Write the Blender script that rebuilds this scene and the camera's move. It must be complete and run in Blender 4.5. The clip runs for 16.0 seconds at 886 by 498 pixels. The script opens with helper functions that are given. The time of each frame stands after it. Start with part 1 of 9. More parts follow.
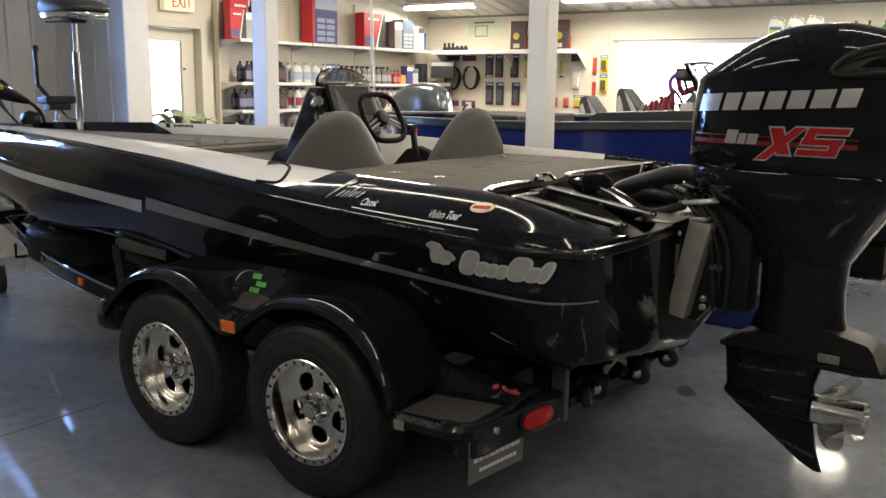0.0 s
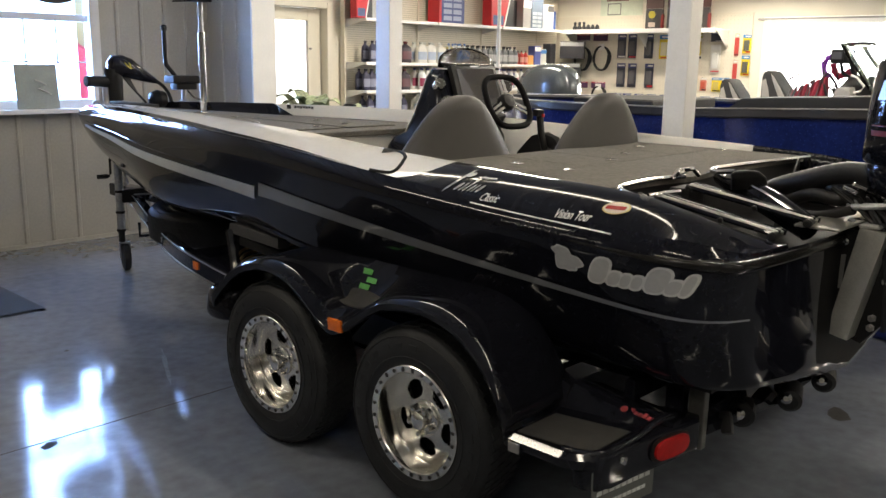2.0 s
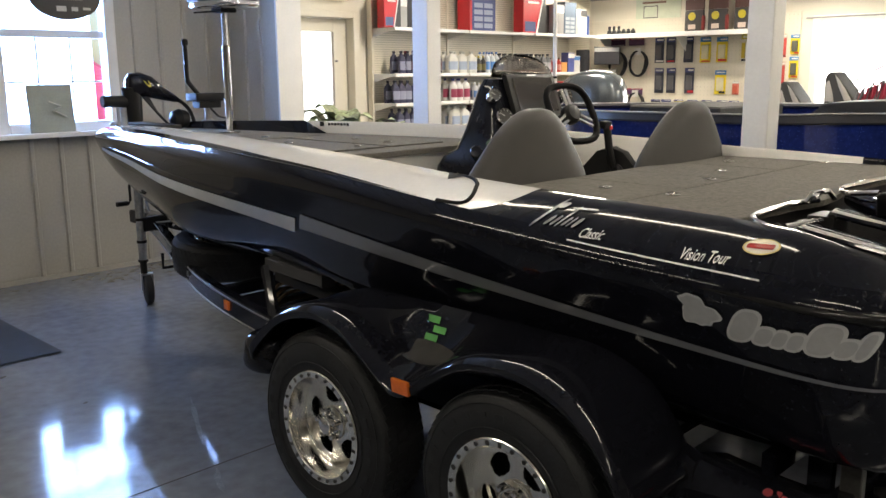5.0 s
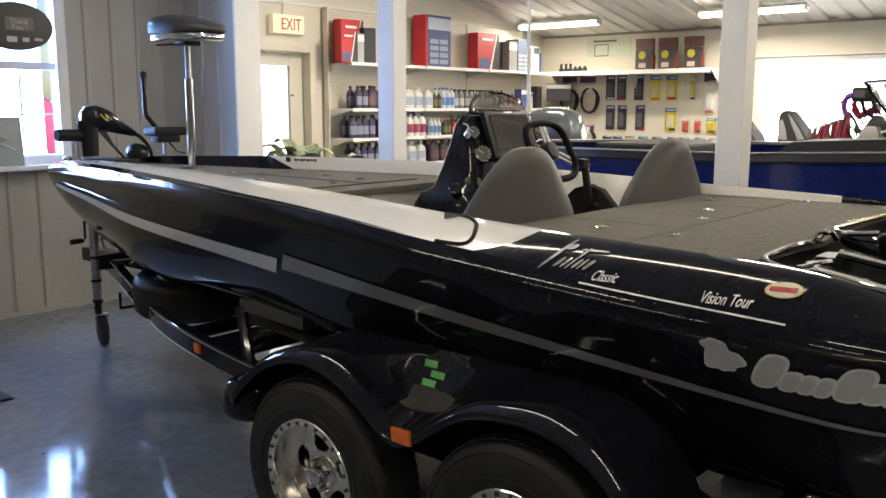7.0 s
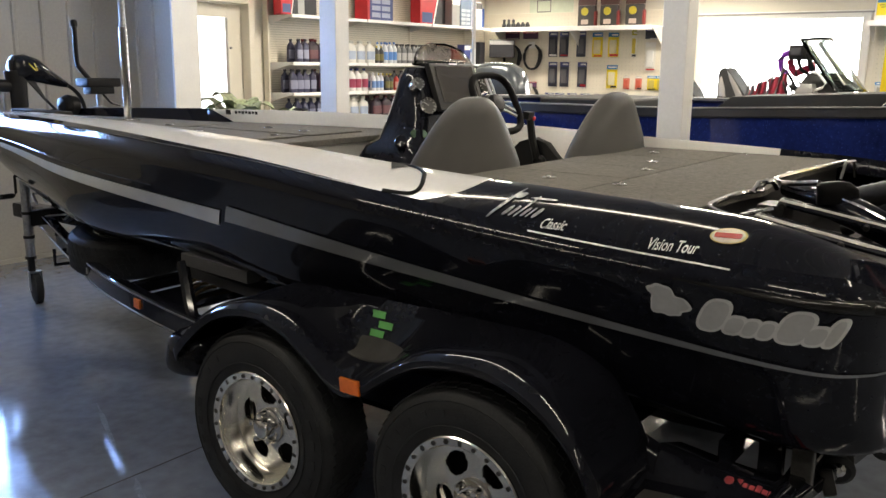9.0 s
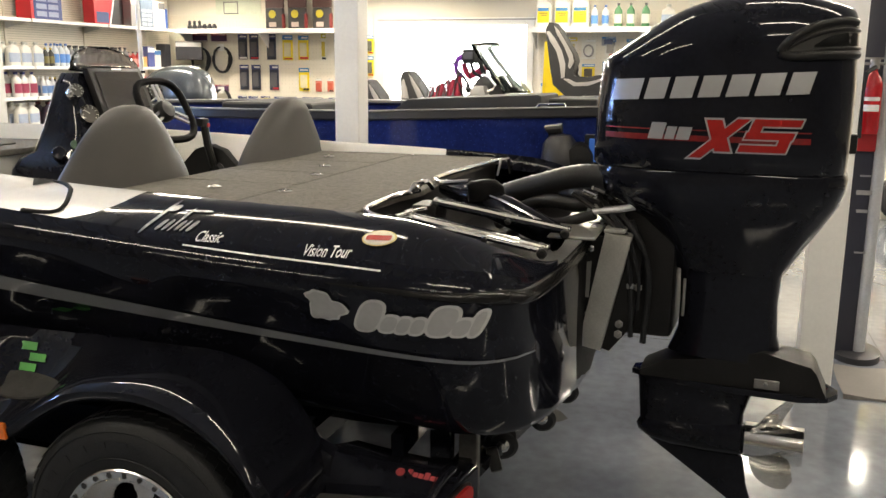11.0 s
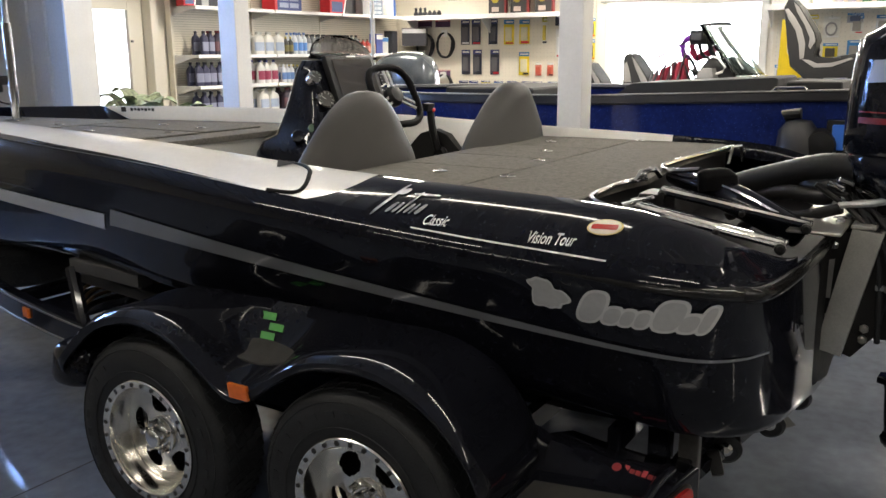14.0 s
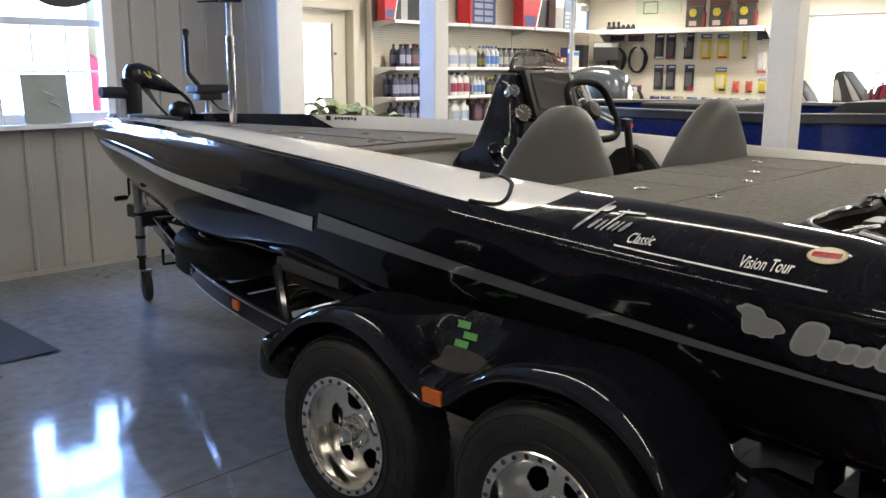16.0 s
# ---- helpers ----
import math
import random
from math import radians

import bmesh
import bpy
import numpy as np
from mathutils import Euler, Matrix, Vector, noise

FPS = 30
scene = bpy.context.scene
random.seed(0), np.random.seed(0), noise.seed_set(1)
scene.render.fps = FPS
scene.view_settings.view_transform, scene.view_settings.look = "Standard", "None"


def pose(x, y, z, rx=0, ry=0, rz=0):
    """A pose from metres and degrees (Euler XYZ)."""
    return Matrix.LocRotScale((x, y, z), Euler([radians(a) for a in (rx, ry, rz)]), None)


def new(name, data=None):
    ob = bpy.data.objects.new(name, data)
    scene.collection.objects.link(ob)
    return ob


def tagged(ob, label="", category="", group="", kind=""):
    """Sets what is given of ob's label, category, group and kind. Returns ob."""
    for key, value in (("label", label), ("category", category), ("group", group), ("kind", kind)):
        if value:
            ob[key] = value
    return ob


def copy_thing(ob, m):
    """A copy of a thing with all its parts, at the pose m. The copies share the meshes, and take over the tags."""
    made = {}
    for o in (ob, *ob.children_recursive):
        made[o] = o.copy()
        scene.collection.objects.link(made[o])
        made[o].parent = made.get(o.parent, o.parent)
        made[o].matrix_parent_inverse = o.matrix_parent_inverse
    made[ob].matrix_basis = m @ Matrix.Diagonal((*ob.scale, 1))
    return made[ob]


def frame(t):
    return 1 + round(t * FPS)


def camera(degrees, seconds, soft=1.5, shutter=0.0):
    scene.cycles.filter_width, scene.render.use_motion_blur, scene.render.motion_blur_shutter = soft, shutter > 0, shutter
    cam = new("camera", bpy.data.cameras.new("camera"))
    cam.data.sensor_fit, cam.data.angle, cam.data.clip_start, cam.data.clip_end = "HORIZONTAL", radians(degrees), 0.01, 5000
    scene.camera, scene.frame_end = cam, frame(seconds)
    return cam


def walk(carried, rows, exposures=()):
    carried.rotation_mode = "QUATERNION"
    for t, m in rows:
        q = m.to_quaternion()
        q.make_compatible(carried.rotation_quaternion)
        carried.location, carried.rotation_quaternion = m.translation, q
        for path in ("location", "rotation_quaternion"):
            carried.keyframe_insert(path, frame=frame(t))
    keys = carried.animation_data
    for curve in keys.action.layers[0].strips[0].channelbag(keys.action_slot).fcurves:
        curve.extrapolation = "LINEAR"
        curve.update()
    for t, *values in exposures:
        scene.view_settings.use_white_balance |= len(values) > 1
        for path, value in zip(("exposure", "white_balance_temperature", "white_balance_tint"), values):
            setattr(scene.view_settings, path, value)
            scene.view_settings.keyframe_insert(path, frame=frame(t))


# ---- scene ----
cam = camera(54.07, 16.0)
# seconds, place in metres, turn in degrees
ROWS = [
    (0.0, -3.6012, -2.6824, 1.6057, 79.259, -0.735, -54.966),
    (0.5, -3.6147, -2.655, 1.6034, 78.853, -0.558, -53.735),
    (1.0, -3.6144, -2.6077, 1.5995, 77.83, -0.205, -52.77),
    (1.5, -3.5146, -2.5491, 1.6048, 77.564, -0.146, -50.02),
    (2.0, -3.3514, -2.4845, 1.6154, 77.857, -0.997, -46.783),
    (2.5, -3.2532, -2.4437, 1.6088, 78.063, -1.492, -46.212),
    (3.0, -3.2244, -2.3573, 1.6081, 78.337, -1.255, -47.521),
    (3.5, -3.2059, -2.1852, 1.6143, 78.506, 0.023, -49.641),
    (4.0, -3.1871, -2.074, 1.6041, 77.518, 0.588, -48.19),
    (4.2, -3.1477, -2.0438, 1.6, 77.219, 0.713, -46.805),
    (6.3, -3.0801, -1.8374, 1.6347, 80.768, -0.156, -46.743),
    (6.5, -3.1029, -1.8101, 1.6302, 80.868, -0.204, -47.654),
    (7.0, -3.1548, -1.7551, 1.6218, 80.694, -0.081, -49.771),
    (7.5, -3.1785, -1.7248, 1.6158, 80.378, 0.02, -51.087),
    (8.0, -3.1776, -1.7163, 1.6117, 79.84, -0.502, -51.714),
    (8.2, -3.1734, -1.7175, 1.6061, 79.5, -0.585, -51.93),
    (10.3, -3.1171, -1.7994, 1.5806, 75.785, -0.399, -62.379),
    (10.5, -3.1045, -1.8163, 1.5862, 76.443, -0.409, -65.489),
    (11.0, -3.0726, -1.8602, 1.6066, 78.319, -0.528, -72.577),
    (11.5, -3.0602, -1.8784, 1.6121, 78.874, -0.595, -75.738),
    (12.0, -3.0593, -1.8752, 1.612, 78.678, -0.617, -74.909),
    (12.5, -3.0606, -1.8541, 1.6095, 78.004, -0.572, -71.233),
    (13.0, -3.0667, -1.8365, 1.6127, 78.032, -0.51, -65.949),
    (13.5, -3.0571, -1.8246, 1.6092, 77.734, -0.293, -62.24),
    (14.0, -3.0629, -1.8184, 1.6102, 77.251, 0.332, -58.608),
    (14.5, -3.0497, -1.8204, 1.6104, 77.446, 0.684, -56.551),
    (15.0, -3.0549, -1.815, 1.6075, 77.736, -0.196, -55.075),
    (15.5, -3.0812, -1.7896, 1.6075, 77.744, -0.574, -50.971),
    (16.0, -3.1075, -1.7593, 1.6139, 78.099, -0.247, -46.746),
]
walk(cam, [(t, pose(x, y, z, rx, ry, rz)) for t, x, y, z, rx, ry, rz in ROWS], [(0.0, 0.08, 6500, 10), (4.0, 0.08, 6500, 10), (7.5, 0.0, 6500, 10), (9.0, 0.1, 6500, 10), (10.3, 0.74, 6600, 10), (11.0, 0.48, 6600, 10), (11.6, 0.22, 6480, 10), (12.3, 0.14, 6300, 10), (12.8, 0.11, 6220, 11), (14.0, 0.16, 6170, 11), (16.0, 0.16, 6200, 11)])

# ---------------------------------------------------------------- world and light
world = bpy.data.worlds.new("sky")
world.use_nodes = True
scene.world = world
wn = world.node_tree.nodes
sky = wn.new("ShaderNodeTexSky")
sky.sky_type = "NISHITA"
sky.sun_disc = False
sky.sun_elevation = radians(38)
sky.sun_rotation = radians(215)
world.node_tree.links.new(sky.outputs[0], wn["Background"].inputs[0])
wn["Background"].inputs[1].default_value = 0.12
SUN_DIR = Vector((0.45, 0.65, -0.62))
sun = new("sun", bpy.data.lights.new("sun", "SUN"))
sun.data.energy, sun.data.angle, sun.data.color = 3.0, radians(0.5), (1.0, 0.95, 0.88)
sun.rotation_euler = SUN_DIR.to_track_quat("-Z", "Y").to_euler()


def area(name, m, sx, sy, power, color):
    ob = new(name, bpy.data.lights.new(name, "AREA"))
    ob.data.shape, ob.data.size, ob.data.size_y, ob.data.energy, ob.data.color = "RECTANGLE", sx, sy, power, color
    ob.matrix_world = m
    return ob


# ---------------------------------------------------------------- materials
def mat(name, color, rough=0.5, metal=0.0, var=0.12, scale=6.0, fine=60.0, bump=0.0, coat=0.0, spec=0.5, rvar=0.1, tint=None, island=False, obj=False):
    """A surface with variation at two sizes, in the object's own metres."""
    m = bpy.data.materials.new(name)
    m.use_nodes = True
    nt = m.node_tree
    bsdf = nt.nodes["Principled BSDF"]
    co = nt.nodes.new("ShaderNodeTexCoord")
    big = nt.nodes.new("ShaderNodeTexNoise")
    big.inputs["Scale"].default_value, big.inputs["Detail"].default_value = scale, 5
    small = nt.nodes.new("ShaderNodeTexNoise")
    small.inputs["Scale"].default_value, small.inputs["Detail"].default_value = fine, 4
    nt.links.new(co.outputs["Object"], big.inputs["Vector"])
    nt.links.new(co.outputs["Object"], small.inputs["Vector"])
    add = nt.nodes.new("ShaderNodeMath")
    add.operation = "ADD"
    nt.links.new(big.outputs[0], add.inputs[0])
    nt.links.new(small.outputs[0], add.inputs[1])
    half = nt.nodes.new("ShaderNodeMath")
    half.operation = "MULTIPLY"
    half.inputs[1].default_value = 0.5
    nt.links.new(add.outputs[0], half.inputs[0])
    ramp = nt.nodes.new("ShaderNodeValToRGB")
    lo, hi = [max(0.0, c * (1 - 1.6 * var)) for c in color], [min(1.0, c * (1 + 1.6 * var)) for c in (tint or color)]
    ramp.color_ramp.elements[0].position, ramp.color_ramp.elements[1].position = 0.3, 0.7
    ramp.color_ramp.elements[0].color, ramp.color_ramp.elements[1].color = (*lo, 1), (*hi, 1)
    nt.links.new(half.outputs[0], ramp.inputs[0])
    out = ramp.outputs[0]
    if island or obj:
        hsv = nt.nodes.new("ShaderNodeHueSaturation")
        src = nt.nodes.new("ShaderNodeObjectInfo" if obj else "ShaderNodeNewGeometry")
        rng = nt.nodes.new("ShaderNodeMapRange")
        rng.inputs[3].default_value, rng.inputs[4].default_value = 0.7, 1.3
        nt.links.new(src.outputs["Random" if obj else "Random Per Island"], rng.inputs[0])
        nt.links.new(rng.outputs[0], hsv.inputs["Value"])
        nt.links.new(out, hsv.inputs["Color"])
        out = hsv.outputs[0]
    nt.links.new(out, bsdf.inputs["Base Color"])
    rr = nt.nodes.new("ShaderNodeMapRange")
    rr.inputs[1].default_value, rr.inputs[2].default_value = 0.3, 0.7
    rr.inputs[3].default_value, rr.inputs[4].default_value = max(0.02, rough - rvar * rough), min(1.0, rough + rvar * rough)
    nt.links.new(half.outputs[0], rr.inputs[0])
    nt.links.new(rr.outputs[0], bsdf.inputs["Roughness"])
    bsdf.inputs["Metallic"].default_value = metal
    bsdf.inputs["Specular IOR Level"].default_value = spec
    bsdf.inputs["Coat Weight"].default_value = coat
    bsdf.inputs["Coat Roughness"].default_value = 0.03
    bsdf.inputs["Coat IOR"].default_value = 1.42
    if bump:
        b = nt.nodes.new("ShaderNodeBump")
        b.inputs["Strength"].default_value, b.inputs["Distance"].default_value = bump, 0.004
        nt.links.new(small.outputs[0], b.inputs["Height"])
        nt.links.new(b.outputs[0], bsdf.inputs["Normal"])
    return m


def glow(name, color, strength):
    m = bpy.data.materials.new(name)
    m.use_nodes = True
    b = m.node_tree.nodes["Principled BSDF"]
    b.inputs["Base Color"].default_value = (*color, 1)
    b.inputs["Emission Color"].default_value = (*color, 1)
    b.inputs["Emission Strength"].default_value = strength
    return m


def clear(name, color, rough=0.0):
    m = bpy.data.materials.new(name)
    m.use_nodes = True
    b = m.node_tree.nodes["Principled BSDF"]
    b.inputs["Base Color"].default_value = (*color, 1)
    b.inputs["Transmission Weight"].default_value = 1.0
    b.inputs["Roughness"].default_value = rough
    b.inputs["IOR"].default_value = 1.45
    return m


def flake(name, color, spark):
    """Metal-flake gel coat: dark glossy paint with fine bright specks under a clear coat."""
    m = mat(name, color, rough=0.12, var=0.25, scale=3, fine=40, coat=0.6, rvar=0.3, spec=0.05)
    nt = m.node_tree
    bsdf = nt.nodes["Principled BSDF"]
    old = bsdf.inputs["Base Color"].links[0].from_socket
    vor = nt.nodes.new("ShaderNodeTexVoronoi")
    vor.inputs["Scale"].default_value = 260
    co = [n for n in nt.nodes if n.type == "TEX_COORD"][0]
    nt.links.new(co.outputs["Object"], vor.inputs["Vector"])
    cut = nt.nodes.new("ShaderNodeMath")
    cut.operation = "GREATER_THAN"
    sep = nt.nodes.new("ShaderNodeSeparateColor")
    nt.links.new(vor.outputs["Color"], sep.inputs[0])
    nt.links.new(sep.outputs[0], cut.inputs[0])
    cut.inputs[1].default_value = 0.985
    mix = nt.nodes.new("ShaderNodeMix")
    mix.data_type = "RGBA"
    nt.links.new(cut.outputs[0], mix.inputs[0])
    nt.links.new(old, mix.inputs[6])
    mix.inputs[7].default_value = (*spark, 1)
    nt.links.new(mix.outputs[2], bsdf.inputs["Base Color"])
    return m


M_BLACK = flake("black_gelcoat", (0.0072, 0.0077, 0.0120), (0.022, 0.025, 0.031))
M_GLOSS = mat("black_gloss_paint", (0.009, 0.0095, 0.0135), 0.10, coat=0.7, var=0.2, rvar=0.3, spec=0.05)
M_SILVER = mat("silver_stripe", (0.60, 0.62, 0.66), 0.3, 0.2, var=0.1, coat=0.7, fine=200)
M_GRAYSTRIPE = mat("charcoal_stripe", (0.19, 0.195, 0.215), 0.35, 0.1, var=0.1, coat=0.8, fine=200)
M_PAD = mat("dark_pad_vinyl", (0.034, 0.033, 0.0315), 0.6, var=0.12, scale=10, fine=320, bump=0.2, spec=0.3)
M_MOUTH = mat("intake_shade_black", (0.004, 0.004, 0.004), 0.2, spec=0.3)
M_WHITE = mat("white_gelcoat", (0.80, 0.78, 0.74), 0.18, var=0.03, coat=0.6)
M_CARPET = mat("charcoal_carpet", (0.165, 0.156, 0.138), 0.95, var=0.28, scale=70, fine=420, bump=0.9, spec=0.1)
M_VINYL = mat("gray_vinyl", (0.043, 0.0395, 0.0355), 0.5, var=0.1, scale=12, fine=350, bump=0.25)
M_VINYL2 = mat("light_gray_vinyl", (0.34, 0.32, 0.29), 0.5, var=0.08, fine=300, bump=0.2)
M_RUBBER = mat("tyre_rubber", (0.019, 0.02, 0.022), 0.55, var=0.3, scale=14, fine=160, bump=0.25, spec=0.3)
M_PLASTIC = mat("black_plastic", (0.015, 0.0145, 0.0145), 0.38, var=0.2, fine=220, bump=0.1, spec=0.2)
M_TRANSOM = mat("transom_black", (0.0065, 0.0062, 0.0066), 0.5, var=0.3, spec=0.05)
M_CHROME = mat("polished_metal", (0.75, 0.74, 0.72), 0.12, 1.0, var=0.05, rvar=0.4)
M_ALLOY = mat("machined_alloy", (0.82, 0.80, 0.75), 0.17, 1.0, var=0.03, scale=30, fine=300, rvar=0.2)
M_GALV = mat("galvanised_steel", (0.42, 0.43, 0.44), 0.42, 0.9, var=0.18, scale=25)
M_CAST = mat("cast_aluminium", (0.36, 0.35, 0.33), 0.4, 0.8, var=0.12, scale=15, fine=150, bump=0.1)
M_ORANGE = mat("amber_lens", (0.75, 0.16, 0.015), 0.25, var=0.1, coat=0.5)
M_RED = mat("red_lens", (0.42, 0.012, 0.012), 0.45, var=0.15, coat=0.1, spec=0.2)
M_GREEN = mat("green_decal", (0.07, 0.33, 0.05), 0.35, var=0.1)
M_DECAL = mat("silver_decal", (0.47, 0.47, 0.47), 0.35, 0.2, var=0.06)
M_LETTER = mat("chrome_letter", (0.58, 0.58, 0.59), 0.28, 0.6, var=0.02, rvar=0.02)
M_REDDECAL = mat("red_decal", (0.40, 0.016, 0.013), 0.25, var=0.1, coat=0.6)
M_WALL = mat("cream_wall_paint", (0.74, 0.70, 0.60), 0.65, var=0.04, scale=2, fine=80, bump=0.05)
M_PANEL = mat("ribbed_steel_panel", (0.43, 0.41, 0.365), 0.42, var=0.07, scale=2, fine=50)
M_PEG = mat("pegboard", (0.72, 0.67, 0.56), 0.55, var=0.04, scale=2)
M_TRIM = mat("white_trim", (0.8, 0.79, 0.76), 0.4, var=0.03)
M_CEIL = mat("ceiling_steel", (0.66, 0.64, 0.6), 0.4, var=0.05, scale=3)
M_MARK = mat("black_mark", (0.012, 0.012, 0.012), 0.6, spec=0.1)
M_GLASS = clear("window_glass", (1, 1, 1))
M_SMOKE = clear("smoked_acrylic", (0.30, 0.27, 0.25), 0.03)
M_WOOD = mat("plank_wood", (0.3, 0.17, 0.07), 0.6, var=0.3, scale=8)


def floor_mat():
    """Grey epoxy coat over concrete: soft clouds, stains, gloss broken by scuffs."""
    m = mat("epoxy_floor", (0.156, 0.170, 0.198), 0.085, var=0.17, scale=0.9, fine=14, coat=0.0, rvar=0.45)
    nt = m.node_tree
    b = nt.nodes["Principled BSDF"]
    n = nt.nodes.new("ShaderNodeTexNoise")
    n.inputs["Scale"].default_value, n.inputs["Detail"].default_value = 3.5, 8
    bp = nt.nodes.new("ShaderNodeBump")
    bp.inputs["Strength"].default_value, bp.inputs["Distance"].default_value = 0.05, 0.012
    co = [k for k in nt.nodes if k.type == "TEX_COORD"][0]
    nt.links.new(co.outputs["Object"], n.inputs["Vector"])
    nt.links.new(n.outputs[0], bp.inputs["Height"])
    nt.links.new(bp.outputs[0], b.inputs["Normal"])
    return m


M_FLOOR = floor_mat()
M_JOINT = mat("joint_sealant", (0.03, 0.03, 0.03), 0.8)
COLORS = {}


def paint(r, g, b, rough=0.4, metal=0.0):
    key = (r, g, b, rough, metal)
    if key not in COLORS:
        COLORS[key] = mat("colour_%d" % len(COLORS), (r, g, b), rough, metal, var=0.08, scale=9, fine=90)
    return COLORS[key]


# ---------------------------------------------------------------- mesh helpers
def part(name, bm, material, parent=None, label="", smooth=30):
    """Links a bmesh as one mesh object under a thing or a part."""
    me = bpy.data.meshes.new(name)
    bmesh.ops.recalc_face_normals(bm, faces=bm.faces)
    bm.to_mesh(me)
    bm.free()
    for mm in material if isinstance(material, (list, tuple)) else [material]:
        me.materials.append(mm)
    if smooth:
        me.polygons.foreach_set("use_smooth", [True] * len(me.polygons))
        me.set_sharp_from_angle(angle=radians(smooth))
    ob = new(name, me)
    if parent:
        ob.parent = parent
    if label:
        tagged(ob, label)
    return ob


def thing(name, m, label, category, group="", kind=""):
    ob = new(name)
    ob.matrix_world = m
    return tagged(ob, label, category, group, kind)


def box(bm, x0, x1, y0, y1, z0, z1, bevel=0.0, seg=2, m=None, mi=0):
    r = bmesh.ops.create_cube(bm, size=1)
    v = r["verts"]
    bmesh.ops.scale(bm, vec=(abs(x1 - x0), abs(y1 - y0), abs(z1 - z0)), verts=v)
    bmesh.ops.translate(bm, vec=((x0 + x1) / 2, (y0 + y1) / 2, (z0 + z1) / 2), verts=v)
    if bevel:
        e = list({e for q in v for e in q.link_edges})
        r = bmesh.ops.bevel(bm, geom=e, offset=bevel, segments=seg, profile=0.7, affect="EDGES")
        v = list({q for f in r["faces"] for q in f.verts} | {q for q in v if q.is_valid})
    if m is not None:
        bmesh.ops.transform(bm, matrix=m, verts=v)
    if mi:
        for f in {f for q in v for f in q.link_faces}:
            f.material_index = mi
    return v


def bbox(*a, **k):
    bm = bmesh.new()
    box(bm, *a, **k)
    return bm


def tube(bm, pts, r, n=10, cap=True, radii=None):
    """A round bar along points."""
    pts = [Vector(p) for p in pts]
    rings = []
    up = Vector((0, 0, 1))
    for i, p in enumerate(pts):
        d = (pts[min(i + 1, len(pts) - 1)] - pts[max(i - 1, 0)]).normalized()
        a = d.cross(up if abs(d.z) < 0.95 else Vector((1, 0, 0))).normalized()
        b = a.cross(d).normalized()
        rr = radii[i] if radii else r
        rings.append([bm.verts.new(p + (a * math.cos(q) + b * math.sin(q)) * rr) for q in [2 * math.pi * k / n for k in range(n)]])
    for s, t in zip(rings, rings[1:]):
        for k in range(n):
            bm.faces.new((s[k], s[(k + 1) % n], t[(k + 1) % n], t[k]))
    if cap:
        bm.faces.new(rings[0][::-1])
        bm.faces.new(rings[-1])
    return rings


def lathe(bm, prof, n=32, m=None, closed=False, caps=(True, True)):
    """Turns a profile of (radius, height) about z."""
    rings = []
    for r, z in prof:
        rings.append([bm.verts.new((r * math.cos(2 * math.pi * k / n), r * math.sin(2 * math.pi * k / n), z)) for k in range(n)])
    pairs = list(zip(rings, rings[1:])) + ([(rings[-1], rings[0])] if closed else [])
    for s, t in pairs:
        for k in range(n):
            bm.faces.new((s[k], s[(k + 1) % n], t[(k + 1) % n], t[k]))
    if not closed:
        for rg, rev in ((rings[0], True), (rings[-1], False)):
            if caps[0 if rev else 1] and prof[0 if rev else -1][0] > 1e-4:
                bm.faces.new(rg[::-1] if rev else rg)
    vs = [v for rg in rings for v in rg]
    if m is not None:
        bmesh.ops.transform(bm, matrix=m, verts=vs)
    return vs


def skin(bm, rings, closed=True, caps=True):
    """Joins rings of points of equal count into a skin."""
    R = [[bm.verts.new(p) for p in rg] for rg in rings]
    n = len(R[0])
    for s, t in zip(R, R[1:]):
        for k in range(n if closed else n - 1):
            bm.faces.new((s[k], s[(k + 1) % n], t[(k + 1) % n], t[k]))
    if caps and closed:
        bm.faces.new(R[0][::-1])
        bm.faces.new(R[-1])
    return R


def prism(bm, outline, z0, z1, m=None, bevel=0.0):
    """A flat outline in x, y raised from z0 to z1."""
    a = [bm.verts.new((x, y, z0)) for x, y in outline]
    b = [bm.verts.new((x, y, z1)) for x, y in outline]
    n = len(a)
    fs = [bm.faces.new(a[::-1]), bm.faces.new(b)]
    for k in range(n):
        fs.append(bm.faces.new((a[k], a[(k + 1) % n], b[(k + 1) % n], b[k])))
    vs = a + b
    if bevel:
        e = list({e for f in fs[:2] for e in f.edges})
        r = bmesh.ops.bevel(bm, geom=e, offset=bevel, segments=2, profile=0.7, affect="EDGES")
        vs = list({q for f in r["faces"] for q in f.verts} | {q for q in vs if q.is_valid})
    if m is not None:
        bmesh.ops.transform(bm, matrix=m, verts=vs)
    return vs


def lerp_table(tab, x):
    """Smooth values from a short table of (place, values...)."""
    if x <= tab[0][0]:
        return list(tab[0][1:])
    for i in range(len(tab) - 1):
        if x <= tab[i + 1][0]:
            p0, p1, p2, p3 = tab[max(i - 1, 0)], tab[i], tab[i + 1], tab[min(i + 2, len(tab) - 1)]
            h = p2[0] - p1[0]
            s = (x - p1[0]) / h
            out = []
            for k in range(1, len(p1)):
                m1 = (p2[k] - p0[k]) / max(p2[0] - p0[0], 1e-6) * h
                m2 = (p3[k] - p1[k]) / max(p3[0] - p1[0], 1e-6) * h
                out.append((2 * s**3 - 3 * s**2 + 1) * p1[k] + (s**3 - 2 * s**2 + s) * m1 + (-2 * s**3 + 3 * s**2) * p2[k] + (s**3 - s**2) * m2)
            return out
    return list(tab[-1][1:])

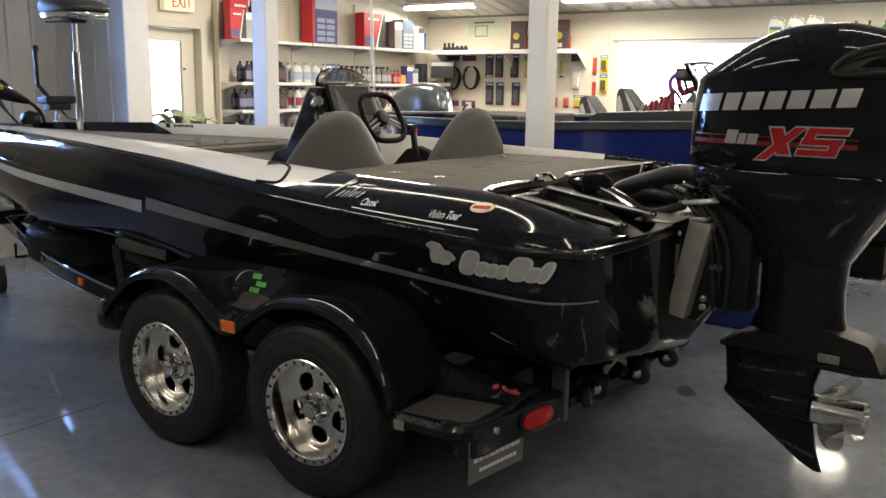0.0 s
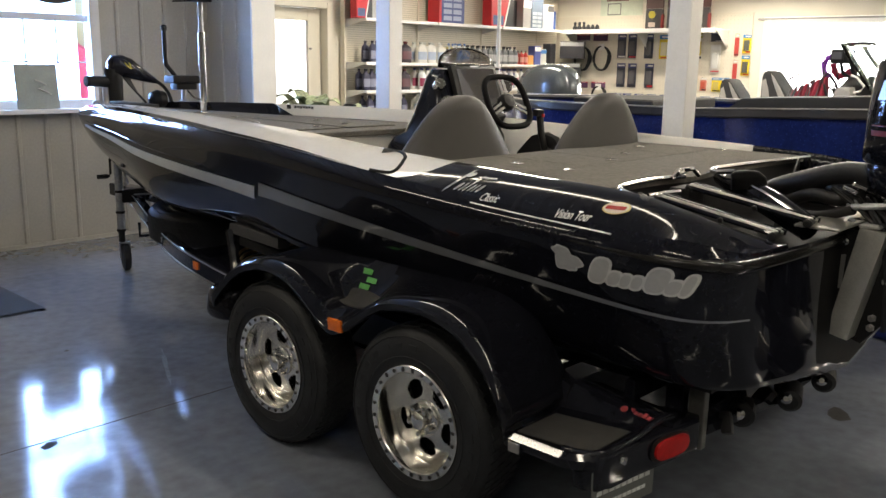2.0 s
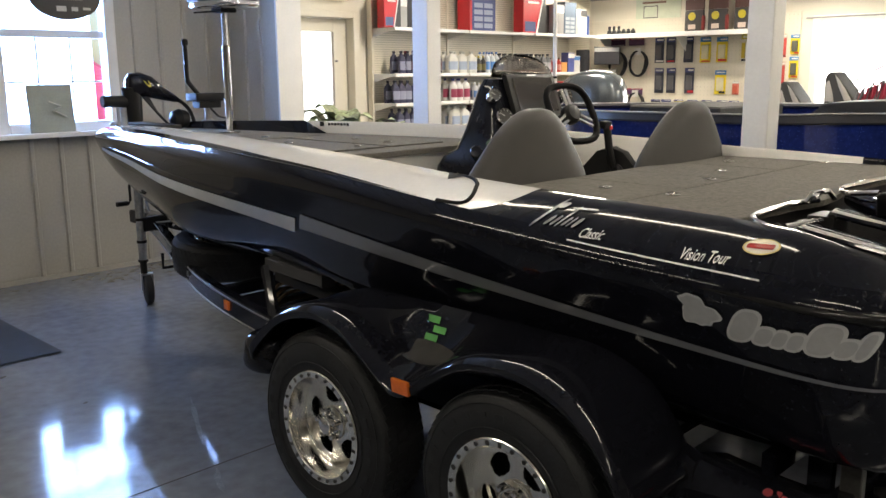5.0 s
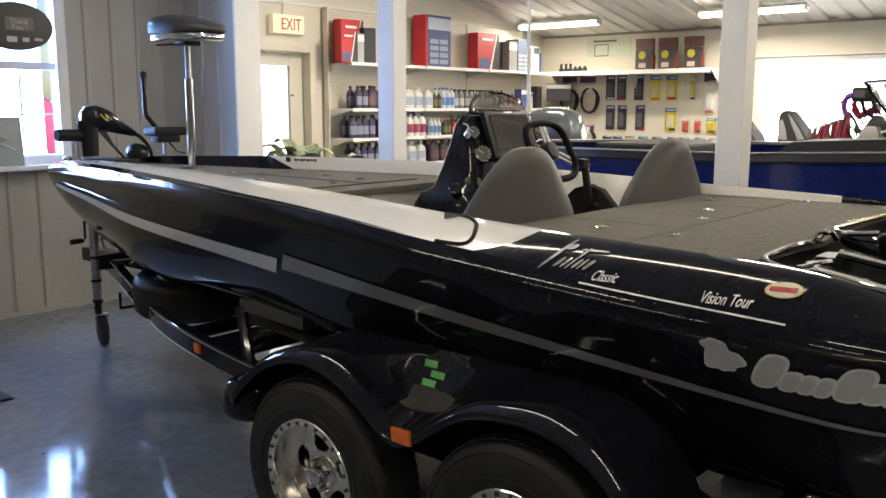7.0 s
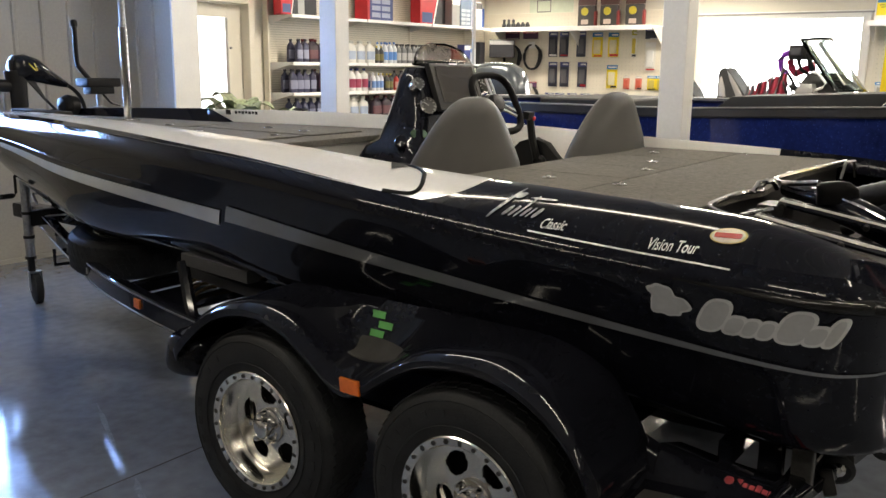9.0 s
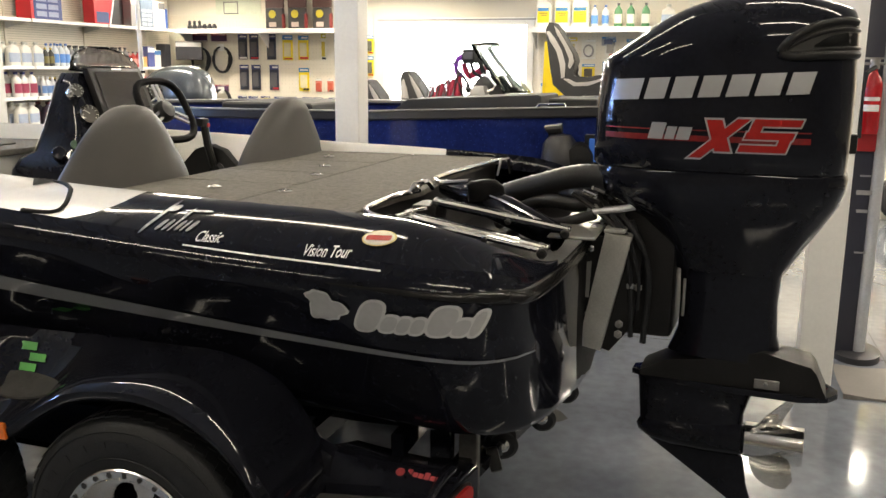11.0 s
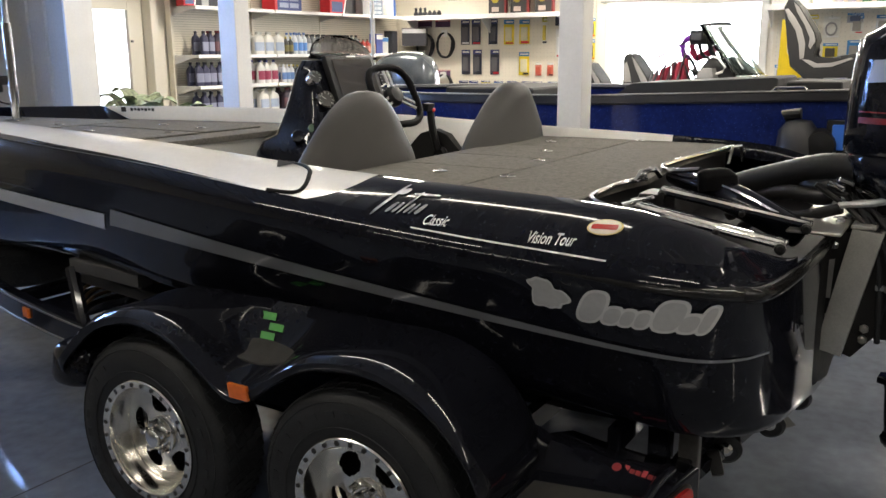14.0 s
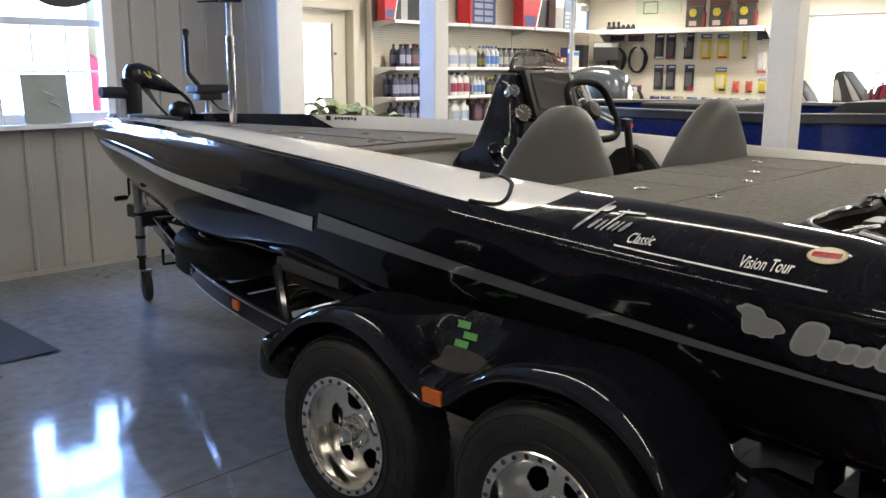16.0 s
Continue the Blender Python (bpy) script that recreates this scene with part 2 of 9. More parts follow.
# ---------------------------------------------------------------- the room
X0, X1, Y0, YW, YD = -13.0, 7.6, -13.0, 5.08, 5.5
HI, LOW, XS = 3.75, 2.60, 1.5     # flat ceiling height, eaves height, where the slope begins


def structure(name, bm, material, label, category, smooth=30):
    return tagged(part(name, bm, material, None, "", smooth), label, category, "", "structure")


structure("floor", bbox(X0 - 0.2, X1 + 0.2, Y0 - 0.2, YD + 0.3, -0.2, 0.0), M_FLOOR, "glossy grey epoxy-coated concrete floor with control joints", "floor", 0)
# ceiling: ribbed steel, flat over the aisle and sloping down to the east wall
bm = bmesh.new()
NR = 80
for i in range(NR):
    ya, yb = Y0 + (YD + 0.2 - Y0) * i / NR, Y0 + (YD + 0.2 - Y0) * (i + 1) / NR
    ym = ya + (yb - ya) * 0.62
    for y_a, y_b, dz_a, dz_b in ((ya, ym, 0, 0), (ym, ym + 0.02, 0, 0.022), (ym + 0.02, yb - 0.02, 0.022, 0.022), (yb - 0.02, yb, 0.022, 0)):
        for xa, xb, za, zb in ((X0 - 0.2, XS, HI, HI), (XS, X1 + 0.2, HI, LOW - 0.03)):
            bm.faces.new([bm.verts.new(p) for p in ((xa, y_a, za + dz_a), (xb, y_a, zb + dz_a), (xb, y_b, zb + dz_b), (xa, y_b, za + dz_b))])
bmesh.ops.remove_doubles(bm, verts=bm.verts, dist=0.0005)
structure("ceiling", bm, M_CEIL, "ribbed off-white steel ceiling", "ceiling", 0)
bm = bmesh.new()
prism(bm, [(X0 - 0.3, HI + 0.05), (XS, HI + 0.05), (X1 + 0.3, LOW + 0.03), (X1 + 0.3, LOW + 0.12), (XS, HI + 0.2), (X0 - 0.3, HI + 0.2)], Y0 - 0.3, YD + 0.3, Matrix(((1, 0, 0, 0), (0, 0, 1, 0), (0, 1, 0, 0), (0, 0, 0, 1))))
structure("roof", bm, M_PANEL, "steel roof over the showroom", "roof", 0)


def ribs(bm, axis, at, face, lo, hi, z0, z1, pitch=0.23, deep=0.015):
    """Upright pressed ribs on a steel-clad wall."""
    k = math.ceil(lo / pitch)
    while k * pitch + 0.05 < hi:
        p = k * pitch
        for a, w, d_ in ((p, 0.022, deep),):
            if a + w > hi or a - w < lo:
                continue
            prof = [(a - w, 0), (a - w * 0.5, d_), (a + w * 0.5, d_), (a + w, 0)]
            lo_, hi_ = [], []
            for q, d in prof:
                xy = (q, at + face * d) if axis == "x" else (at + face * d, q)
                lo_.append(bm.verts.new((*xy, z0)))
                hi_.append(bm.verts.new((*xy, z1)))
            for i in range(3):
                bm.faces.new((lo_[i], lo_[i + 1], hi_[i + 1], hi_[i]))
            bm.faces.new(hi_)
            bm.faces.new(lo_[::-1])
        k += 1


def wall_with_hole(name, axis, at, thick, lo, hi, z1, holes, material, label, ribbed=None):
    """A wall along x or y with rectangular openings right through it."""
    bm = bmesh.new()
    cuts = sorted({lo, hi} | {h[0] for h in holes} | {h[1] for h in holes})
    for a, b in zip(cuts, cuts[1:]):
        hs = [h for h in holes if h[0] <= a and h[1] >= b]
        spans = [(0, z1)] if not hs else [(0, hs[0][2]), (hs[0][3], z1)]
        for z0, zz in spans:
            if zz - z0 > 0.01:
                if axis == "x":
                    box(bm, a, b, at, at + thick, z0, zz)
                else:
                    box(bm, at, at + thick, a, b, z0, zz)
                if ribbed:
                    ribs(bm, axis, at, -1, a, b, z0, zz)
    return structure(name, bm, material, label, "wall", 0)


WIN = (-0.66, 0.26, 1.19, 2.62)
wall_with_hole("wall_window", "x", YW, 0.18, X0, 1.38, HI, [WIN], M_PANEL, "ribbed cream steel wall with a sash window", True)
wall_with_hole("wall_shelves", "x", YD, 0.18, 1.62, X1 + 0.2, HI, [(2.32, 3.20, 0.0, 2.21)], M_WALL, "cream painted wall with an exit door")
wall_with_hole("wall_east", "y", X1, 0.18, Y0, YD, HI, [(0.37, 2.25, 1.12, 2.205)], M_WALL, "cream painted wall with a wide bright window")
# unseen west and south walls, added far off to keep gloss reflections dark
bm = bmesh.new()
box(bm, X0 - 0.18, X0, Y0, YD, 0, HI)
ribs(bm, "y", X0, 1, Y0, YD, 0, HI)
structure("wall_west", bm, M_PANEL, "unseen ribbed wall added to close the west side", "wall", 0)
bm = bmesh.new()
box(bm, X0, X1, Y0 - 0.18, Y0, 0, HI)
ribs(bm, "x", Y0, 1, X0, X1, 0, HI)
structure("wall_south", bm, M_PANEL, "unseen ribbed wall added to close the south end", "wall", 0)
bm = bmesh.new()
box(bm, 1.38, 1.62, 4.36, YD + 0.18, 0, HI)
ribs(bm, "y", 1.38, -1, 4.36, YW, 0, HI)
structure("wall_return", bm, M_PANEL, "short ribbed wall beside the exit door", "wall", 0)
structure("trim_return", bbox(1.372, 1.628, 4.335, 4.358, 0, HI), M_TRIM, "white corner trim on the short wall", "trim", 0)
for yy, wd in ((2.615, 0.16), (0.052, 0.145), (-2.496, 0.165)):
    bm = bmesh.new()
    box(bm, 1.46, 1.60, yy, yy + wd, 0, HI, 0.005, 1)
    structure("column", bm, M_TRIM, "square white painted support post", "column", 0)
# saw-cut control joints in the slab
for k, (a, b) in enumerate((((X0, 1.098), (X1, 1.11)), ((X0, -2.865), (X1, -2.865)), ((-3.6, Y0), (-3.6, YD)), ((2.2, Y0), (2.2, YD)))):
    bm = bmesh.new()
    if a[0] == b[0]:
        box(bm, a[0] - 0.003, a[0] + 0.003, a[1], min(b[1], YW), 0.0005, 0.0015)
    else:
        box(bm, a[0], b[0], a[1] - 0.003, a[1] + 0.003, 0.0005, 0.0015)
    structure("floor_joint", bm, M_JOINT, "dark control joint in the floor", "joint", 0)
# ledge under the window
structure("window_ledge", bbox(X0, 0.36, YW - 0.13, YW - 0.02, 1.135, 1.172, 0.008, 2), M_TRIM, "white painted ledge under the window", "trim")
structure("baseboard", bbox(X0, 1.37, YW - 0.035, YW - 0.02, 0.0, 0.035), M_PANEL, "pale base trim of the ribbed wall", "baseboard", 0)
structure("trim_rail", bbox(1.66, X1 - 0.03, YD - 0.02, YD - 0.002, 2.67, 2.70), M_TRIM, "thin trim rail on the wall", "trim", 0)
structure("conduit", bbox(X1 - 0.035, X1 - 0.005, Y0 + 0.1, YD - 0.05, 2.585, 2.615, 0.01, 2), paint(0.28, 0.27, 0.25), "grey conduit along the top of the wall", "trim")


# ---- sash window with grid
def window_unit(name, axis, at, lo, hi, z0, z1, bars_v, bars_h, rail, label):
    root = tagged(new(name), label, "window", "", "structure")
    def bb(a, b, p, q, c, d, e=0.006):
        bm_ = bmesh.new()
        if axis == "x":
            box(bm_, a, b, at + p, at + q, c, d, e, 1)
        else:
            box(bm_, at + p, at + q, a, b, c, d, e, 1)
        return bm_
    f = 0.055
    for a, b, c, d in ((lo - 0.035, lo + f, z0 - 0.03, z1 + 0.03), (hi - f, hi + 0.035, z0 - 0.03, z1 + 0.03), (lo + f, hi - f, z0 - 0.03, z0 + f), (lo + f, hi - f, z1 - f, z1 + 0.03)):
        part("window_frame", bb(a, b, -0.02, 0.1, c, d), M_TRIM, root, "white window frame")
    for z in rail:
        part("meeting_rail", bb(lo + f, hi - f, 0.02, 0.07, z - 0.03, z + 0.03), M_TRIM, root, "white meeting rail")
    for v in bars_v:
        part("glazing_bar", bb(v - 0.007, v + 0.007, 0.035, 0.05, z0 + f, (rail[0] - 0.03) if rail else z1 - f, 0.002), M_TRIM, root)
    for z in bars_h:
        part("glazing_bar", bb(lo + f, hi - f, 0.035, 0.05, z - 0.007, z + 0.007, 0.002), M_TRIM, root)
    g = part("pane", bb(lo + f, hi - f, 0.055, 0.059, z0 + f, z1 - f, 0), M_GLASS, root, "clear glass pane", 0)
    g.visible_shadow = False
    return root


window_unit("window_1", "x", YW, *WIN, (-0.335, -0.07), (1.56,), (1.93,), "white double-hung sash window with glazing bars")
window_unit("window_2", "y", X1, 0.37, 2.25, 1.12, 2.205, (), (), (), "wide bright white-framed window")
bm = bmesh.new()
box(bm, X1 - 0.03, X1 - 0.004, 0.30, 2.36, 2.205, 2.222)
structure("window_head", bm, paint(0.35, 0.35, 0.34), "thin grey head trim of the wide window", "trim", 0)

# ---- exit door
door = tagged(new("door_1"), "cream steel exit door with a tall glass light", "door", "", "structure")
for a, b, c, d in ((2.26, 2.33, 0, 2.26), (3.19, 3.26, 0, 2.26), (2.33, 3.19, 2.19, 2.26)):
    part("door_frame", bbox(a, b, YD - 0.02, YD + 0.17, c, d, 0.006, 1), M_WALL, door, "cream door frame")
for a, b, c, d in ((2.335, 2.47, 0.01, 2.185), (3.0, 3.185, 0.01, 2.185), (2.47, 3.0, 2.05, 2.185), (2.47, 3.0, 0.01, 0.55)):
    part("door_leaf", bbox(a, b, YD + 0.10, YD + 0.145, c, d, 0.003, 1), M_WALL, door)
for a, b, c, d in ((2.455, 2.475, 0.54, 2.06), (2.995, 3.015, 0.54, 2.06), (2.475, 2.995, 2.045, 2.06), (2.475, 2.995, 0.54, 0.56)):
    part("glass_bead", bbox(a, b, YD + 0.09, YD + 0.10, c, d, 0.002, 1), M_WALL, door)
g = part("pane", bbox(2.472, 2.998, YD + 0.12, YD + 0.124, 0.55, 2.05), M_GLASS, door, "clear glass light", 0)
g.visible_shadow = False
bm = bmesh.new()
lathe(bm, [(0.02, 0), (0.018, 0.05), (0.03, 0.06), (0.028, 0.085), (0, 0.09)], 16, pose(3.07, YD + 0.1, 1.02, 90, 0, 0))
part("door_handle", bm, M_CAST, door, "metal door knob")
bm = bmesh.new()
lathe(bm, [(0.012, 0), (0.012, 0.03), (0, 0.032)], 12, pose(3.02, YD + 0.1, 1.74, 90, 0, 0))
part("door_chime", bm, paint(0.2, 0.2, 0.2), door)

# ---- outdoors seen through the panes
structure("ground", bbox(-60, 60, YD + 0.5, 90, -0.35, -0.15), paint(0.42, 0.40, 0.37, 0.9), "pale gravel ground outside", "ground", 0)
structure("ground_east", bbox(X1 + 0.5, 60, -60, YD + 0.5, -0.35, -0.15), paint(0.42, 0.40, 0.37, 0.9), "pale gravel ground outside", "ground", 0)
bm = bmesh.new()
rings = []
for i in range(9):
    y = 8.6 + 0.5 * i
    h = 1.75 + 0.25 * math.sin(i * 0.9)
    rings.append([(-2.4 + 0.3 * math.sin(i), y, -0.15), (-2.2, y, h * 0.75), (-0.9, y, h * 0.92), (0.3, y, h), (1.6, y, h * 1.02), (2.6, y, h * 0.7), (2.8, y, -0.15)])
skin(bm, rings)
tagged(part("covered_boat", bm, paint(0.62, 0.09, 0.20, 0.6)), "pink-red tarpaulin cover over something parked outside", "tarpaulin")
structure("backdrop", bbox(X1 + 0.9, X1 + 0.95, -1.2, 4.2, 0.2, 4.2), glow("bright_haze", (1.0, 0.98, 0.95), 2.6), "bright washed-out daylight beyond the wide window", "backdrop", 0)
structure("backdrop_door", bbox(1.8, 6.5, YD + 2.2, YD + 2.25, -0.1, 4.0), glow("bright_day", (0.98, 0.99, 1.0), 2.2), "bright washed-out daylight beyond the door", "backdrop", 0)

# ---- strip lights
M_TUBE = glow("fluorescent_tube", (1.0, 0.92, 0.76), 9.0)


def strip_light(x, y, z, slope, length=1.25, power=70, group="strip lights"):
    root = thing("strip_light", pose(x, y, z, 0, slope, 0), "white fluorescent strip light fixed to the ceiling", "ceiling light", group)
    part("fitting", bbox(-0.06, 0.06, -length / 2, length / 2, 0.035, 0.075, 0.01, 1), M_TRIM, root)
    for dx in (-0.035, 0.035):
        bm = bmesh.new()
        tube(bm, [(dx, -length / 2 + 0.03, 0.012), (dx, length / 2 - 0.03, 0.012)], 0.017, 10)
        part("tube", bm, M_TUBE, root, "glowing fluorescent tube")
    for y_ in (-length / 2 + 0.015, length / 2 - 0.015):
        part("end_cap", bbox(-0.055, 0.055, y_ - 0.015, y_ + 0.015, -0.008, 0.036, 0.003, 1), M_TRIM, root)
    area("strip_lamp", pose(x, y, z - 0.02, 0, slope, 0), 0.10, length, power, (1.0, 0.90, 0.74))


SL = math.degrees(math.atan2(HI - LOW, X1 - XS))
for yy in (4.65, 2.1, -0.5, -3.0, -5.6):
    xx = 6.75
    strip_light(xx, yy, LOW + (X1 - xx) * (HI - LOW) / (X1 - XS) - 0.10, SL, 1.25, 30 if yy > 4 else 20 if yy == -0.5 else 78 if yy == -3.0 else 52)
for xx, yy in ((3.6, 3.2), (3.6, 0.2), (3.6, -3.0), (3.6, -6.2)):
    strip_light(xx, yy, LOW + (X1 - xx) * (HI - LOW) / (X1 - XS) - 0.10, SL, 1.25, 88)
for xx, yy, pw in ((-0.05, 0.75, 24), (-0.05, -2.9, 22), (-0.05, -7.0, 16), (-2.9, 1.75, 24), (-2.9, -2.9, 26), (-2.9, -7.0, 22), (-5.8, 1.75, 24), (-5.8, -2.9, 26)):
    strip_light(xx, yy, HI - 0.1, 0, 3.3 if yy == 0.75 else 2.4, pw)
# daylight entering by the sash window and the wide window
area("sky_light", pose((WIN[0] + WIN[1]) / 2, YW + 0.3, 1.9, 90, 0, 180), 0.85, 1.4, 140, (0.27, 0.48, 1.0))
area("sky_light", pose(X1 + 0.3, 1.3, 1.7, 90, 0, 90), 1.8, 1.0, 60, (0.95, 0.97, 1.0))

# ---------------------------------------------------------------- the bass boat (bow towards +y, port side towards -x)
boat = thing("bass_boat", pose(0, 0, 0), "glossy black bass boat with white gunwale and silver stripe", "boat")
# along the boat: ridge half width and height, chine half width and height, keel height, cap width, cap rise
HULL = [
    (-1.476, 0.40, 1.045, 0.36, 0.63, 0.53, 0.05, 0.03),
    (-1.468, 0.60, 1.045, 0.53, 0.63, 0.51, 0.08, 0.03),
    (-1.455, 0.73, 1.045, 0.645, 0.63, 0.50, 0.10, 0.03),
    (-1.43, 0.86, 1.047, 0.75, 0.63, 0.50, 0.17, 0.03),
    (-1.39, 0.96, 1.05, 0.83, 0.63, 0.50, 0.21, 0.045),
    (-1.32, 1.045, 1.058, 0.90, 0.632, 0.49, 0.21, 0.078),
    (-1.22, 1.09, 1.065, 0.93, 0.635, 0.48, 0.215, 0.11),
    (-1.05, 1.12, 1.08, 0.935, 0.648, 0.47, 0.225, 0.132),
    (-0.6, 1.135, 1.105, 0.93, 0.685, 0.47, 0.22, 0.130),
    (0.0, 1.13, 1.145, 0.92, 0.725, 0.47, 0.24, 0.11),
    (0.7, 1.075, 1.19, 0.90, 0.76, 0.48, 0.25, 0.095),
    (1.3, 1.01, 1.21, 0.84, 0.80, 0.49, 0.24, 0.09),
    (2.3, 0.815, 1.22, 0.72, 0.775, 0.50, 0.22, 0.085),
    (3.15, 0.60, 1.215, 0.49, 0.815, 0.57, 0.20, 0.075),
    (3.8, 0.455, 1.205, 0.315, 0.885, 0.68, 0.18, 0.065),
    (4.15, 0.36, 1.195, 0.20, 0.965, 0.80, 0.15, 0.055),
    (4.35, 0.25, 1.188, 0.08, 1.05, 0.96, 0.11, 0.045),
    (4.44, 0.12, 1.184, 0.03, 1.10, 1.06, 0.06, 0.03),
    (4.465, 0.03, 1.182, 0.008, 1.14, 1.13, 0.015, 0.012),
]


def hull_at(u):
    return lerp_table(HULL, u)


def bulge(u):
    """How far the side swells outwards at half height: more towards the bow."""
    a = min(1.0, max(0.0, (u - 1.0) / 1.6))
    b = min(1.0, max(0.0, (4.35 - u) / 0.7))
    return 0.018 + 0.042 * a * a * (3 - 2 * a) * b


def side_point(u, z, out=0.0):
    """The half width of the hull's side at a height, for things laid on it."""
    wr, zr, wc, zc, zk, cw, cr = hull_at(u)
    s = (z - zc) / max(zr - 0.048 - zc, 0.01)
    return wc + (wr - 0.007 - wc) * s + bulge(u) * math.sin(math.pi * min(max(s, 0), 1)) + out


def hull_stations():
    us = [-1.476, -1.472, -1.468, -1.462, -1.455, -1.445, -1.43, -1.41, -1.385, -1.355, -1.32, -1.28, -1.22, -1.15]
    us += [-1.15 + 5.15 * i / 60 for i in range(1, 61)]
    return us + [4.1, 4.18, 4.25, 4.31, 4.36, 4.4, 4.43, 4.45, 4.465]


def hull_section(u):
    wr, zr, wc, zc, zk, cw, cr = hull_at(u)
    lo = (wr - 0.007, zr - 0.048)
    pts = [(0.0, zk), (wc * 0.33, zk + (zc - zk) * 0.26), (wc * 0.36, zk + (zc - zk) * 0.24), (wc * 0.68, zk + (zc - zk) * 0.6), (wc * 0.71, zk + (zc - zk) * 0.57), (wc * 0.97, zc - 0.02), (wc, zc)]
    for s in (0.12, 0.25, 0.4, 0.55, 0.7, 0.85, 1.0):
        pts.append((wc + (lo[0] - wc) * s + bulge(u) * math.sin(math.pi * s), zc + (lo[1] - zc) * s))
    k = min(1.0, wr / 0.3)
    g = min(1, cr / 0.08)
    pts += [(wr - 0.002 * k, zr - 0.034), (wr, zr - 0.020), (wr - 0.001 * k, zr - 0.006), (wr - 0.006 * k, zr + 0.008), (wr - 0.014 * k, zr + 0.020 * g), (wr - 0.024 * k, zr + 0.031 * g), (wr - 0.035 * k, zr + 0.041 * g), (wr - 0.045 * k, zr + 0.05 * g)]
    return pts


bm = bmesh.new()
rings = []
for u in hull_stations():
    s = hull_section(u)
    rings.append([(-w, u, z) for w, z in s[::-1]] + [(w, u, z) for w, z in s[1:]])
R = skin(bm, rings, closed=False)
bm.faces.new([v for v in R[0]]).material_index = 1
hull = part("hull", bm, [M_BLACK, M_TRANSOM], boat, "glossy black metal-flake fibreglass hull", smooth=62)


def cap_point(u, s, side):
    wr, zr, wc, zc, zk, cw, cr = hull_at(u)
    k = min(1.0, wr / 0.3)
    w0, z0 = wr - 0.045 * k, zr + 0.05 * min(1, cr / 0.08)
    w = w0 + (wr - cw - w0) * s
    return (side * w, u, z0 + (zr + cr - z0) * math.sin(s * math.pi / 2))


def white_start(s, side=-1):
    """Where the white gives way to black: farther aft on the starboard side."""
    return -0.27 + 0.14 * (1 - s) ** 3 - (0.36 if side > 0 else 0.0)


for side in (-1, 1):
    for nm, m, lab in (("deck_cap", M_WHITE, "white gel-coated gunwale cap"), ("stern_cap", M_BLACK, "black gel-coated stern cap")):
        bm = bmesh.new()
        rows_ = []
        N = 80 if nm == "deck_cap" else 72
        ease = 1.0 if nm == "deck_cap" else 1.8
        for i in range(N + 1):
            ring = []
            for j in range(9):
                s = j / 8
                a, b = (white_start(s, side), 4.46) if nm == "deck_cap" else (-1.45, white_start(s, side))
                ring.append(cap_point(a + (b - a) * (i / N) ** ease, s, side))
            wi = ring[-1]
            ring.append((wi[0] - side * 0.006, wi[1], wi[2] - 0.012))
            deep = (0.13 if wi[1] > 0.9 else 0.35 if wi[1] > 0.0 else 0.07) if wi[1] < 3.3 else 0.1
            ring.append((wi[0] - side * 0.012, wi[1], wi[2] - deep))
            rows_.append(ring)
        skin(bm, rows_, closed=False)
        part(nm, bm, m, boat, lab, smooth=40)
# black band that edges the bow, over the white cap
for side in (-1, 1):
    bm = bmesh.new()
    rows_ = []
    for i in range(40):
        u = 0.12 + 4.18 * i / 39
        wd = 0.17 * min(1, (u - 0.12) / 1.5) + 0.17 * max(0, (u - 1.2) / 3.1)
        rows_.append([tuple(Vector(cap_point(u, s, side)) + Vector((side * 0.002, 0, 0.003))) for s in (0.0, wd * 0.5, wd)])
    skin(bm, rows_, closed=False)
    part("edge_band", bm, M_BLACK, boat, "black band along the gunwale")

# black panel on the inner face of the starboard bow
bm = bmesh.new()
rows_ = []
for i in range(40):
    row_ = []
    for j, q in enumerate((0.45, 0.7, 0.9, 1.0)):
        u = 2.80 + 0.12 * (3 - j) * 0.5 + (1.5 - 0.06 * (3 - j)) * i / 39
        row_.append(tuple(Vector(cap_point(u, q, 1)) + Vector((-0.004, 0, 0.004))))
    p = Vector(row_[-1])
    row_.append((p.x - 0.012, p.y - 0.25 * (1 - i / 39), p.z - 0.075))
    rows_.append(row_)
skin(bm, rows_, closed=False)
part("bow_panel", bm, M_GLOSS, boat, "black panel inside the starboard bow")

# side stripes, in two lengths with a step between
for side in (-1, 1):
    for nm, m, a, b, zt, zb in (("side_stripe", M_GRAYSTRIPE, -1.43, 0.845, (0.862, 1.06), (0.856, 0.99)), ("bow_stripe", M_SILVER, 0.90, 3.9, (1.035, 1.125), (0.965, 1.105))):
        bm = bmesh.new()
        rows_ = []
        for i in range(70):
            s = i / 69
            u0 = a + (b - a) * s
            ring = []
            for j in range(5):
                q = j / 4
                z = (zt[0] + (zt[1] - zt[0]) * s) * (1 - q) + (zb[0] + (zb[1] - zb[0]) * s) * q
                u = u0 + (0.05 * q if (nm == "bow_stripe" and i == 0) or (nm == "side_stripe" and i == 69) else 0)
                ring.append((side * side_point(u, z, 0.006), u, z))
            rows_.append(ring)
        skin(bm, rows_, closed=False)
        part(nm, bm, m, boat, "grey stripe along the hull side" if nm == "side_stripe" else "silver-grey stripe towards the bow")
# moulded crease line above the stripe, towards the bow
for side in (-1, 1):
    bm = bmesh.new()
    tube(bm, [(side * (side_point(u, 1.085 + 0.022 * (u - 1.4), 0.0) - 0.003), u, 1.085 + 0.022 * (u - 1.4)) for u in [1.4 + 2.5 * i / 40 for i in range(41)]], 0.006, 6)
    part("crease", bm, M_BLACK, boat)

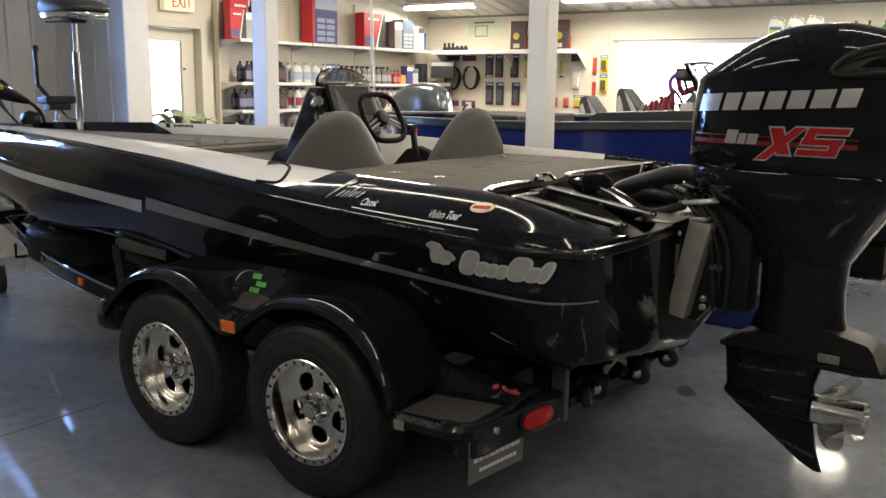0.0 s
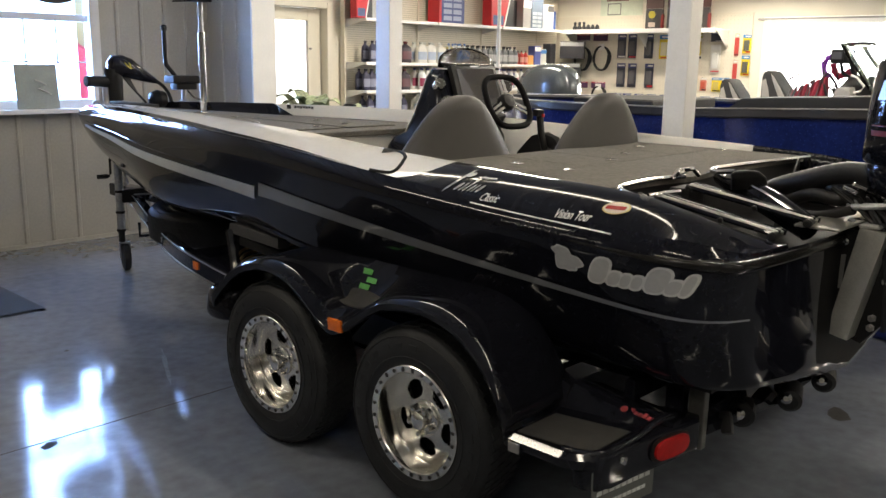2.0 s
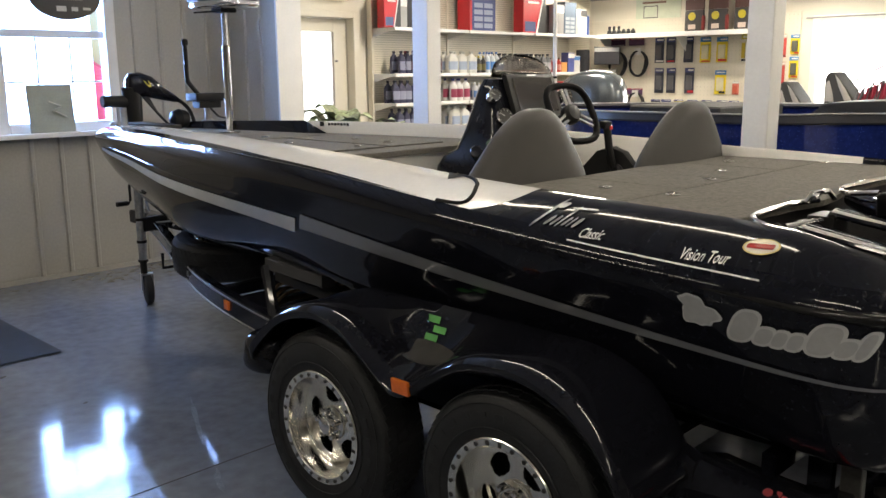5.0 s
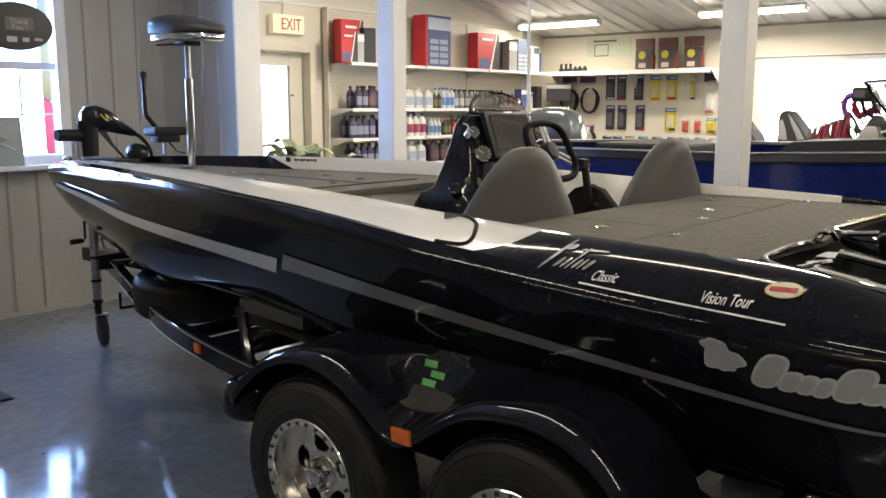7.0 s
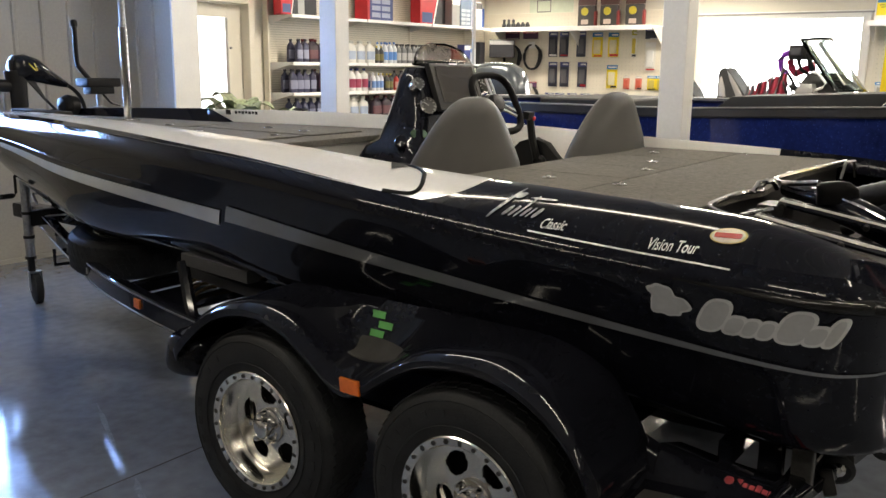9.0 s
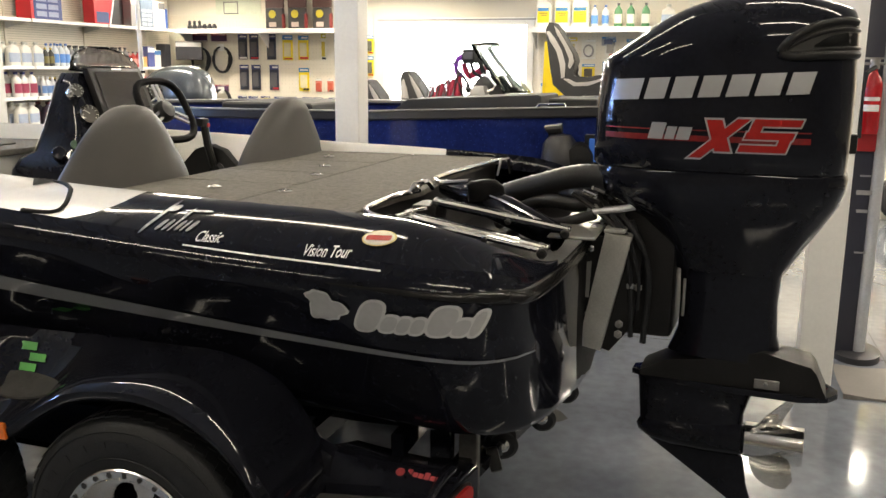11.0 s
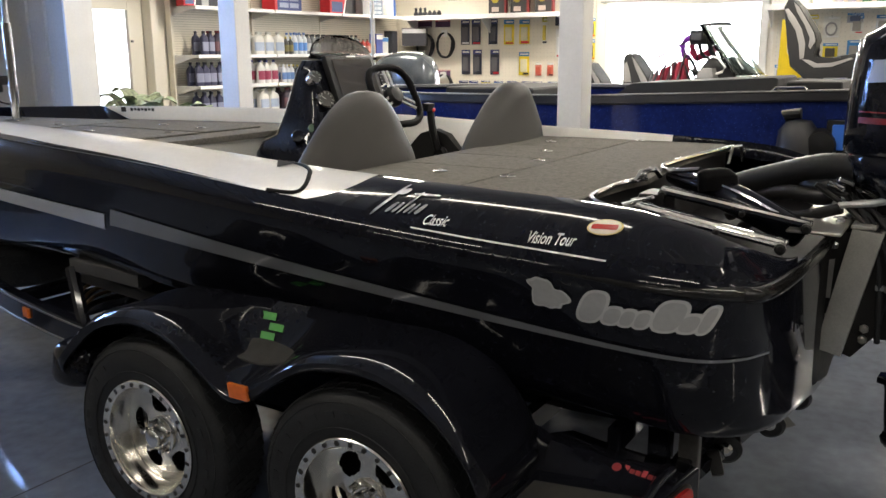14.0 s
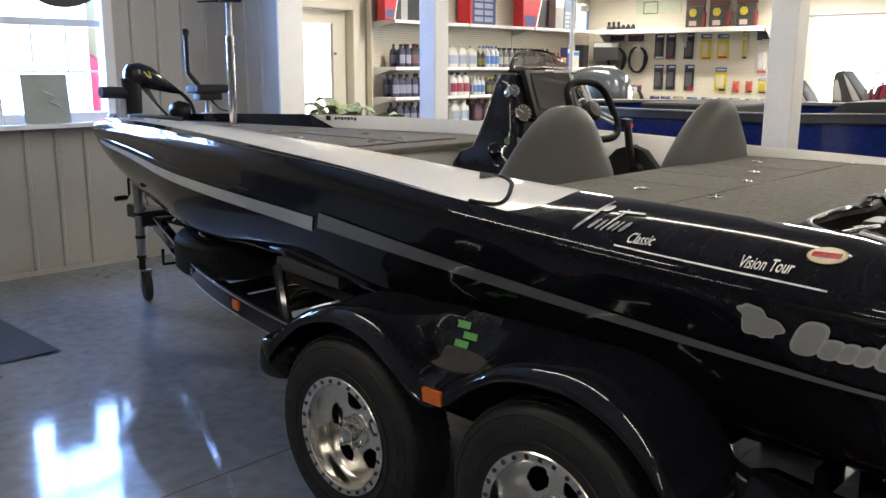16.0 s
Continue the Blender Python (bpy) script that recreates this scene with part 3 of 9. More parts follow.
# stern rub rail that wraps the transom, thickening out of the sheer bead
bm = bmesh.new()
wrap = [(-hull_at(u)[0] + 0.008, u, hull_at(u)[1] - 0.012) for u in [-0.95 - 0.43 * math.sin(i * math.pi / 44) for i in range(23)]]
x_end = wrap[-1][0]
pts = [(x_end * math.cos(i * math.pi / 60), -1.38 - 0.092 * math.sin(i * math.pi / 60) ** 0.55, 1.038) for i in range(1, 60)]
pts = wrap + pts + [(-x, y, z) for x, y, z in wrap[::-1]]
n_ = len(wrap)
tube(bm, pts, 0.03, 14, radii=[0.008 + 0.012 * min(1.0, min(i, len(pts) - 1 - i) / (n_ * 0.8)) ** 1.5 for i in range(len(pts))])
part("rub_rail", bm, mat("satin_black_bumper", (0.012, 0.0115, 0.011), 0.2, var=0.15, coat=0.45, spec=0.15), boat, "black rounded rail round the stern", smooth=80)

DECK = 1.205


def inner(u):
    wr, zr, wc, zc, zk, cw, cr = hull_at(u)
    return wr - cw - 0.014


# rear deck: black base with carpeted hatch lids separated by seams
def deck_strip(name, u0, u1, w0, w1, z, lab, thick=0.02, n=14, follow=(False, False)):
    bm = bmesh.new()
    a, b = [], []
    for i in range(n + 1):
        u = u0 + (u1 - u0) * i / n
        a.append((-(inner(u) + 0.012 if follow[0] else w0), u))
        b.append((-(-inner(u) - 0.012 if follow[1] else w1), u))
    prism(bm, a + b[::-1], z - thick, z, bevel=0.004)
    return part(name, bm, M_CARPET, boat, lab, smooth=40)


bm = bmesh.new()
o = [(-inner(u) + 0.003, u) for u in [-0.88 + 0.93 * i / 12 for i in range(13)]]
prism(bm, o + [(-x, y) for x, y in o[::-1]], 0.95, DECK - 0.022)
part("deck_base", bm, M_PLASTIC, boat)
G = 0.005
deck_strip("hatch_lid", -0.455, 0.04, 0.0, 0.32 + G, DECK, "charcoal carpeted hatch lid", follow=(True, False))
deck_strip("hatch_lid", -0.455, 0.04, 0.32 - G, -0.03 + G, DECK, "charcoal carpeted hatch lid")
deck_strip("hatch_lid", -0.455, 0.04, -0.03 - G, -0.45, DECK, "charcoal carpeted hatch lid")
deck_strip("hatch_lid", -0.455, 0.04, -0.45 - 2 * G, 0, DECK, "charcoal carpeted hatch lid", follow=(False, True))
bm = bmesh.new()
o = [(-inner(u) - 0.012, u) for u in (-0.465, -0.6, -0.75, -0.86)]
o += [(-0.80, -0.89), (-0.6, -0.885), (-0.45, -0.89), (-0.30, -0.925), (-0.15, -0.91), (0.05, -0.87), (0.25, -0.88), (0.6, -0.90), (0.82, -0.92)]
o += [(inner(u) + 0.012, u) for u in (-0.86, -0.75, -0.6, -0.465)]
prism(bm, o, DECK - 0.02, DECK, bevel=0.004)
part("rear_deck_panel", bm, M_CARPET, boat, "charcoal carpeted rear deck panel")


def latch(u, w, z, turn=0):
    bm = bmesh.new()
    lathe(bm, [(0.024, 0.0), (0.026, 0.003), (0.021, 0.005), (0.010, 0.004)], 16, pose(-w, u, z, 0, 0, turn))
    box(bm, -0.027, 0.010, -0.005, 0.005, 0.003, 0.009, 0.002, 1, pose(-w, u, z, 0, 0, turn))
    part("latch", bm, M_CHROME, boat, "small chrome lift latch")


for u, w in ((-0.505, 0.50), (-0.232, 0.488), (-0.40, 0.04), (-0.30, -0.25), (-0.15, -0.62), (-0.49, -0.86), (-0.86, -0.26)):
    latch(u, w, DECK, 15)

# splash wells behind the rear deck
bm = bmesh.new()
o = [(-0.88, -0.89), (-0.87, -1.2), (-0.80, -1.36), (-0.66, -1.43), (0.66, -1.43), (0.80, -1.36), (0.87, -1.2), (0.88, -0.89)]
prism(bm, o, 0.80, 0.985)
part("splash_well", bm, M_TRANSOM, boat, "black gel-coated splash well")
# moulded island between the wells, running aft to port
ISL = [(0, -0.06, -0.93, 1.185, 0.03), (1, -0.18, -1.06, 1.175, 0.045), (2, -0.27, -1.22, 1.14, 0.05), (3, -0.34, -1.40, 1.075, 0.045)]
bm = bmesh.new()
sm = [lerp_table(ISL, t * 3 / 14) for t in range(15)]
tube(bm, [p[:3] for p in sm], 0.04, 14, radii=[p[3] for p in sm])
part("well_island", bm, M_GLOSS, boat, "black moulded island between the splash wells", smooth=60)
# highlight on the black gel-coat edge of the wells, drawn as chrome tubes
for pts_ in ([(-0.885, -1.16, 1.178), (-0.868, -1.04, 1.196), (-0.83, -0.95, 1.205), (-0.76, -0.905, 1.209), (-0.62, -0.893, 1.21), (-0.47, -0.895, 1.21), (-0.36, -0.93, 1.212)], [(-0.24, -1.07, 1.235), (-0.16, -0.95, 1.215), (-0.05, -0.885, 1.211), (0.05, -0.875, 1.211), (0.4, -0.895, 1.21), (0.8, -0.93, 1.207)]):
    bm = bmesh.new()
    n_ = len(pts_) - 1
    tube(bm, [lerp_table([(k, *p) for k, p in enumerate(pts_)], t * n_ / 24) for t in range(25)], 0.009, 8)
    part("well_trim", bm, M_CHROME, boat, "bright line standing for the highlight on the splash well's edge")
# two bundles of stowed steel arms in the port well, with round bosses at their ends
for (x0, y0, z0), (x1, y1, z1) in (((-0.49, -1.03, 1.205), (-0.42, -1.44, 1.125)), ((-0.69, -1.02, 1.185), (-0.63, -1.41, 1.105))):
    for k in range(5):
        bm = bmesh.new()
        dx = 0.030 * (k - 1.5)
        tube(bm, [(x0 + dx, y0, z0 - 0.004 * abs(k - 1)), (x1 + dx * 0.8, y1, z1 - 0.004 * abs(k - 1))], 0.0065 if k % 2 else 0.009, 6)
        part("stowed_arm", bm, M_CAST if k % 2 else M_GLOSS, boat, "bare metal arm lying in the well" if k % 2 else "black arm lying in the well")
    for f, r in ((0.0, 0.014), (0.55, 0.010), (0.97, 0.015)):
        bm = bmesh.new()
        lathe(bm, [(r * 0.6, -0.058), (r, -0.052), (r, 0.046), (r * 0.6, 0.050)], 14, pose(x0 + (x1 - x0) * f, y0 + (y1 - y0) * f, z0 + (z1 - z0) * f - 0.012, 0, 90, 12))
        part("arm_boss", bm, M_PLASTIC, boat)
    part("arm_base", bbox(-0.06, 0.06, -0.04, 0.04, -0.13, 0.0, 0.012, 2, pose(x0, y0 + 0.02, z0 - 0.01)), M_PLASTIC, boat)
for k in range(3):
    bm = bmesh.new()
    x = -0.50 - 0.07 * k
    tube(bm, [(x, -0.93 - 0.01 * k, 1.10), (x - 0.03, -1.10, 1.09 - 0.02 * k), (x + 0.05, -1.30, 1.03)], 0.008 + 0.002 * k, 6)
    part("cable", bm, M_RUBBER, boat)
# short pair of bright bars and knob at the front of the port well
for k, x in enumerate((-0.60, -0.68)):
    bm = bmesh.new()
    tube(bm, [(x, -0.965, 1.175), (x + 0.12, -1.02, 1.185)], 0.008, 6)
    part("stay_bar", bm, M_CHROME, boat, "short bright stay bar")
bm = bmesh.new()
lathe(bm, [(0.01, -0.02), (0.026, -0.01), (0.028, 0.008), (0.0, 0.024)], 14, pose(-0.735, -0.965, 1.17))
part("knob", bm, M_PLASTIC, boat, "black round knob")
# whitish highlight along the black island, drawn as two chrome lines
for dx in (-0.032, 0.030):
    bm = bmesh.new()
    tube(bm, [(p[0] + dx * p[3] / 0.045, p[1], p[2] + p[3] * 0.72) for p in sm[4:]], 0.0055, 7)
    part("island_edge", bm, M_CHROME, boat, "bright line standing for the highlight on the black island")
# black cover and chrome cleat on the island
bm = bmesh.new()
rings = [[(0.030 * k * math.copysign(abs(math.cos(a)) ** 0.7, math.cos(a)), 0.062 * k * math.copysign(abs(math.sin(a)) ** 0.7, math.sin(a)) + q, z) for a in [2 * math.pi * t / 20 for t in range(20)]] for z, k, q in ((-0.03, 1.05, 0), (0.005, 1.0, 0.0), (0.028, 0.82, 0.012), (0.036, 0.5, 0.02))]
skin(bm, rings)
bmesh.ops.transform(bm, matrix=pose(-0.25, -1.13, 1.21, -8, 0, 28), verts=bm.verts)
part("pump_cover", bm, M_TRANSOM, boat, "black moulded cover on the stern", smooth=50)
bm = bmesh.new()
tube(bm, [(-0.44, -0.925, 1.212), (-0.42, -0.935, 1.24), (-0.35, -0.955, 1.242), (-0.31, -0.96, 1.215)], 0.009, 8)
tube(bm, [(-0.46, -0.955, 1.232), (-0.30, -0.925, 1.236)], 0.008, 6)
part("stern_cleat", bm, M_CHROME, boat, "polished stern cleat")
bm = bmesh.new()
tube(bm, [(0.64, -0.95, 1.15), (0.66, -0.96, 1.218), (0.74, -0.975, 1.218), (0.76, -0.98, 1.15)], 0.007, 8)
part("stern_cleat", bm, M_CHROME, boat, "polished stern cleat")

# cockpit tub, front deck
bm = bmesh.new()
o = [(-inner(u) + 0.01, u) for u in [0.03 + 1.25 * i / 12 for i in range(13)]]
prism(bm, o + [(-x, y) for x, y in o[::-1]], 0.80, 0.84)
part("cockpit_floor", bm, M_CARPET, boat, "charcoal carpeted cockpit floor")
FD = 1.225
bm = bmesh.new()
o = [(-inner(u) + 0.004, u) for u in [1.27 + 2.75 * i / 20 for i in range(21)]]
prism(bm, o + [(-x, y) for x, y in o[::-1]], FD - 0.03, FD, bevel=0.006)
part("front_deck", bm, M_CARPET, boat, "charcoal carpeted front casting deck")
bm = bmesh.new()
o = [(-inner(u) + 0.008, u) for u in (1.30, 1.6, 1.9)]
prism(bm, o + [(-x, y) for x, y in o[::-1]], 0.84, FD - 0.034)
part("deck_bulkhead", bm, M_WHITE, boat, "white bulkhead under the front deck edge")
for x0, x1, y0, y1 in ((-0.42, -0.02, 1.45, 2.35), (0.02, 0.42, 1.45, 2.35), (-0.30, 0.30, 2.40, 2.95)):
    bm = bmesh.new()
    box(bm, x0, x1, y0, y1, FD + 0.001, FD + 0.009, 0.004, 1)
    part("hatch_lid", bm, M_CARPET, boat, "charcoal carpeted hatch lid")
for u, w in ((1.55, 0.12), (1.62, -0.15), (2.0, 0.24), (2.5, 0.05), (1.95, -0.2)):
    latch(u, w, FD + 0.009, -20)
# raised edge rail of the cockpit and inner white liner
for side in (-1, 1):
    bm = bmesh.new()
    rows_ = []
    for i in range(20):
        u = 0.05 + 1.3 * i / 19
        wi = inner(u) - 0.004
        rows_.append([(side * wi, u, 1.22), (side * (wi - 0.02), u, 1.15), (side * (wi - 0.045), u, 0.82), (side * (wi + 0.02), u, 0.82), (side * (wi + 0.03), u, 1.2)])
    skin(bm, rows_)
    part("side_liner", bm, M_WHITE, boat, "white cockpit side liner")
# small dark name plate and cup shape on the starboard gunwale
for k in range(7):
    bm = bmesh.new()
    box(bm, -0.001, 0.001, 0.025 * k, 0.025 * k + 0.017, -0.008 + 0.004 * (k % 2), 0.010, 0, 1, pose(0.548, 2.43, 1.283, 0, -6, 14))
    part("name_decal", bm, paint(0.02, 0.02, 0.02), boat, "small black maker's decal, unreadable")
bm = bmesh.new()
box(bm, -0.001, 0.001, 0.20, 0.235, -0.014, 0.016, 0.0, 1, pose(0.548, 2.43, 1.283, 0, -6, 14))
part("name_decal", bm, paint(0.02, 0.02, 0.02), boat, "small black maker's decal, unreadable")
bm = bmesh.new()
lathe(bm, [(0.055, 0), (0.06, 0.006), (0.045, 0.012), (0.03, 0.004)], 20, pose(0.69, 2.2, 1.305, 0, 0, 0) @ Matrix.Diagonal((0.6, 1, 1, 1)))
part("cleat_recess", bm, M_PLASTIC, boat, "black flush cleat")
# bow light and tie-off
bm = bmesh.new()
lathe(bm, [(0.035, 0), (0.036, 0.02), (0.022, 0.038), (0.0, 0.042)], 16, pose(-0.16, 4.26, 1.235))
part("bow_light", bm, M_CHROME, boat, "small chrome bow light")
bm = bmesh.new()
tube(bm, [(0, 4.40, 1.0), (0, 4.47, 0.99), (0, 4.49, 0.95), (0, 4.44, 0.92), (0, 4.36, 0.93)], 0.011, 8)
part("bow_eye", bm, M_CHROME, boat, "steel bow eye")

# ---- steering console
bm = bmesh.new()
rings = []
for z, x0, x1, y0, y1 in ((1.0, 0.08, 0.82, 0.84, 1.24), (1.14, 0.10, 0.82, 0.86, 1.22), (1.19, 0.13, 0.82, 0.875, 1.20), (1.22, 0.19, 0.82, 0.90, 1.17), (1.32, 0.235, 0.86, 0.94, 1.15), (1.43, 0.28, 0.90, 0.98, 1.14), (1.53, 0.34, 0.90, 1.02, 1.15), (1.575, 0.38, 0.88, 1.045, 1.15)):
    r_ = 0.06
    ring = []
    for cx, cy, a0 in ((x1 - r_, y1 - r_, 0), (x0 + r_, y1 - r_, 90), (x0 + r_, y0 + r_, 180), (x1 - r_, y0 + r_, 270)):
        for k in range(5):
            a = radians(a0 + 22.5 * k)
            ring.append((cx + r_ * math.cos(a), cy + r_ * math.sin(a), z))
    rings.append(ring)
skin(bm, rings)
part("console", bm, M_GLOSS, boat, "glossy black moulded steering console", smooth=45)
bm = bmesh.new()
box(bm, -0.20, 0.20, -0.035, 0.0, -0.13, 0.12, 0.012, 2, pose(0.615, 0.985, 1.475, -20, 0, 0))
screen = part("chart_plotter", bm, M_PLASTIC, boat, "black chart plotter display")
bm = bmesh.new()
box(bm, -0.165, 0.165, -0.0385, -0.034, -0.095, 0.095, 0.003, 1, pose(0.615, 0.985, 1.48, -20, 0, 0))
part("display_glass", bm, mat("display_glass", (0.035, 0.03, 0.027), 0.12, coat=1.0, var=0.1), screen, "switched-off glossy screen")
bm = bmesh.new()
box(bm, -0.035, 0.035, -0.0395, -0.036, 0.104, 0.110, 0, 1, pose(0.615, 0.985, 1.48, -20, 0, 0))
part("maker_bar", bm, paint(0.6, 0.6, 0.6), screen, "pale unreadable maker's mark")
for gx, gy, gz, gr, tilt in ((0.345, 0.945, 1.385, 0.040, -25), (0.315, 0.985, 1.492, 0.030, -25), (0.87, 0.955, 1.478, 0.038, -20), (0.84, 0.935, 1.38, 0.030, -20)):
    bm = bmesh.new()
    lathe(bm, [(gr * 1.15, -0.03), (gr * 1.15, 0.012), (gr * 1.02, 0.02), (gr * 0.95, 0.012)], 24, pose(gx, gy, gz, 90 + tilt, 0, -25), caps=(True, False))
    g_ = part("gauge", bm, M_CHROME, boat, "round instrument with chrome bezel")
    bm = bmesh.new()
    lathe(bm, [(gr * 0.94, 0.0), (gr * 0.94, 0.011), (0.0, 0.0115)], 24, pose(gx, gy, gz, 90 + tilt, 0, -25))
    part("dial", bm, paint(0.06, 0.058, 0.05), g_, "dark dial face")
    bm = bmesh.new()
    box(bm, -0.002, 0.002, 0.0, gr * 0.8, 0.0125, 0.0135, 0, 1, pose(gx, gy, gz, 90 + tilt, 0, -25) @ pose(0, 0, 0, 0, 0, 50))
    for k in range(9):
        a = radians(-130 + 32 * k)
        box(bm, gr * 0.75, gr * 0.9, -0.002, 0.002, 0.012, 0.0132, 0, 1, pose(gx, gy, gz, 90 + tilt, 0, -25) @ pose(0, 0, 0, 0, 0, math.degrees(a) + 90))
    part("needle", bm, paint(0.5, 0.5, 0.46), g_)
bm = bmesh.new()
lathe(bm, [(0.046, 0), (0.046, 0.006), (0.03, 0.008)], 24, pose(0.25, 0.928, 1.252, 62, 0, -20) @ Matrix.Diagonal((1.05, 0.62, 1, 1)))
part("badge", bm, paint(0.035, 0.075, 0.035), boat, "small oval dark green badge")
# round black vent with a rim, low on the console side
bm = bmesh.new()
lathe(bm, [(0.030, -0.04), (0.032, 0.0), (0.026, 0.010), (0.0, 0.014)], 20, pose(0.115, 0.93, 1.225, 70, 0, -50))
part("courtesy_lamp", bm, M_GLOSS, boat, "small round black vent on the console side")
# the hood over the screen
bm = bmesh.new()
box(bm, -0.215, 0.215, -0.06, 0.06, -0.006, 0.006, 0.005, 3, pose(0.645, 1.055, 1.586, 6, 0, 0))
part("dash_hood", bm, M_GLOSS, boat, "black hood over the display")
bm = bmesh.new()
box(bm, -0.20, 0.20, -0.03, 0.03, -0.03, 0.02, 0.015, 3, pose(0.62, 0.925, 1.30, 20, 0, 0))
part("dash_shelf", bm, M_PLASTIC, boat, "black shelf under the display")
# smoked windscreen
bm = bmesh.new()
rows_ = []
for z, x0, x1, y in ((1.585, 0.365, 0.885, 1.10), (1.62, 0.38, 0.875, 1.112), (1.65, 0.41, 0.85, 1.124), (1.675, 0.455, 0.81, 1.134), (1.692, 0.51, 0.75, 1.140), (1.702, 0.57, 0.68, 1.144)):
    rows_.append([(x0 + (x1 - x0) * k / 12, y - 0.05 * abs(k / 6 - 1) ** 2.2, z) for k in range(13)])
skin(bm, rows_, closed=False)
scr = part("windscreen", bm, M_SMOKE, boat, "low smoked acrylic windscreen")
sol = scr.modifiers.new("thick", "SOLIDIFY")
sol.thickness = 0.005
# steering wheel
SW = pose(0.51, 0.64, 1.405, 62, 0, -6)
bm = bmesh.new()
ring = []
for k in range(32):
    a = 2 * math.pi * k / 32
    r_ = 0.152 / (abs(math.cos(a)) ** 3.2 + abs(math.sin(a)) ** 3.2) ** (1 / 3.2)
    ring.append(SW @ Vector((r_ * math.cos(a), r_ * math.sin(a), 0)))
tube(bm, ring + [ring[0]], 0.018, 10, cap=False)
bmesh.ops.remove_doubles(bm, verts=bm.verts, dist=0.0008)
sw = part("steering_wheel", bm, M_TRANSOM, boat, "black steering wheel with brushed metal spokes")
for k, a in enumerate((90, 205, 335)):
    bm = bmesh.new()
    for off in (-0.014, 0.014):
        box(bm, 0.02, 0.145, off - 0.009, off + 0.009, -0.006, 0.004, 0.003, 1, SW @ pose(0, 0, 0, 0, 0, a))
    part("spoke", bm, M_ALLOY, sw, "brushed metal spoke")
bm = bmesh.new()
lathe(bm, [(0.05, -0.03), (0.052, 0.0), (0.04, 0.02), (0.0, 0.024)], 20, SW)
part("wheel_hub", bm, M_PLASTIC, sw)
bm = bmesh.new()
tube(bm, [SW @ Vector((0, 0, -0.02)), SW @ Vector((0, 0, -0.32))], 0.03, 12)
part("column_shaft", bm, M_PLASTIC, sw)
# throttle box and lever at the starboard gunwale
bm = bmesh.new()
prism(bm, [(0.30, 1.0), (0.78, 1.0), (0.76, 1.10), (0.66, 1.20), (0.58, 1.225), (0.50, 1.20), (0.36, 1.06)], -0.035, 0.035, pose(0.80, 0, 0) @ Matrix(((0, 0, 1, 0), (1, 0, 0, 0), (0, 1, 0, 0), (0, 0, 0, 1))), bevel=0.008)
thr = part("throttle_box", bm, M_PLASTIC, boat, "black throttle control box")
bm = bmesh.new()
tube(bm, [(0.745, 0.54, 1.12), (0.73, 0.56, 1.22), (0.73, 0.575, 1.32)], 0.02, 10)
box(bm, -0.03, 0.03, -0.02, 0.02, -0.02, 0.02, 0.008, 2, pose(0.72, 0.58, 1.34, 8, 0, 0))
lathe(bm, [(0.035, -0.03), (0.04, 0.0), (0.028, 0.02), (0.022, 0.005)], 16, pose(0.755, 0.53, 1.10, 0, -90, 0))
part("throttle_lever", bm, M_PLASTIC, thr, "black throttle lever with a red switch")
bm = bmesh.new()
box(bm, -0.012, 0.012, -0.006, 0.0, -0.01, 0.01, 0.002, 1, pose(0.735, 0.558, 1.325))
part("kill_switch", bm, M_REDDECAL, thr, "red stop switch")
# tall thin white stern-light pole standing by the console
light_pole = part("light_pole", (lambda b: (tube(b, [(0.975, 1.10, 1.27), (0.97, 1.10, 1.9), (0.96, 1.105, 2.5)], 0.010, 8, radii=[0.013, 0.011, 0.009]), b)[1])(bmesh.new()), M_TRIM, boat, "tall thin white light pole")


# ---- seats
SEAT = [(0.0, 0.06), (0.008, 0.19), (0.03, 0.31), (0.08, 0.49), (0.17, 0.715), (0.27, 0.92), (0.38, 1.0), (0.535, 0.94)]


def bucket_seat(name, x, y, lab, HW=0.28):
    root = thing(name, pose(x, y, 0.84), lab, "boat seat", "cockpit seats")
    bm = bmesh.new()
    rings = []
    for i in range(17):
        s = 1 - (1 - i / 16) ** 1.5
        z = 0.10 + 0.535 * s
        half = HW * lerp_table(SEAT, 0.535 * (1 - s))[0]
        half = max(half, 0.02)
        th = 0.075 * (1 - 0.45 * s) * (1, 0.85, 0.6, 0.2)[max(0, i - 13)]
        y0 = 0.02 - 0.03 * s + 0.01 * math.sin(s * 3)
        ring = []
        for k in range(20):
            a = 2 * math.pi * k / 20
            ca, sa = math.cos(a), math.sin(a)
            ring.append((half * math.copysign(abs(ca) ** 0.7, ca), y0 + th * math.copysign(abs(sa) ** 0.8, sa) - 0.03 * abs(ca) ** 2 * -1, z))
        rings.append(ring)
    skin(bm, rings)
    part("backrest", bm, M_VINYL, root, "rounded grey vinyl backrest", smooth=60)
    part("seat_cushion", bbox(-0.23, 0.23, 0.03, 0.46, 0.06, 0.2, 0.05, 4), M_VINYL, root, "grey vinyl seat cushion", smooth=60)
    part("seat_base", bbox(-0.2, 0.2, 0.0, 0.42, 0.0, 0.07, 0.01), M_PLASTIC, root)
    return root


bucket_seat("driver_seat", 0.60, 0.03, "grey vinyl high-backed bucket seat at the helm", 0.42)
bucket_seat("passenger_seat", -0.46, 0.10, "grey vinyl high-backed bucket seat beside the port gunwale", 0.39)

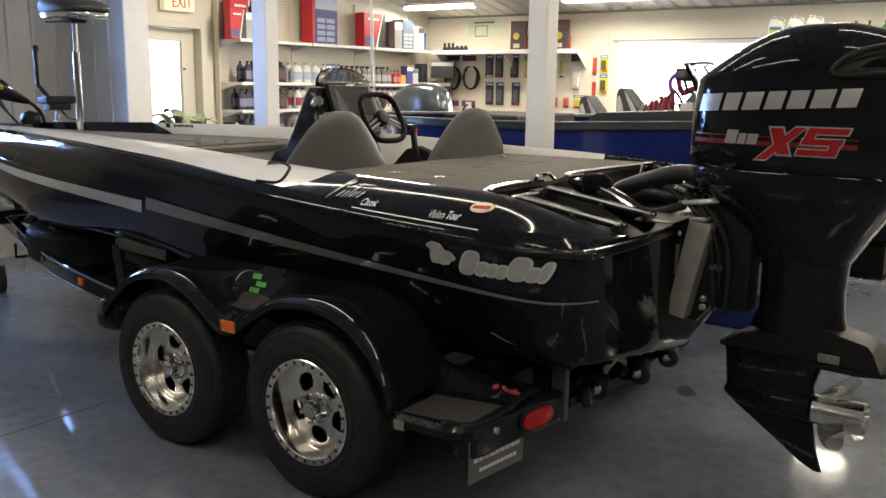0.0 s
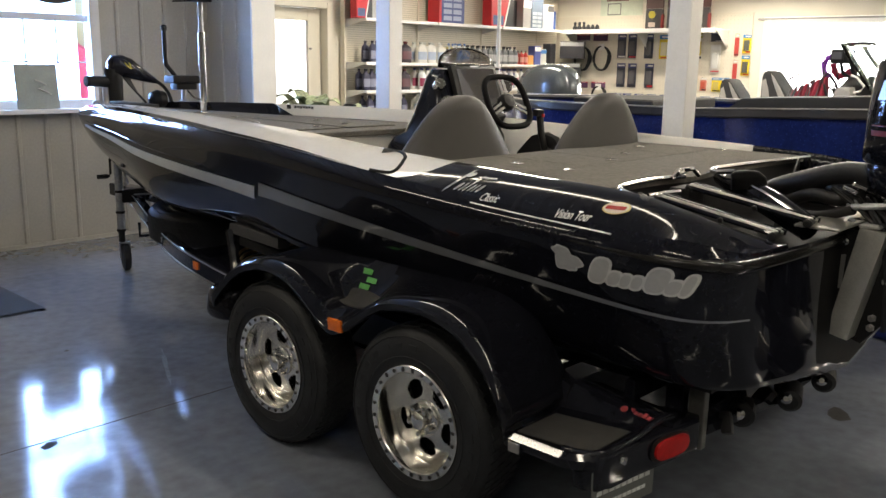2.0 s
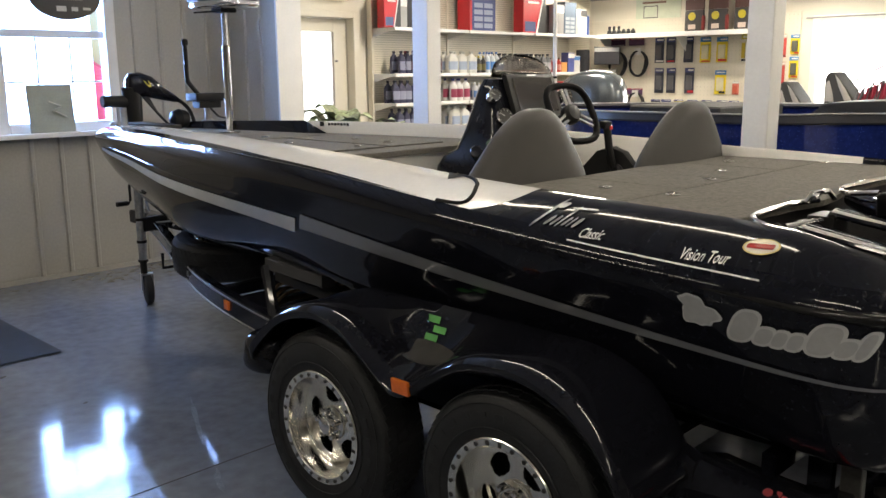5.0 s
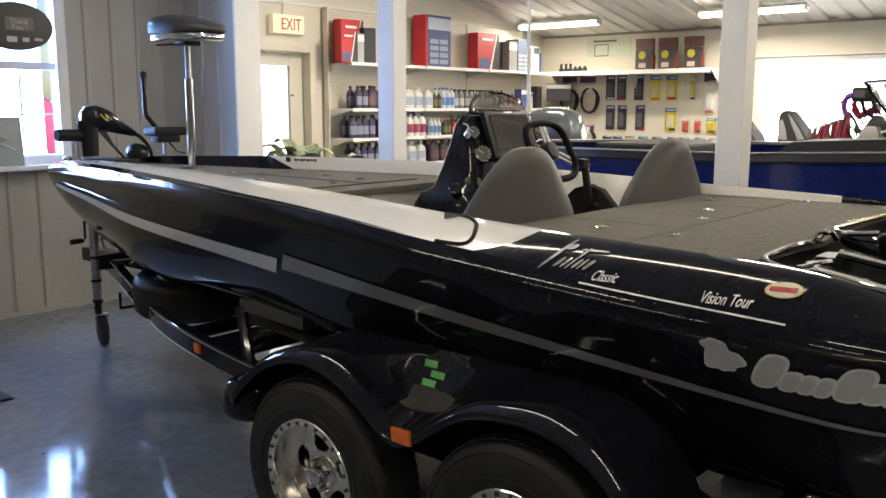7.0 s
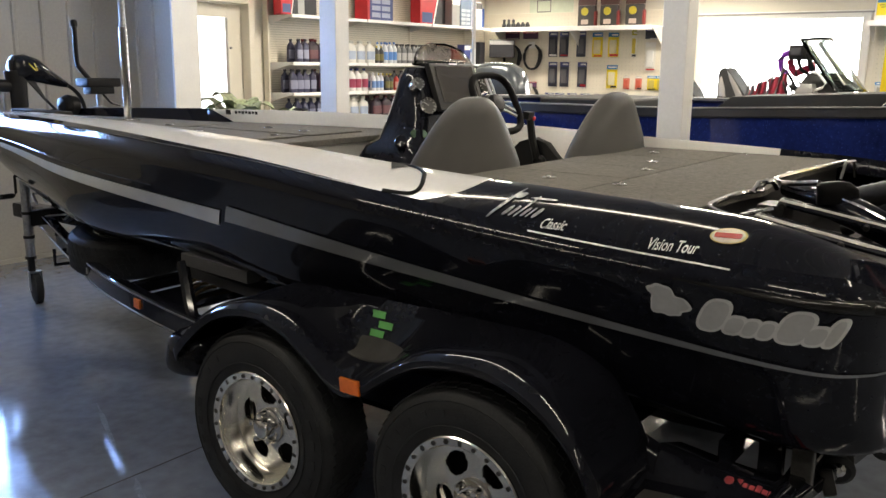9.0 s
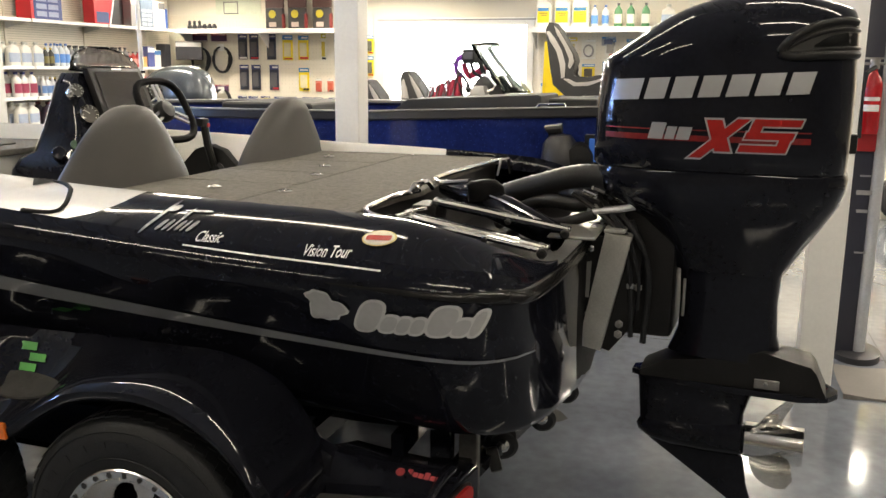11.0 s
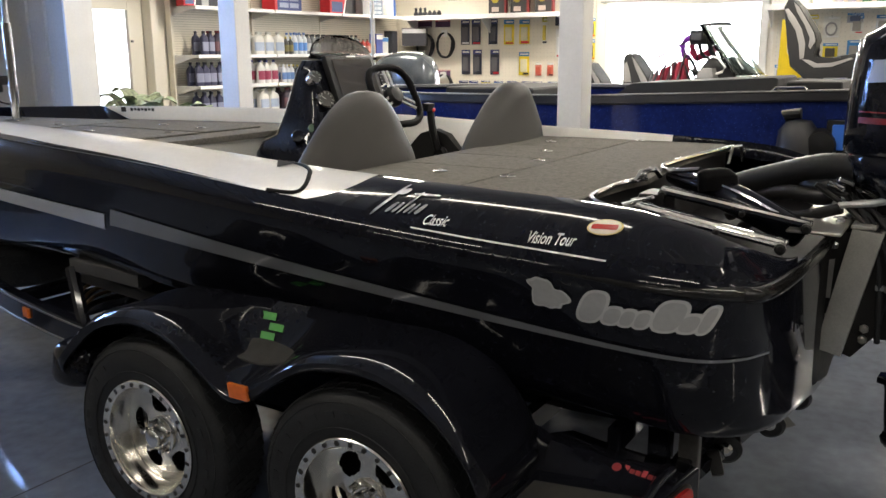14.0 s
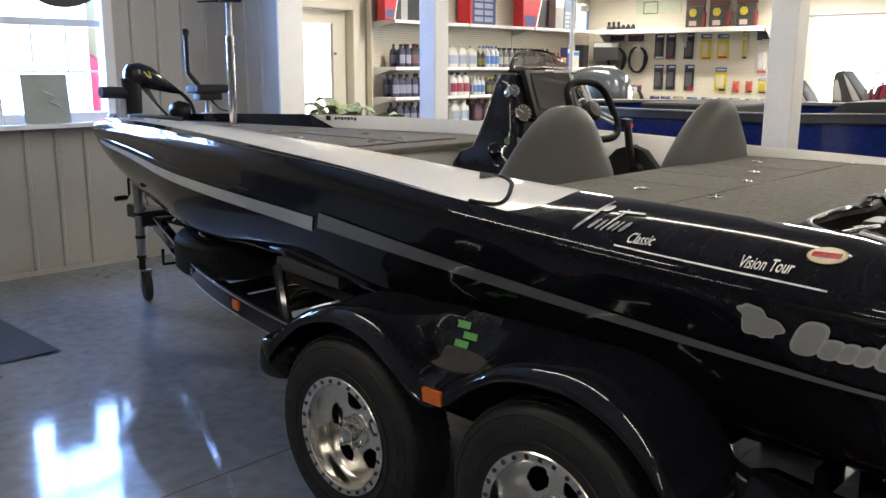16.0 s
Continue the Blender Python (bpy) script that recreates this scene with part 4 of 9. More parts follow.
# ---- bow seat on its pole
ps = thing("fishing_chair", pose(0.10, 3.12, FD), "black bicycle-style fishing seat on a tall chrome pole", "seat")
bm = bmesh.new()
lathe(bm, [(0.07, 0), (0.07, 0.006), (0.03, 0.012)], 20)
part("pole_socket", bm, M_CHROME, ps)
bm = bmesh.new()
tube(bm, [(0, 0, 0), (0, 0, 0.57)], 0.026, 16)
part("outer_pole", bm, M_CHROME, ps, "thick chrome lower pole")
bm = bmesh.new()
tube(bm, [(0, 0, 0.56), (0, 0, 0.79)], 0.018, 14)
part("inner_pole", bm, M_GALV, ps, "thinner dark upper pole")
bm = bmesh.new()
box(bm, -0.06, 0.06, -0.06, 0.06, 0.775, 0.80, 0.01)
tube(bm, [(-0.02, 0, 0.785), (-0.16, 0.1, 0.775)], 0.006, 6)
part("seat_swivel", bm, M_PLASTIC, ps)
bm = bmesh.new()
rings = []
for z, k in ((0.80, 0.92), (0.815, 1.0), (0.835, 1.0), (0.85, 0.94)):
    rings.append([(0.17 * k * math.copysign(abs(math.cos(a)) ** 0.75, math.cos(a)), 0.28 * k * math.copysign(abs(math.sin(a)) ** 0.75, math.sin(a)), z) for a in [2 * math.pi * q / 28 for q in range(28)]])
skin(bm, rings)
part("seat_pan", bm, M_CHROME, ps, "bright metal seat rim", smooth=50)
bm = bmesh.new()
rings = []
for s in range(9):
    q = s / 8
    k = (1.0, 1.02, 1.02, 1.0, 0.96, 0.9, 0.78, 0.55, 0.25)[s]
    rings.append([(0.175 * k * math.copysign(abs(math.cos(a)) ** 0.75, math.cos(a)), 0.285 * k * math.copysign(abs(math.sin(a)) ** 0.75, math.sin(a)), 0.85 + (0.06 + 0.10 * (0.5 + 0.5 * math.sin(a) * min(1, k))) * q ** 0.8) for a in [2 * math.pi * p / 28 for p in range(28)]])
skin(bm, rings)
part("seat_cushion", bm, M_VINYL, ps, "dark grey padded cushion", smooth=60)

# ---- bow trolling motor, stowed on deck
tm = thing("trolling_motor", pose(-0.06, 3.95, 1.225), "black electric trolling motor stowed on the bow", "trolling motor")
bm = bmesh.new()
box(bm, -0.07, 0.07, -0.36, 0.34, 0.0, 0.045, 0.012, 2)
part("mount_plate", bm, M_PLASTIC, tm)
bm = bmesh.new()
rings = []
for s, (x, z, hw, hh) in enumerate(((-0.135, 0.30, 0.05, 0.06), (-0.11, 0.31, 0.075, 0.085), (-0.04, 0.315, 0.085, 0.09), (0.04, 0.30, 0.08, 0.08), (0.12, 0.26, 0.06, 0.055), (0.20, 0.225, 0.04, 0.035), (0.25, 0.205, 0.025, 0.02))):
    rings.append([(x, hw * math.cos(a), z + hh * math.copysign(abs(math.sin(a)) ** 0.8, math.sin(a))) for a in [2 * math.pi * k / 18 for k in range(18)]])
skin(bm, rings)
part("motor_head", bm, M_GLOSS, tm, "black motor control head", smooth=55)
bm = bmesh.new()
tube(bm, [(-0.10, 0, 0.30), (-0.09, 0, 0.06)], 0.07, 14, radii=[0.07, 0.055])
part("head_housing", bm, M_PLASTIC, tm)
bm = bmesh.new()
for z0, r in ((0.20, 0.045),):
    tube(bm, [(-0.31, 0.02, z0 + 0.005), (-0.29, 0.02, z0 + 0.005), (-0.285, 0.02, z0 + 0.005), (-0.10, 0.0, z0)], r, 14, radii=[0.038, 0.045, 0.04, 0.043])
part("foot_control", bm, M_PLASTIC, tm, "ribbed black drive housing")
bm = bmesh.new()
tube(bm, [(-0.17, 0, 0.16), (-0.17, 0, 0.0)], 0.022, 10)
tube(bm, [(-0.21, 0.0, 0.16), (-0.21, 0.0, 0.0)], 0.012, 8)
part("bracket", bm, M_CAST, tm)
bm = bmesh.new()
c = [(0.24, 0, 0.21), (0.29, 0, 0.18), (0.34, -0.01, 0.12), (0.36, -0.02, 0.05), (0.35, -0.03, 0.01)]
tube(bm, [lerp_table([(i, *p) for i, p in enumerate(c)], t * 4 / 14) for t in range(15)], 0.014, 8)
part("power_cable", bm, M_RUBBER, tm, "black curved cable")
bm = bmesh.new()
lathe(bm, [(0.0, -0.07), (0.055, -0.05), (0.075, 0.0), (0.06, 0.06), (0.0, 0.08)], 18, pose(0.24, -0.02, 0.065, 0, 90, 0))
part("motor_pod", bm, M_PLASTIC, tm, "black round motor pod")
bm = bmesh.new()
for k in range(3):
    tube(bm, [(-0.04 + 0.02 * k, -0.03, 0.24), (0.05, -0.06, 0.12), (0.14, -0.05, 0.03)], 0.009, 6)
part("wiring", bm, M_RUBBER, tm)
bm = bmesh.new()
for dx in (-0.018, 0.018):
    tube(bm, [(-0.03 + dx, -0.0865, 0.345), (0.0 + dx * 0.3, -0.087, 0.30)], 0.004, 5)
part("decal_mark", bm, paint(0.6, 0.5, 0.05), tm, "yellow chevron mark")

# second bow device: fish-finder mount with an upright arm
fm = thing("display_mount", pose(0.39, 3.88, 1.25), "black swivelling display mount with upright arm on the bow deck", "display mount")
bm = bmesh.new()
lathe(bm, [(0.06, 0), (0.055, 0.02), (0.03, 0.03)], 16)
tube(bm, [(0, 0, 0.02), (0, 0, 0.12)], 0.022, 10)
part("mount_foot", bm, M_CAST, fm)
part("mount_plate", bbox(-0.09, 0.09, -0.05, 0.05, 0.115, 0.165, 0.008), M_PLASTIC, fm)
part("display_case", bbox(-0.13, 0.13, -0.08, 0.08, 0.165, 0.225, 0.02, 3), M_PLASTIC, fm, "black instrument case lying flat")
bm = bmesh.new()
tube(bm, [(-0.06, 0.02, 0.22), (-0.13, 0.03, 0.31), (-0.135, 0.03, 0.36), (-0.135, 0.03, 0.58)], 0.017, 10)
lathe(bm, [(0.024, 0), (0.024, 0.035), (0.012, 0.045)], 12, pose(-0.135, 0.03, 0.57))
tube(bm, [(0.02, 0.0, 0.12), (0.09, 0.0, 0.05), (0.16, 0.0, 0.03)], 0.008, 6)
part("upright_arm", bm, M_PLASTIC, fm)

# ---------------------------------------------------------------- the outboard
ob_m = pose(-0.01, -1.47, 0, 0, 0, -5)   # turned a little; -y is aft in its own frame
om = thing("outboard_motor", ob_m, "large black outboard motor with chrome lettering and steel propeller", "outboard motor")


def cowl_ring(z, y0, y1, hw, n=40, p=0.5, q=0.62):
    yc, hl = (y0 + y1) / 2, abs(y1 - y0) / 2
    ring = []
    for k in range(n):
        a = 2 * math.pi * k / n
        ca, sa = math.cos(a), math.sin(a)
        taper = 1 - 0.22 * max(0, sa) ** 1.5
        ring.append((hw * taper * math.copysign(abs(ca) ** p, ca), yc + hl * math.copysign(abs(sa) ** q, sa), z))
    return ring


bm = bmesh.new()
rings = [cowl_ring(1.295, -0.015, -0.79, 0.225), cowl_ring(1.31, 0.0, -0.79, 0.24), cowl_ring(1.38, 0.0, -0.795, 0.25), cowl_ring(1.48, -0.004, -0.795, 0.253), cowl_ring(1.57, -0.012, -0.795, 0.25), cowl_ring(1.64, -0.02, -0.79, 0.243)]
top = []
for s in range(1, 9):
    q = s / 8
    ring = cowl_ring(1.64, -0.02 - 0.26 * q ** 1.6, -0.79 + 0.03 * q ** 3, 0.243 * (1 - 0.55 * q ** 2.4))
    nr = []
    for x, y, z in ring:
        f = min(1, max(0, (-0.02 - y) / 0.46))
        peak = 1.675 + 0.165 * math.sin(min(1, f) * math.pi / 2) - 0.05 * max(0, (-y - 0.6) / 0.2)
        nr.append((x, y, 1.64 + (peak - 1.64) * math.sin(q * math.pi / 2)))
    rings.append(nr)
skin(bm, rings)
cowl = part("cowl", bm, M_GLOSS, om, "glossy black top cowl", smooth=50)
bm = bmesh.new()
skin(bm, [cowl_ring(1.30 - 0.0, -0.012, -0.795, 0.232), cowl_ring(1.285, -0.008, -0.80, 0.236), cowl_ring(1.25, -0.012, -0.795, 0.235), cowl_ring(1.20, -0.04, -0.78, 0.222), cowl_ring(1.13, -0.16, -0.74, 0.19), cowl_ring(1.05, -0.23, -0.69, 0.15), cowl_ring(0.96, -0.28, -0.64, 0.11)])
part("lower_cowl", bm, M_GLOSS, om, "glossy black lower cowl", smooth=50)
# air intake at the rear of the cowl: two rolled lips round a sunk matt band with a dark mouth
def cowl_side(y, z, out=0.0):
    """Half width of the cowl at a place on its flank."""
    if z <= 1.64:
        q, y0, y1, hw = 0.0, -0.02, -0.79, 0.243
    else:
        f = min(1, max(0, (-0.02 - y) / 0.46))
        peak = 1.675 + 0.165 * math.sin(f * math.pi / 2) - 0.05 * max(0, (-y - 0.6) / 0.2)
        q = math.asin(min(1, (z - 1.64) / max(0.02, peak - 1.64))) * 2 / math.pi
        y0, y1, hw = -0.02 - 0.26 * q ** 1.6, -0.79 + 0.03 * q ** 3, 0.243 * (1 - 0.55 * q ** 2.4)
    sa = max(-0.995, min(0.995, (y - (y0 + y1) / 2) / (abs(y1 - y0) / 2)))
    ca = (1 - abs(sa) ** (2 / 0.62)) ** 0.25
    return hw * (1 - 0.22 * max(0, sa) ** 2.4) * ca + out


UPPER = [(-0.575, 1.664), (-0.585, 1.683), (-0.608, 1.707), (-0.659, 1.736), (-0.718, 1.752), (-0.752, 1.755), (-0.772, 1.752)]
LOWER = [(-0.575, 1.664), (-0.590, 1.656), (-0.625, 1.654), (-0.686, 1.657), (-0.735, 1.659), (-0.765, 1.660), (-0.782, 1.660)]
for sx in (-1, 1):
    edges = [[lerp_table([(i, *p) for i, p in enumerate(q)], t / 4) for t in range(25)] for q in (UPPER, LOWER)]
    bm = bmesh.new()
    for e_, r_ in zip(edges, (0.013, 0.014)):
        tube(bm, [(sx * cowl_side(y, z, 0.001), y, z) for y, z in e_], r_, 10)
    inner_ = [[(y0 * (1 - f) + y1 * f, z0 * (1 - f) + z1 * f) for (y0, z0), (y1, z1) in zip(*edges)] for f in (0.24, 0.80)]
    for e_ in inner_:
        tube(bm, [(sx * cowl_side(y - 0.010, z, 0.002), y - 0.010, z) for y, z in e_[3:]], 0.006, 8)
    part("intake_lip", bm, M_PLASTIC, om, "matt black rolled air intake lip", smooth=60)
    bm = bmesh.new()
    skin(bm, [[(sx * cowl_side(y0 * (1 - f) + y1 * f, z0 * (1 - f) + z1 * f, 0.0035), y0 * (1 - f) + y1 * f, z0 * (1 - f) + z1 * f) for f in (0, 0.2, 0.4, 0.6, 0.8, 1)] for (y0, z0), (y1, z1) in zip(*edges)], closed=False)
    band = part("intake_band", bm, M_PAD, om, "matt charcoal band inside the lips", smooth=60)
    # shade inside the mouth, put on as a black sheet over the band
    bm = bmesh.new()
    skin(bm, [[(sx * cowl_side(y, z, 0.006), y, z) for z in (zc + h, zc + h * 0.3, zc - h * 0.4, zc - h)] for y, zc, h in ((-0.665, 1.683, 0.002), (-0.685, 1.690, 0.009), (-0.71, 1.698, 0.016), (-0.745, 1.701, 0.020), (-0.770, 1.701, 0.021), (-0.781, 1.700, 0.020))], closed=False)
    part("intake_mouth", bm, M_MOUTH, band, "black sheet standing for the shaded intake opening", smooth=60)
bm = bmesh.new()
box(bm, -0.03, 0.03, -0.815, -0.77, 1.36, 1.42, 0.008)
part("cowl_latch", bm, M_PLASTIC, om, "black cowl latch")
# midsection leg
def leg_ring(z, y0, y1, hw, n=24):
    yc, hl = (y0 + y1) / 2, abs(y1 - y0) / 2
    return [(hw * math.copysign(abs(math.cos(a)) ** 0.8, math.cos(a)), yc + hl * math.copysign(abs(math.sin(a)) ** 0.8, math.sin(a)), z) for a in [2 * math.pi * k / n for k in range(n)]]


bm = bmesh.new()
skin(bm, [leg_ring(1.16, -0.29, -0.69, 0.12), leg_ring(1.05, -0.30, -0.68, 0.108), leg_ring(0.97, -0.305, -0.635, 0.10), leg_ring(0.85, -0.31, -0.628, 0.095), leg_ring(0.74, -0.31, -0.635, 0.092), leg_ring(0.66, -0.28, -0.66, 0.09)])
part("midsection", bm, M_GLOSS, om, "black drive shaft housing", smooth=50)
bm = bmesh.new()
box(bm, -0.100, -0.096, -0.338, -0.328, 0.80, 0.93, 0.002, 1)
part("tell_tale_strip", bm, M_CAST, om, "pale strip on the drive shaft housing")
bm = bmesh.new()
rings = []
for x_ in (-1, -0.7, 0, 0.7, 1):
    q = 0.012 * abs(x_)
    rings.append([(0.085 * x_, y, z) for y, z in ((-0.20, 0.57), (-0.20, 0.60 - q), (-0.28, 0.645 - q), (-0.40, 0.665 - q), (-0.60, 0.715 - q), (-0.655, 0.70 - q), (-0.745, 0.682 - q), (-0.765, 0.66 - q), (-0.785, 0.60), (-0.80, 0.57))])
skin(bm, rings)
part("exhaust_plate", bm, M_PLASTIC, om, "glossy black housing over the plate", smooth=40)
bm = bmesh.new()
prism(bm, [(-0.03, -0.165), (0.03, -0.165), (0.075, -0.26), (0.10, -0.5), (0.105, -0.72), (0.07, -0.805), (0.02, -0.835), (-0.02, -0.835), (-0.07, -0.805), (-0.105, -0.72), (-0.10, -0.5), (-0.075, -0.26)], 0.552, 0.572, bevel=0.004)
part("cavitation_plate", bm, M_GLOSS, om, "black anti-cavitation plate")
bm = bmesh.new()
skin(bm, [leg_ring(0.575, -0.175, -0.575, 0.07), leg_ring(0.52, -0.185, -0.57, 0.055), leg_ring(0.45, -0.19, -0.55, 0.042), leg_ring(0.40, -0.195, -0.55, 0.046), leg_ring(0.33, -0.20, -0.54, 0.03)])
part("gear_strut", bm, M_GLOSS, om, "glossy black lower unit", smooth=50)
bm = bmesh.new()
lathe(bm, [(0.0, -0.185), (0.022, -0.195), (0.044, -0.235), (0.060, -0.31), (0.065, -0.42), (0.064, -0.545), (0.055, -0.552)], 28, pose(0, 0, 0.358, -90, 0, 0))
part("gear_case", bm, M_GLOSS, om, "glossy black torpedo gear case", smooth=50)
bm = bmesh.new()
prism(bm, [(-0.20, 0.345), (-0.55, 0.33), (-0.552, 0.285), (-0.575, 0.19), (-0.605, 0.10), (-0.575, 0.098), (-0.52, 0.125), (-0.36, 0.23), (-0.212, 0.325)], -0.008, 0.008, Matrix(((0, 0, 1, 0), (1, 0, 0, 0), (0, 1, 0, 0), (0, 0, 0, 1))), bevel=0.004)
part("skeg", bm, M_GLOSS, om, "black pointed skeg")
bm = bmesh.new()
box(bm, -0.094, -0.086, -0.655, -0.575, 0.578, 0.612, 0.003, 1)
an = part("anode", bm, M_CAST, om, "grey sacrificial anode plate")
bm = bmesh.new()
lathe(bm, [(0.007, 0), (0.006, 0.004), (0.0, 0.005)], 8, pose(-0.094, -0.612, 0.597, 0, -90, 0))
part("anode_bolt", bm, M_GALV, an)
# propeller
PZ = 0.358
bm = bmesh.new()
lathe(bm, [(0.05, 0.0), (0.060, 0.006), (0.062, 0.09), (0.066, 0.193), (0.058, 0.195), (0.05, 0.10), (0.03, 0.10)], 32, pose(0, -0.553, PZ, 90, 0, 0))
prop = part("propeller", bm, M_CHROME, om, "polished stainless steel propeller", smooth=40)
for k in range(3):
    bm = bmesh.new()
    rows_ = []
    for i in range(11):
        f = i / 10
        r = 0.057 + 0.118 * f
        half = 0.85 * (1 - 0.10 * f) * (1 if f < 0.5 else math.cos((f - 0.5) / 0.5 * 1.35))
        ring = []
        for j in range(9):
            q = j / 8 - 0.5
            a = 2 * q * half * 0.75 + 0.30 * f
            ring.append((r * math.sin(a), -0.625 - 0.10 * q * (half / 0.85) - 0.085 * f * f, r * math.cos(a)))
        rows_.append(ring)
    skin(bm, rows_, closed=False)
    bmesh.ops.solidify(bm, geom=bm.faces[:], thickness=0.005)
    bmesh.ops.transform(bm, matrix=pose(0, 0, PZ) @ Matrix.Rotation(radians(-12 + 120 * k), 4, "Y"), verts=bm.verts)
    part("blade", bm, M_CHROME, prop, "polished steel blade", smooth=60)
# transom bracket, clamps and steering ram
bm = bmesh.new()
for sx in (-1, 1):
    prism(bm, [(0.0, 1.10), (-0.16, 1.12), (-0.2, 1.0), (-0.17, 0.75), (-0.10, 0.66), (-0.02, 0.68)], sx * 0.13 - 0.02, sx * 0.13 + 0.02, Matrix(((0, 0, 1, 0), (1, 0, 0, 0), (0, 1, 0, 0), (0, 0, 0, 1))), bevel=0.006)
box(bm, -0.12, 0.12, -0.30, -0.12, 0.72, 1.16, 0.03, 2)
part("clamp_bracket", bm, M_PLASTIC, om, "black transom clamp bracket")
rb = random.Random(3)
for k in range(11):
    bm = bmesh.new()
    sx = -1 if k < 8 else 1
    lathe(bm, [(0.014, 0), (0.014, 0.012), (0.007, 0.016)], 6, pose(sx * 0.152, -0.03 - 0.16 * rb.random(), 0.70 + 0.42 * rb.random(), 0, sx * 90, 0))
    part("bolt", bm, M_CAST if k % 3 else M_GALV, om)
bm = bmesh.new()
tube(bm, [(-0.19, -0.03, 1.15), (0.24, -0.03, 1.15)], 0.018, 12)
tube(bm, [(-0.19, -0.03, 1.15), (-0.17, -0.12, 1.16), (-0.12, -0.18, 1.17)], 0.012, 8)
part("steering_ram", bm, M_GALV, om, "steel hydraulic steering ram")
for k, (x, z0, r) in enumerate(((-0.165, 0.72, 0.009), (-0.175, 0.82, 0.006), (-0.15, 0.7, 0.011))):
    bm = bmesh.new()
    c = [(x + 0.03, -0.05, 1.17), (x - 0.02, -0.12 - 0.02 * k, 1.1), (x, -0.16 - 0.03 * k, 0.95), (x + 0.02, -0.17 - 0.02 * k, z0)]
    tube(bm, [lerp_table([(i, *p) for i, p in enumerate(c)], t * 3 / 12) for t in range(13)], r, 7)
    part("cable", bm, M_RUBBER, om)
# rigging hoses from the splash well up to the engine
for k, (c, r) in enumerate((
    ([(0.10, 0.42, 1.10), (0.0, 0.34, 1.15), (-0.05, 0.2, 1.20), (-0.08, 0.05, 1.245), (-0.1, -0.06, 1.25)], 0.046),
    ([(0.16, 0.42, 1.08), (0.08, 0.33, 1.15), (-0.02, 0.18, 1.2), (-0.1, 0.06, 1.19), (-0.14, -0.04, 1.20)], 0.024),
    ([(0.0, 0.36, 1.05), (-0.06, 0.26, 1.12), (-0.12, 0.14, 1.165), (-0.15, 0.03, 1.16), (-0.16, -0.05, 1.19)], 0.024),
    ([(-0.05, 0.30, 1.02), (-0.12, 0.2, 1.08), (-0.17, 0.08, 1.10), (-0.19, -0.04, 1.14)], 0.018),
    ([(0.25, 0.40, 1.1), (0.2, 0.26, 1.17), (0.1, 0.1, 1.24), (0.05, -0.04, 1.25)], 0.03))):
    bm = bmesh.new()
    n_ = len(c) - 1
    pts = [lerp_table([(i, *p) for i, p in enumerate(c)], t * n_ / 40) for t in range(41)]
    tube(bm, pts, r, 12, radii=[r * (1 + (0.02 if t % 2 else -0.015)) for t in range(41)])
    part("rigging_hose", bm, M_PLASTIC, om, "ribbed black rigging hose")
rf = random.Random(17)
for k in range(9):
    bm = bmesh.new()
    x = -0.21 + 0.035 * k
    tube(bm, [(x, 0.02 + 0.03 * rf.random(), 1.17 + 0.05 * rf.random()), (x + rf.uniform(-0.03, 0.03), -0.05, 1.13 + 0.06 * rf.random()), (x + rf.uniform(-0.02, 0.04), -0.12, 1.02 + 0.1 * rf.random())], 0.006 + 0.004 * rf.random(), 7)
    part("fuel_line", bm, M_PLASTIC, om, "black fuel line")
    bm = bmesh.new()
    lathe(bm, [(0.011, -0.008), (0.013, 0.0), (0.011, 0.008)], 10, pose(x, -0.04 - 0.05 * rf.random(), 1.10 + 0.09 * rf.random(), 70 * rf.random(), 90 * rf.random(), 0))
    part("hose_clamp", bm, M_GALV, om, "small bright clamp")
for k in range(6):
    bm = bmesh.new()
    box(bm, -0.010, 0.010, -0.026, 0.026, -0.008, 0.010, 0.004, 1, pose(-0.19 + 0.03 * k, -0.02 - 0.02 * (k % 3), 1.205 + 0.012 * (k % 2), 20, 0, 30 * k))
    part("hose_fitting", bm, M_CHROME, om, "bright hose fitting")


# ---- maker's marks as plain slanted blocks, and real lettering where it can be read
def blocks(name, widths, height, m, material, parent, slant=0.3, gap=0.12, label="", place=None, grow=0.0, wave=None):
    """A row of plain slanted blocks, each of its own width and height, laid on a surface."""
    total = sum(widths) + gap * height * (len(widths) - 1)
    x = -total / 2
    for i, wd in enumerate(widths):
        bm = bmesh.new()
        lo, hi = wave[i] if wave else (-0.5, 0.5)
        n = 4
        for a in range(n):
            for b in range(n):
                quad = []
                for fa, fb in ((a, b), (a + 1, b), (a + 1, b + 1), (a, b + 1)):
                    px = x - grow + (wd + 2 * grow) * fa / n
                    py = height * (lo + (hi - lo) * fb / n) + (2 * fb / n - 1) * grow
                    q = m @ Vector((px + slant * py, py, 0))
                    quad.append(bm.verts.new(place(q) if place else q))
                bm.faces.new(quad)
        x += wd + gap * height
        bmesh.ops.remove_doubles(bm, verts=bm.verts, dist=0.0002)
        part(name, bm, material, parent, label)


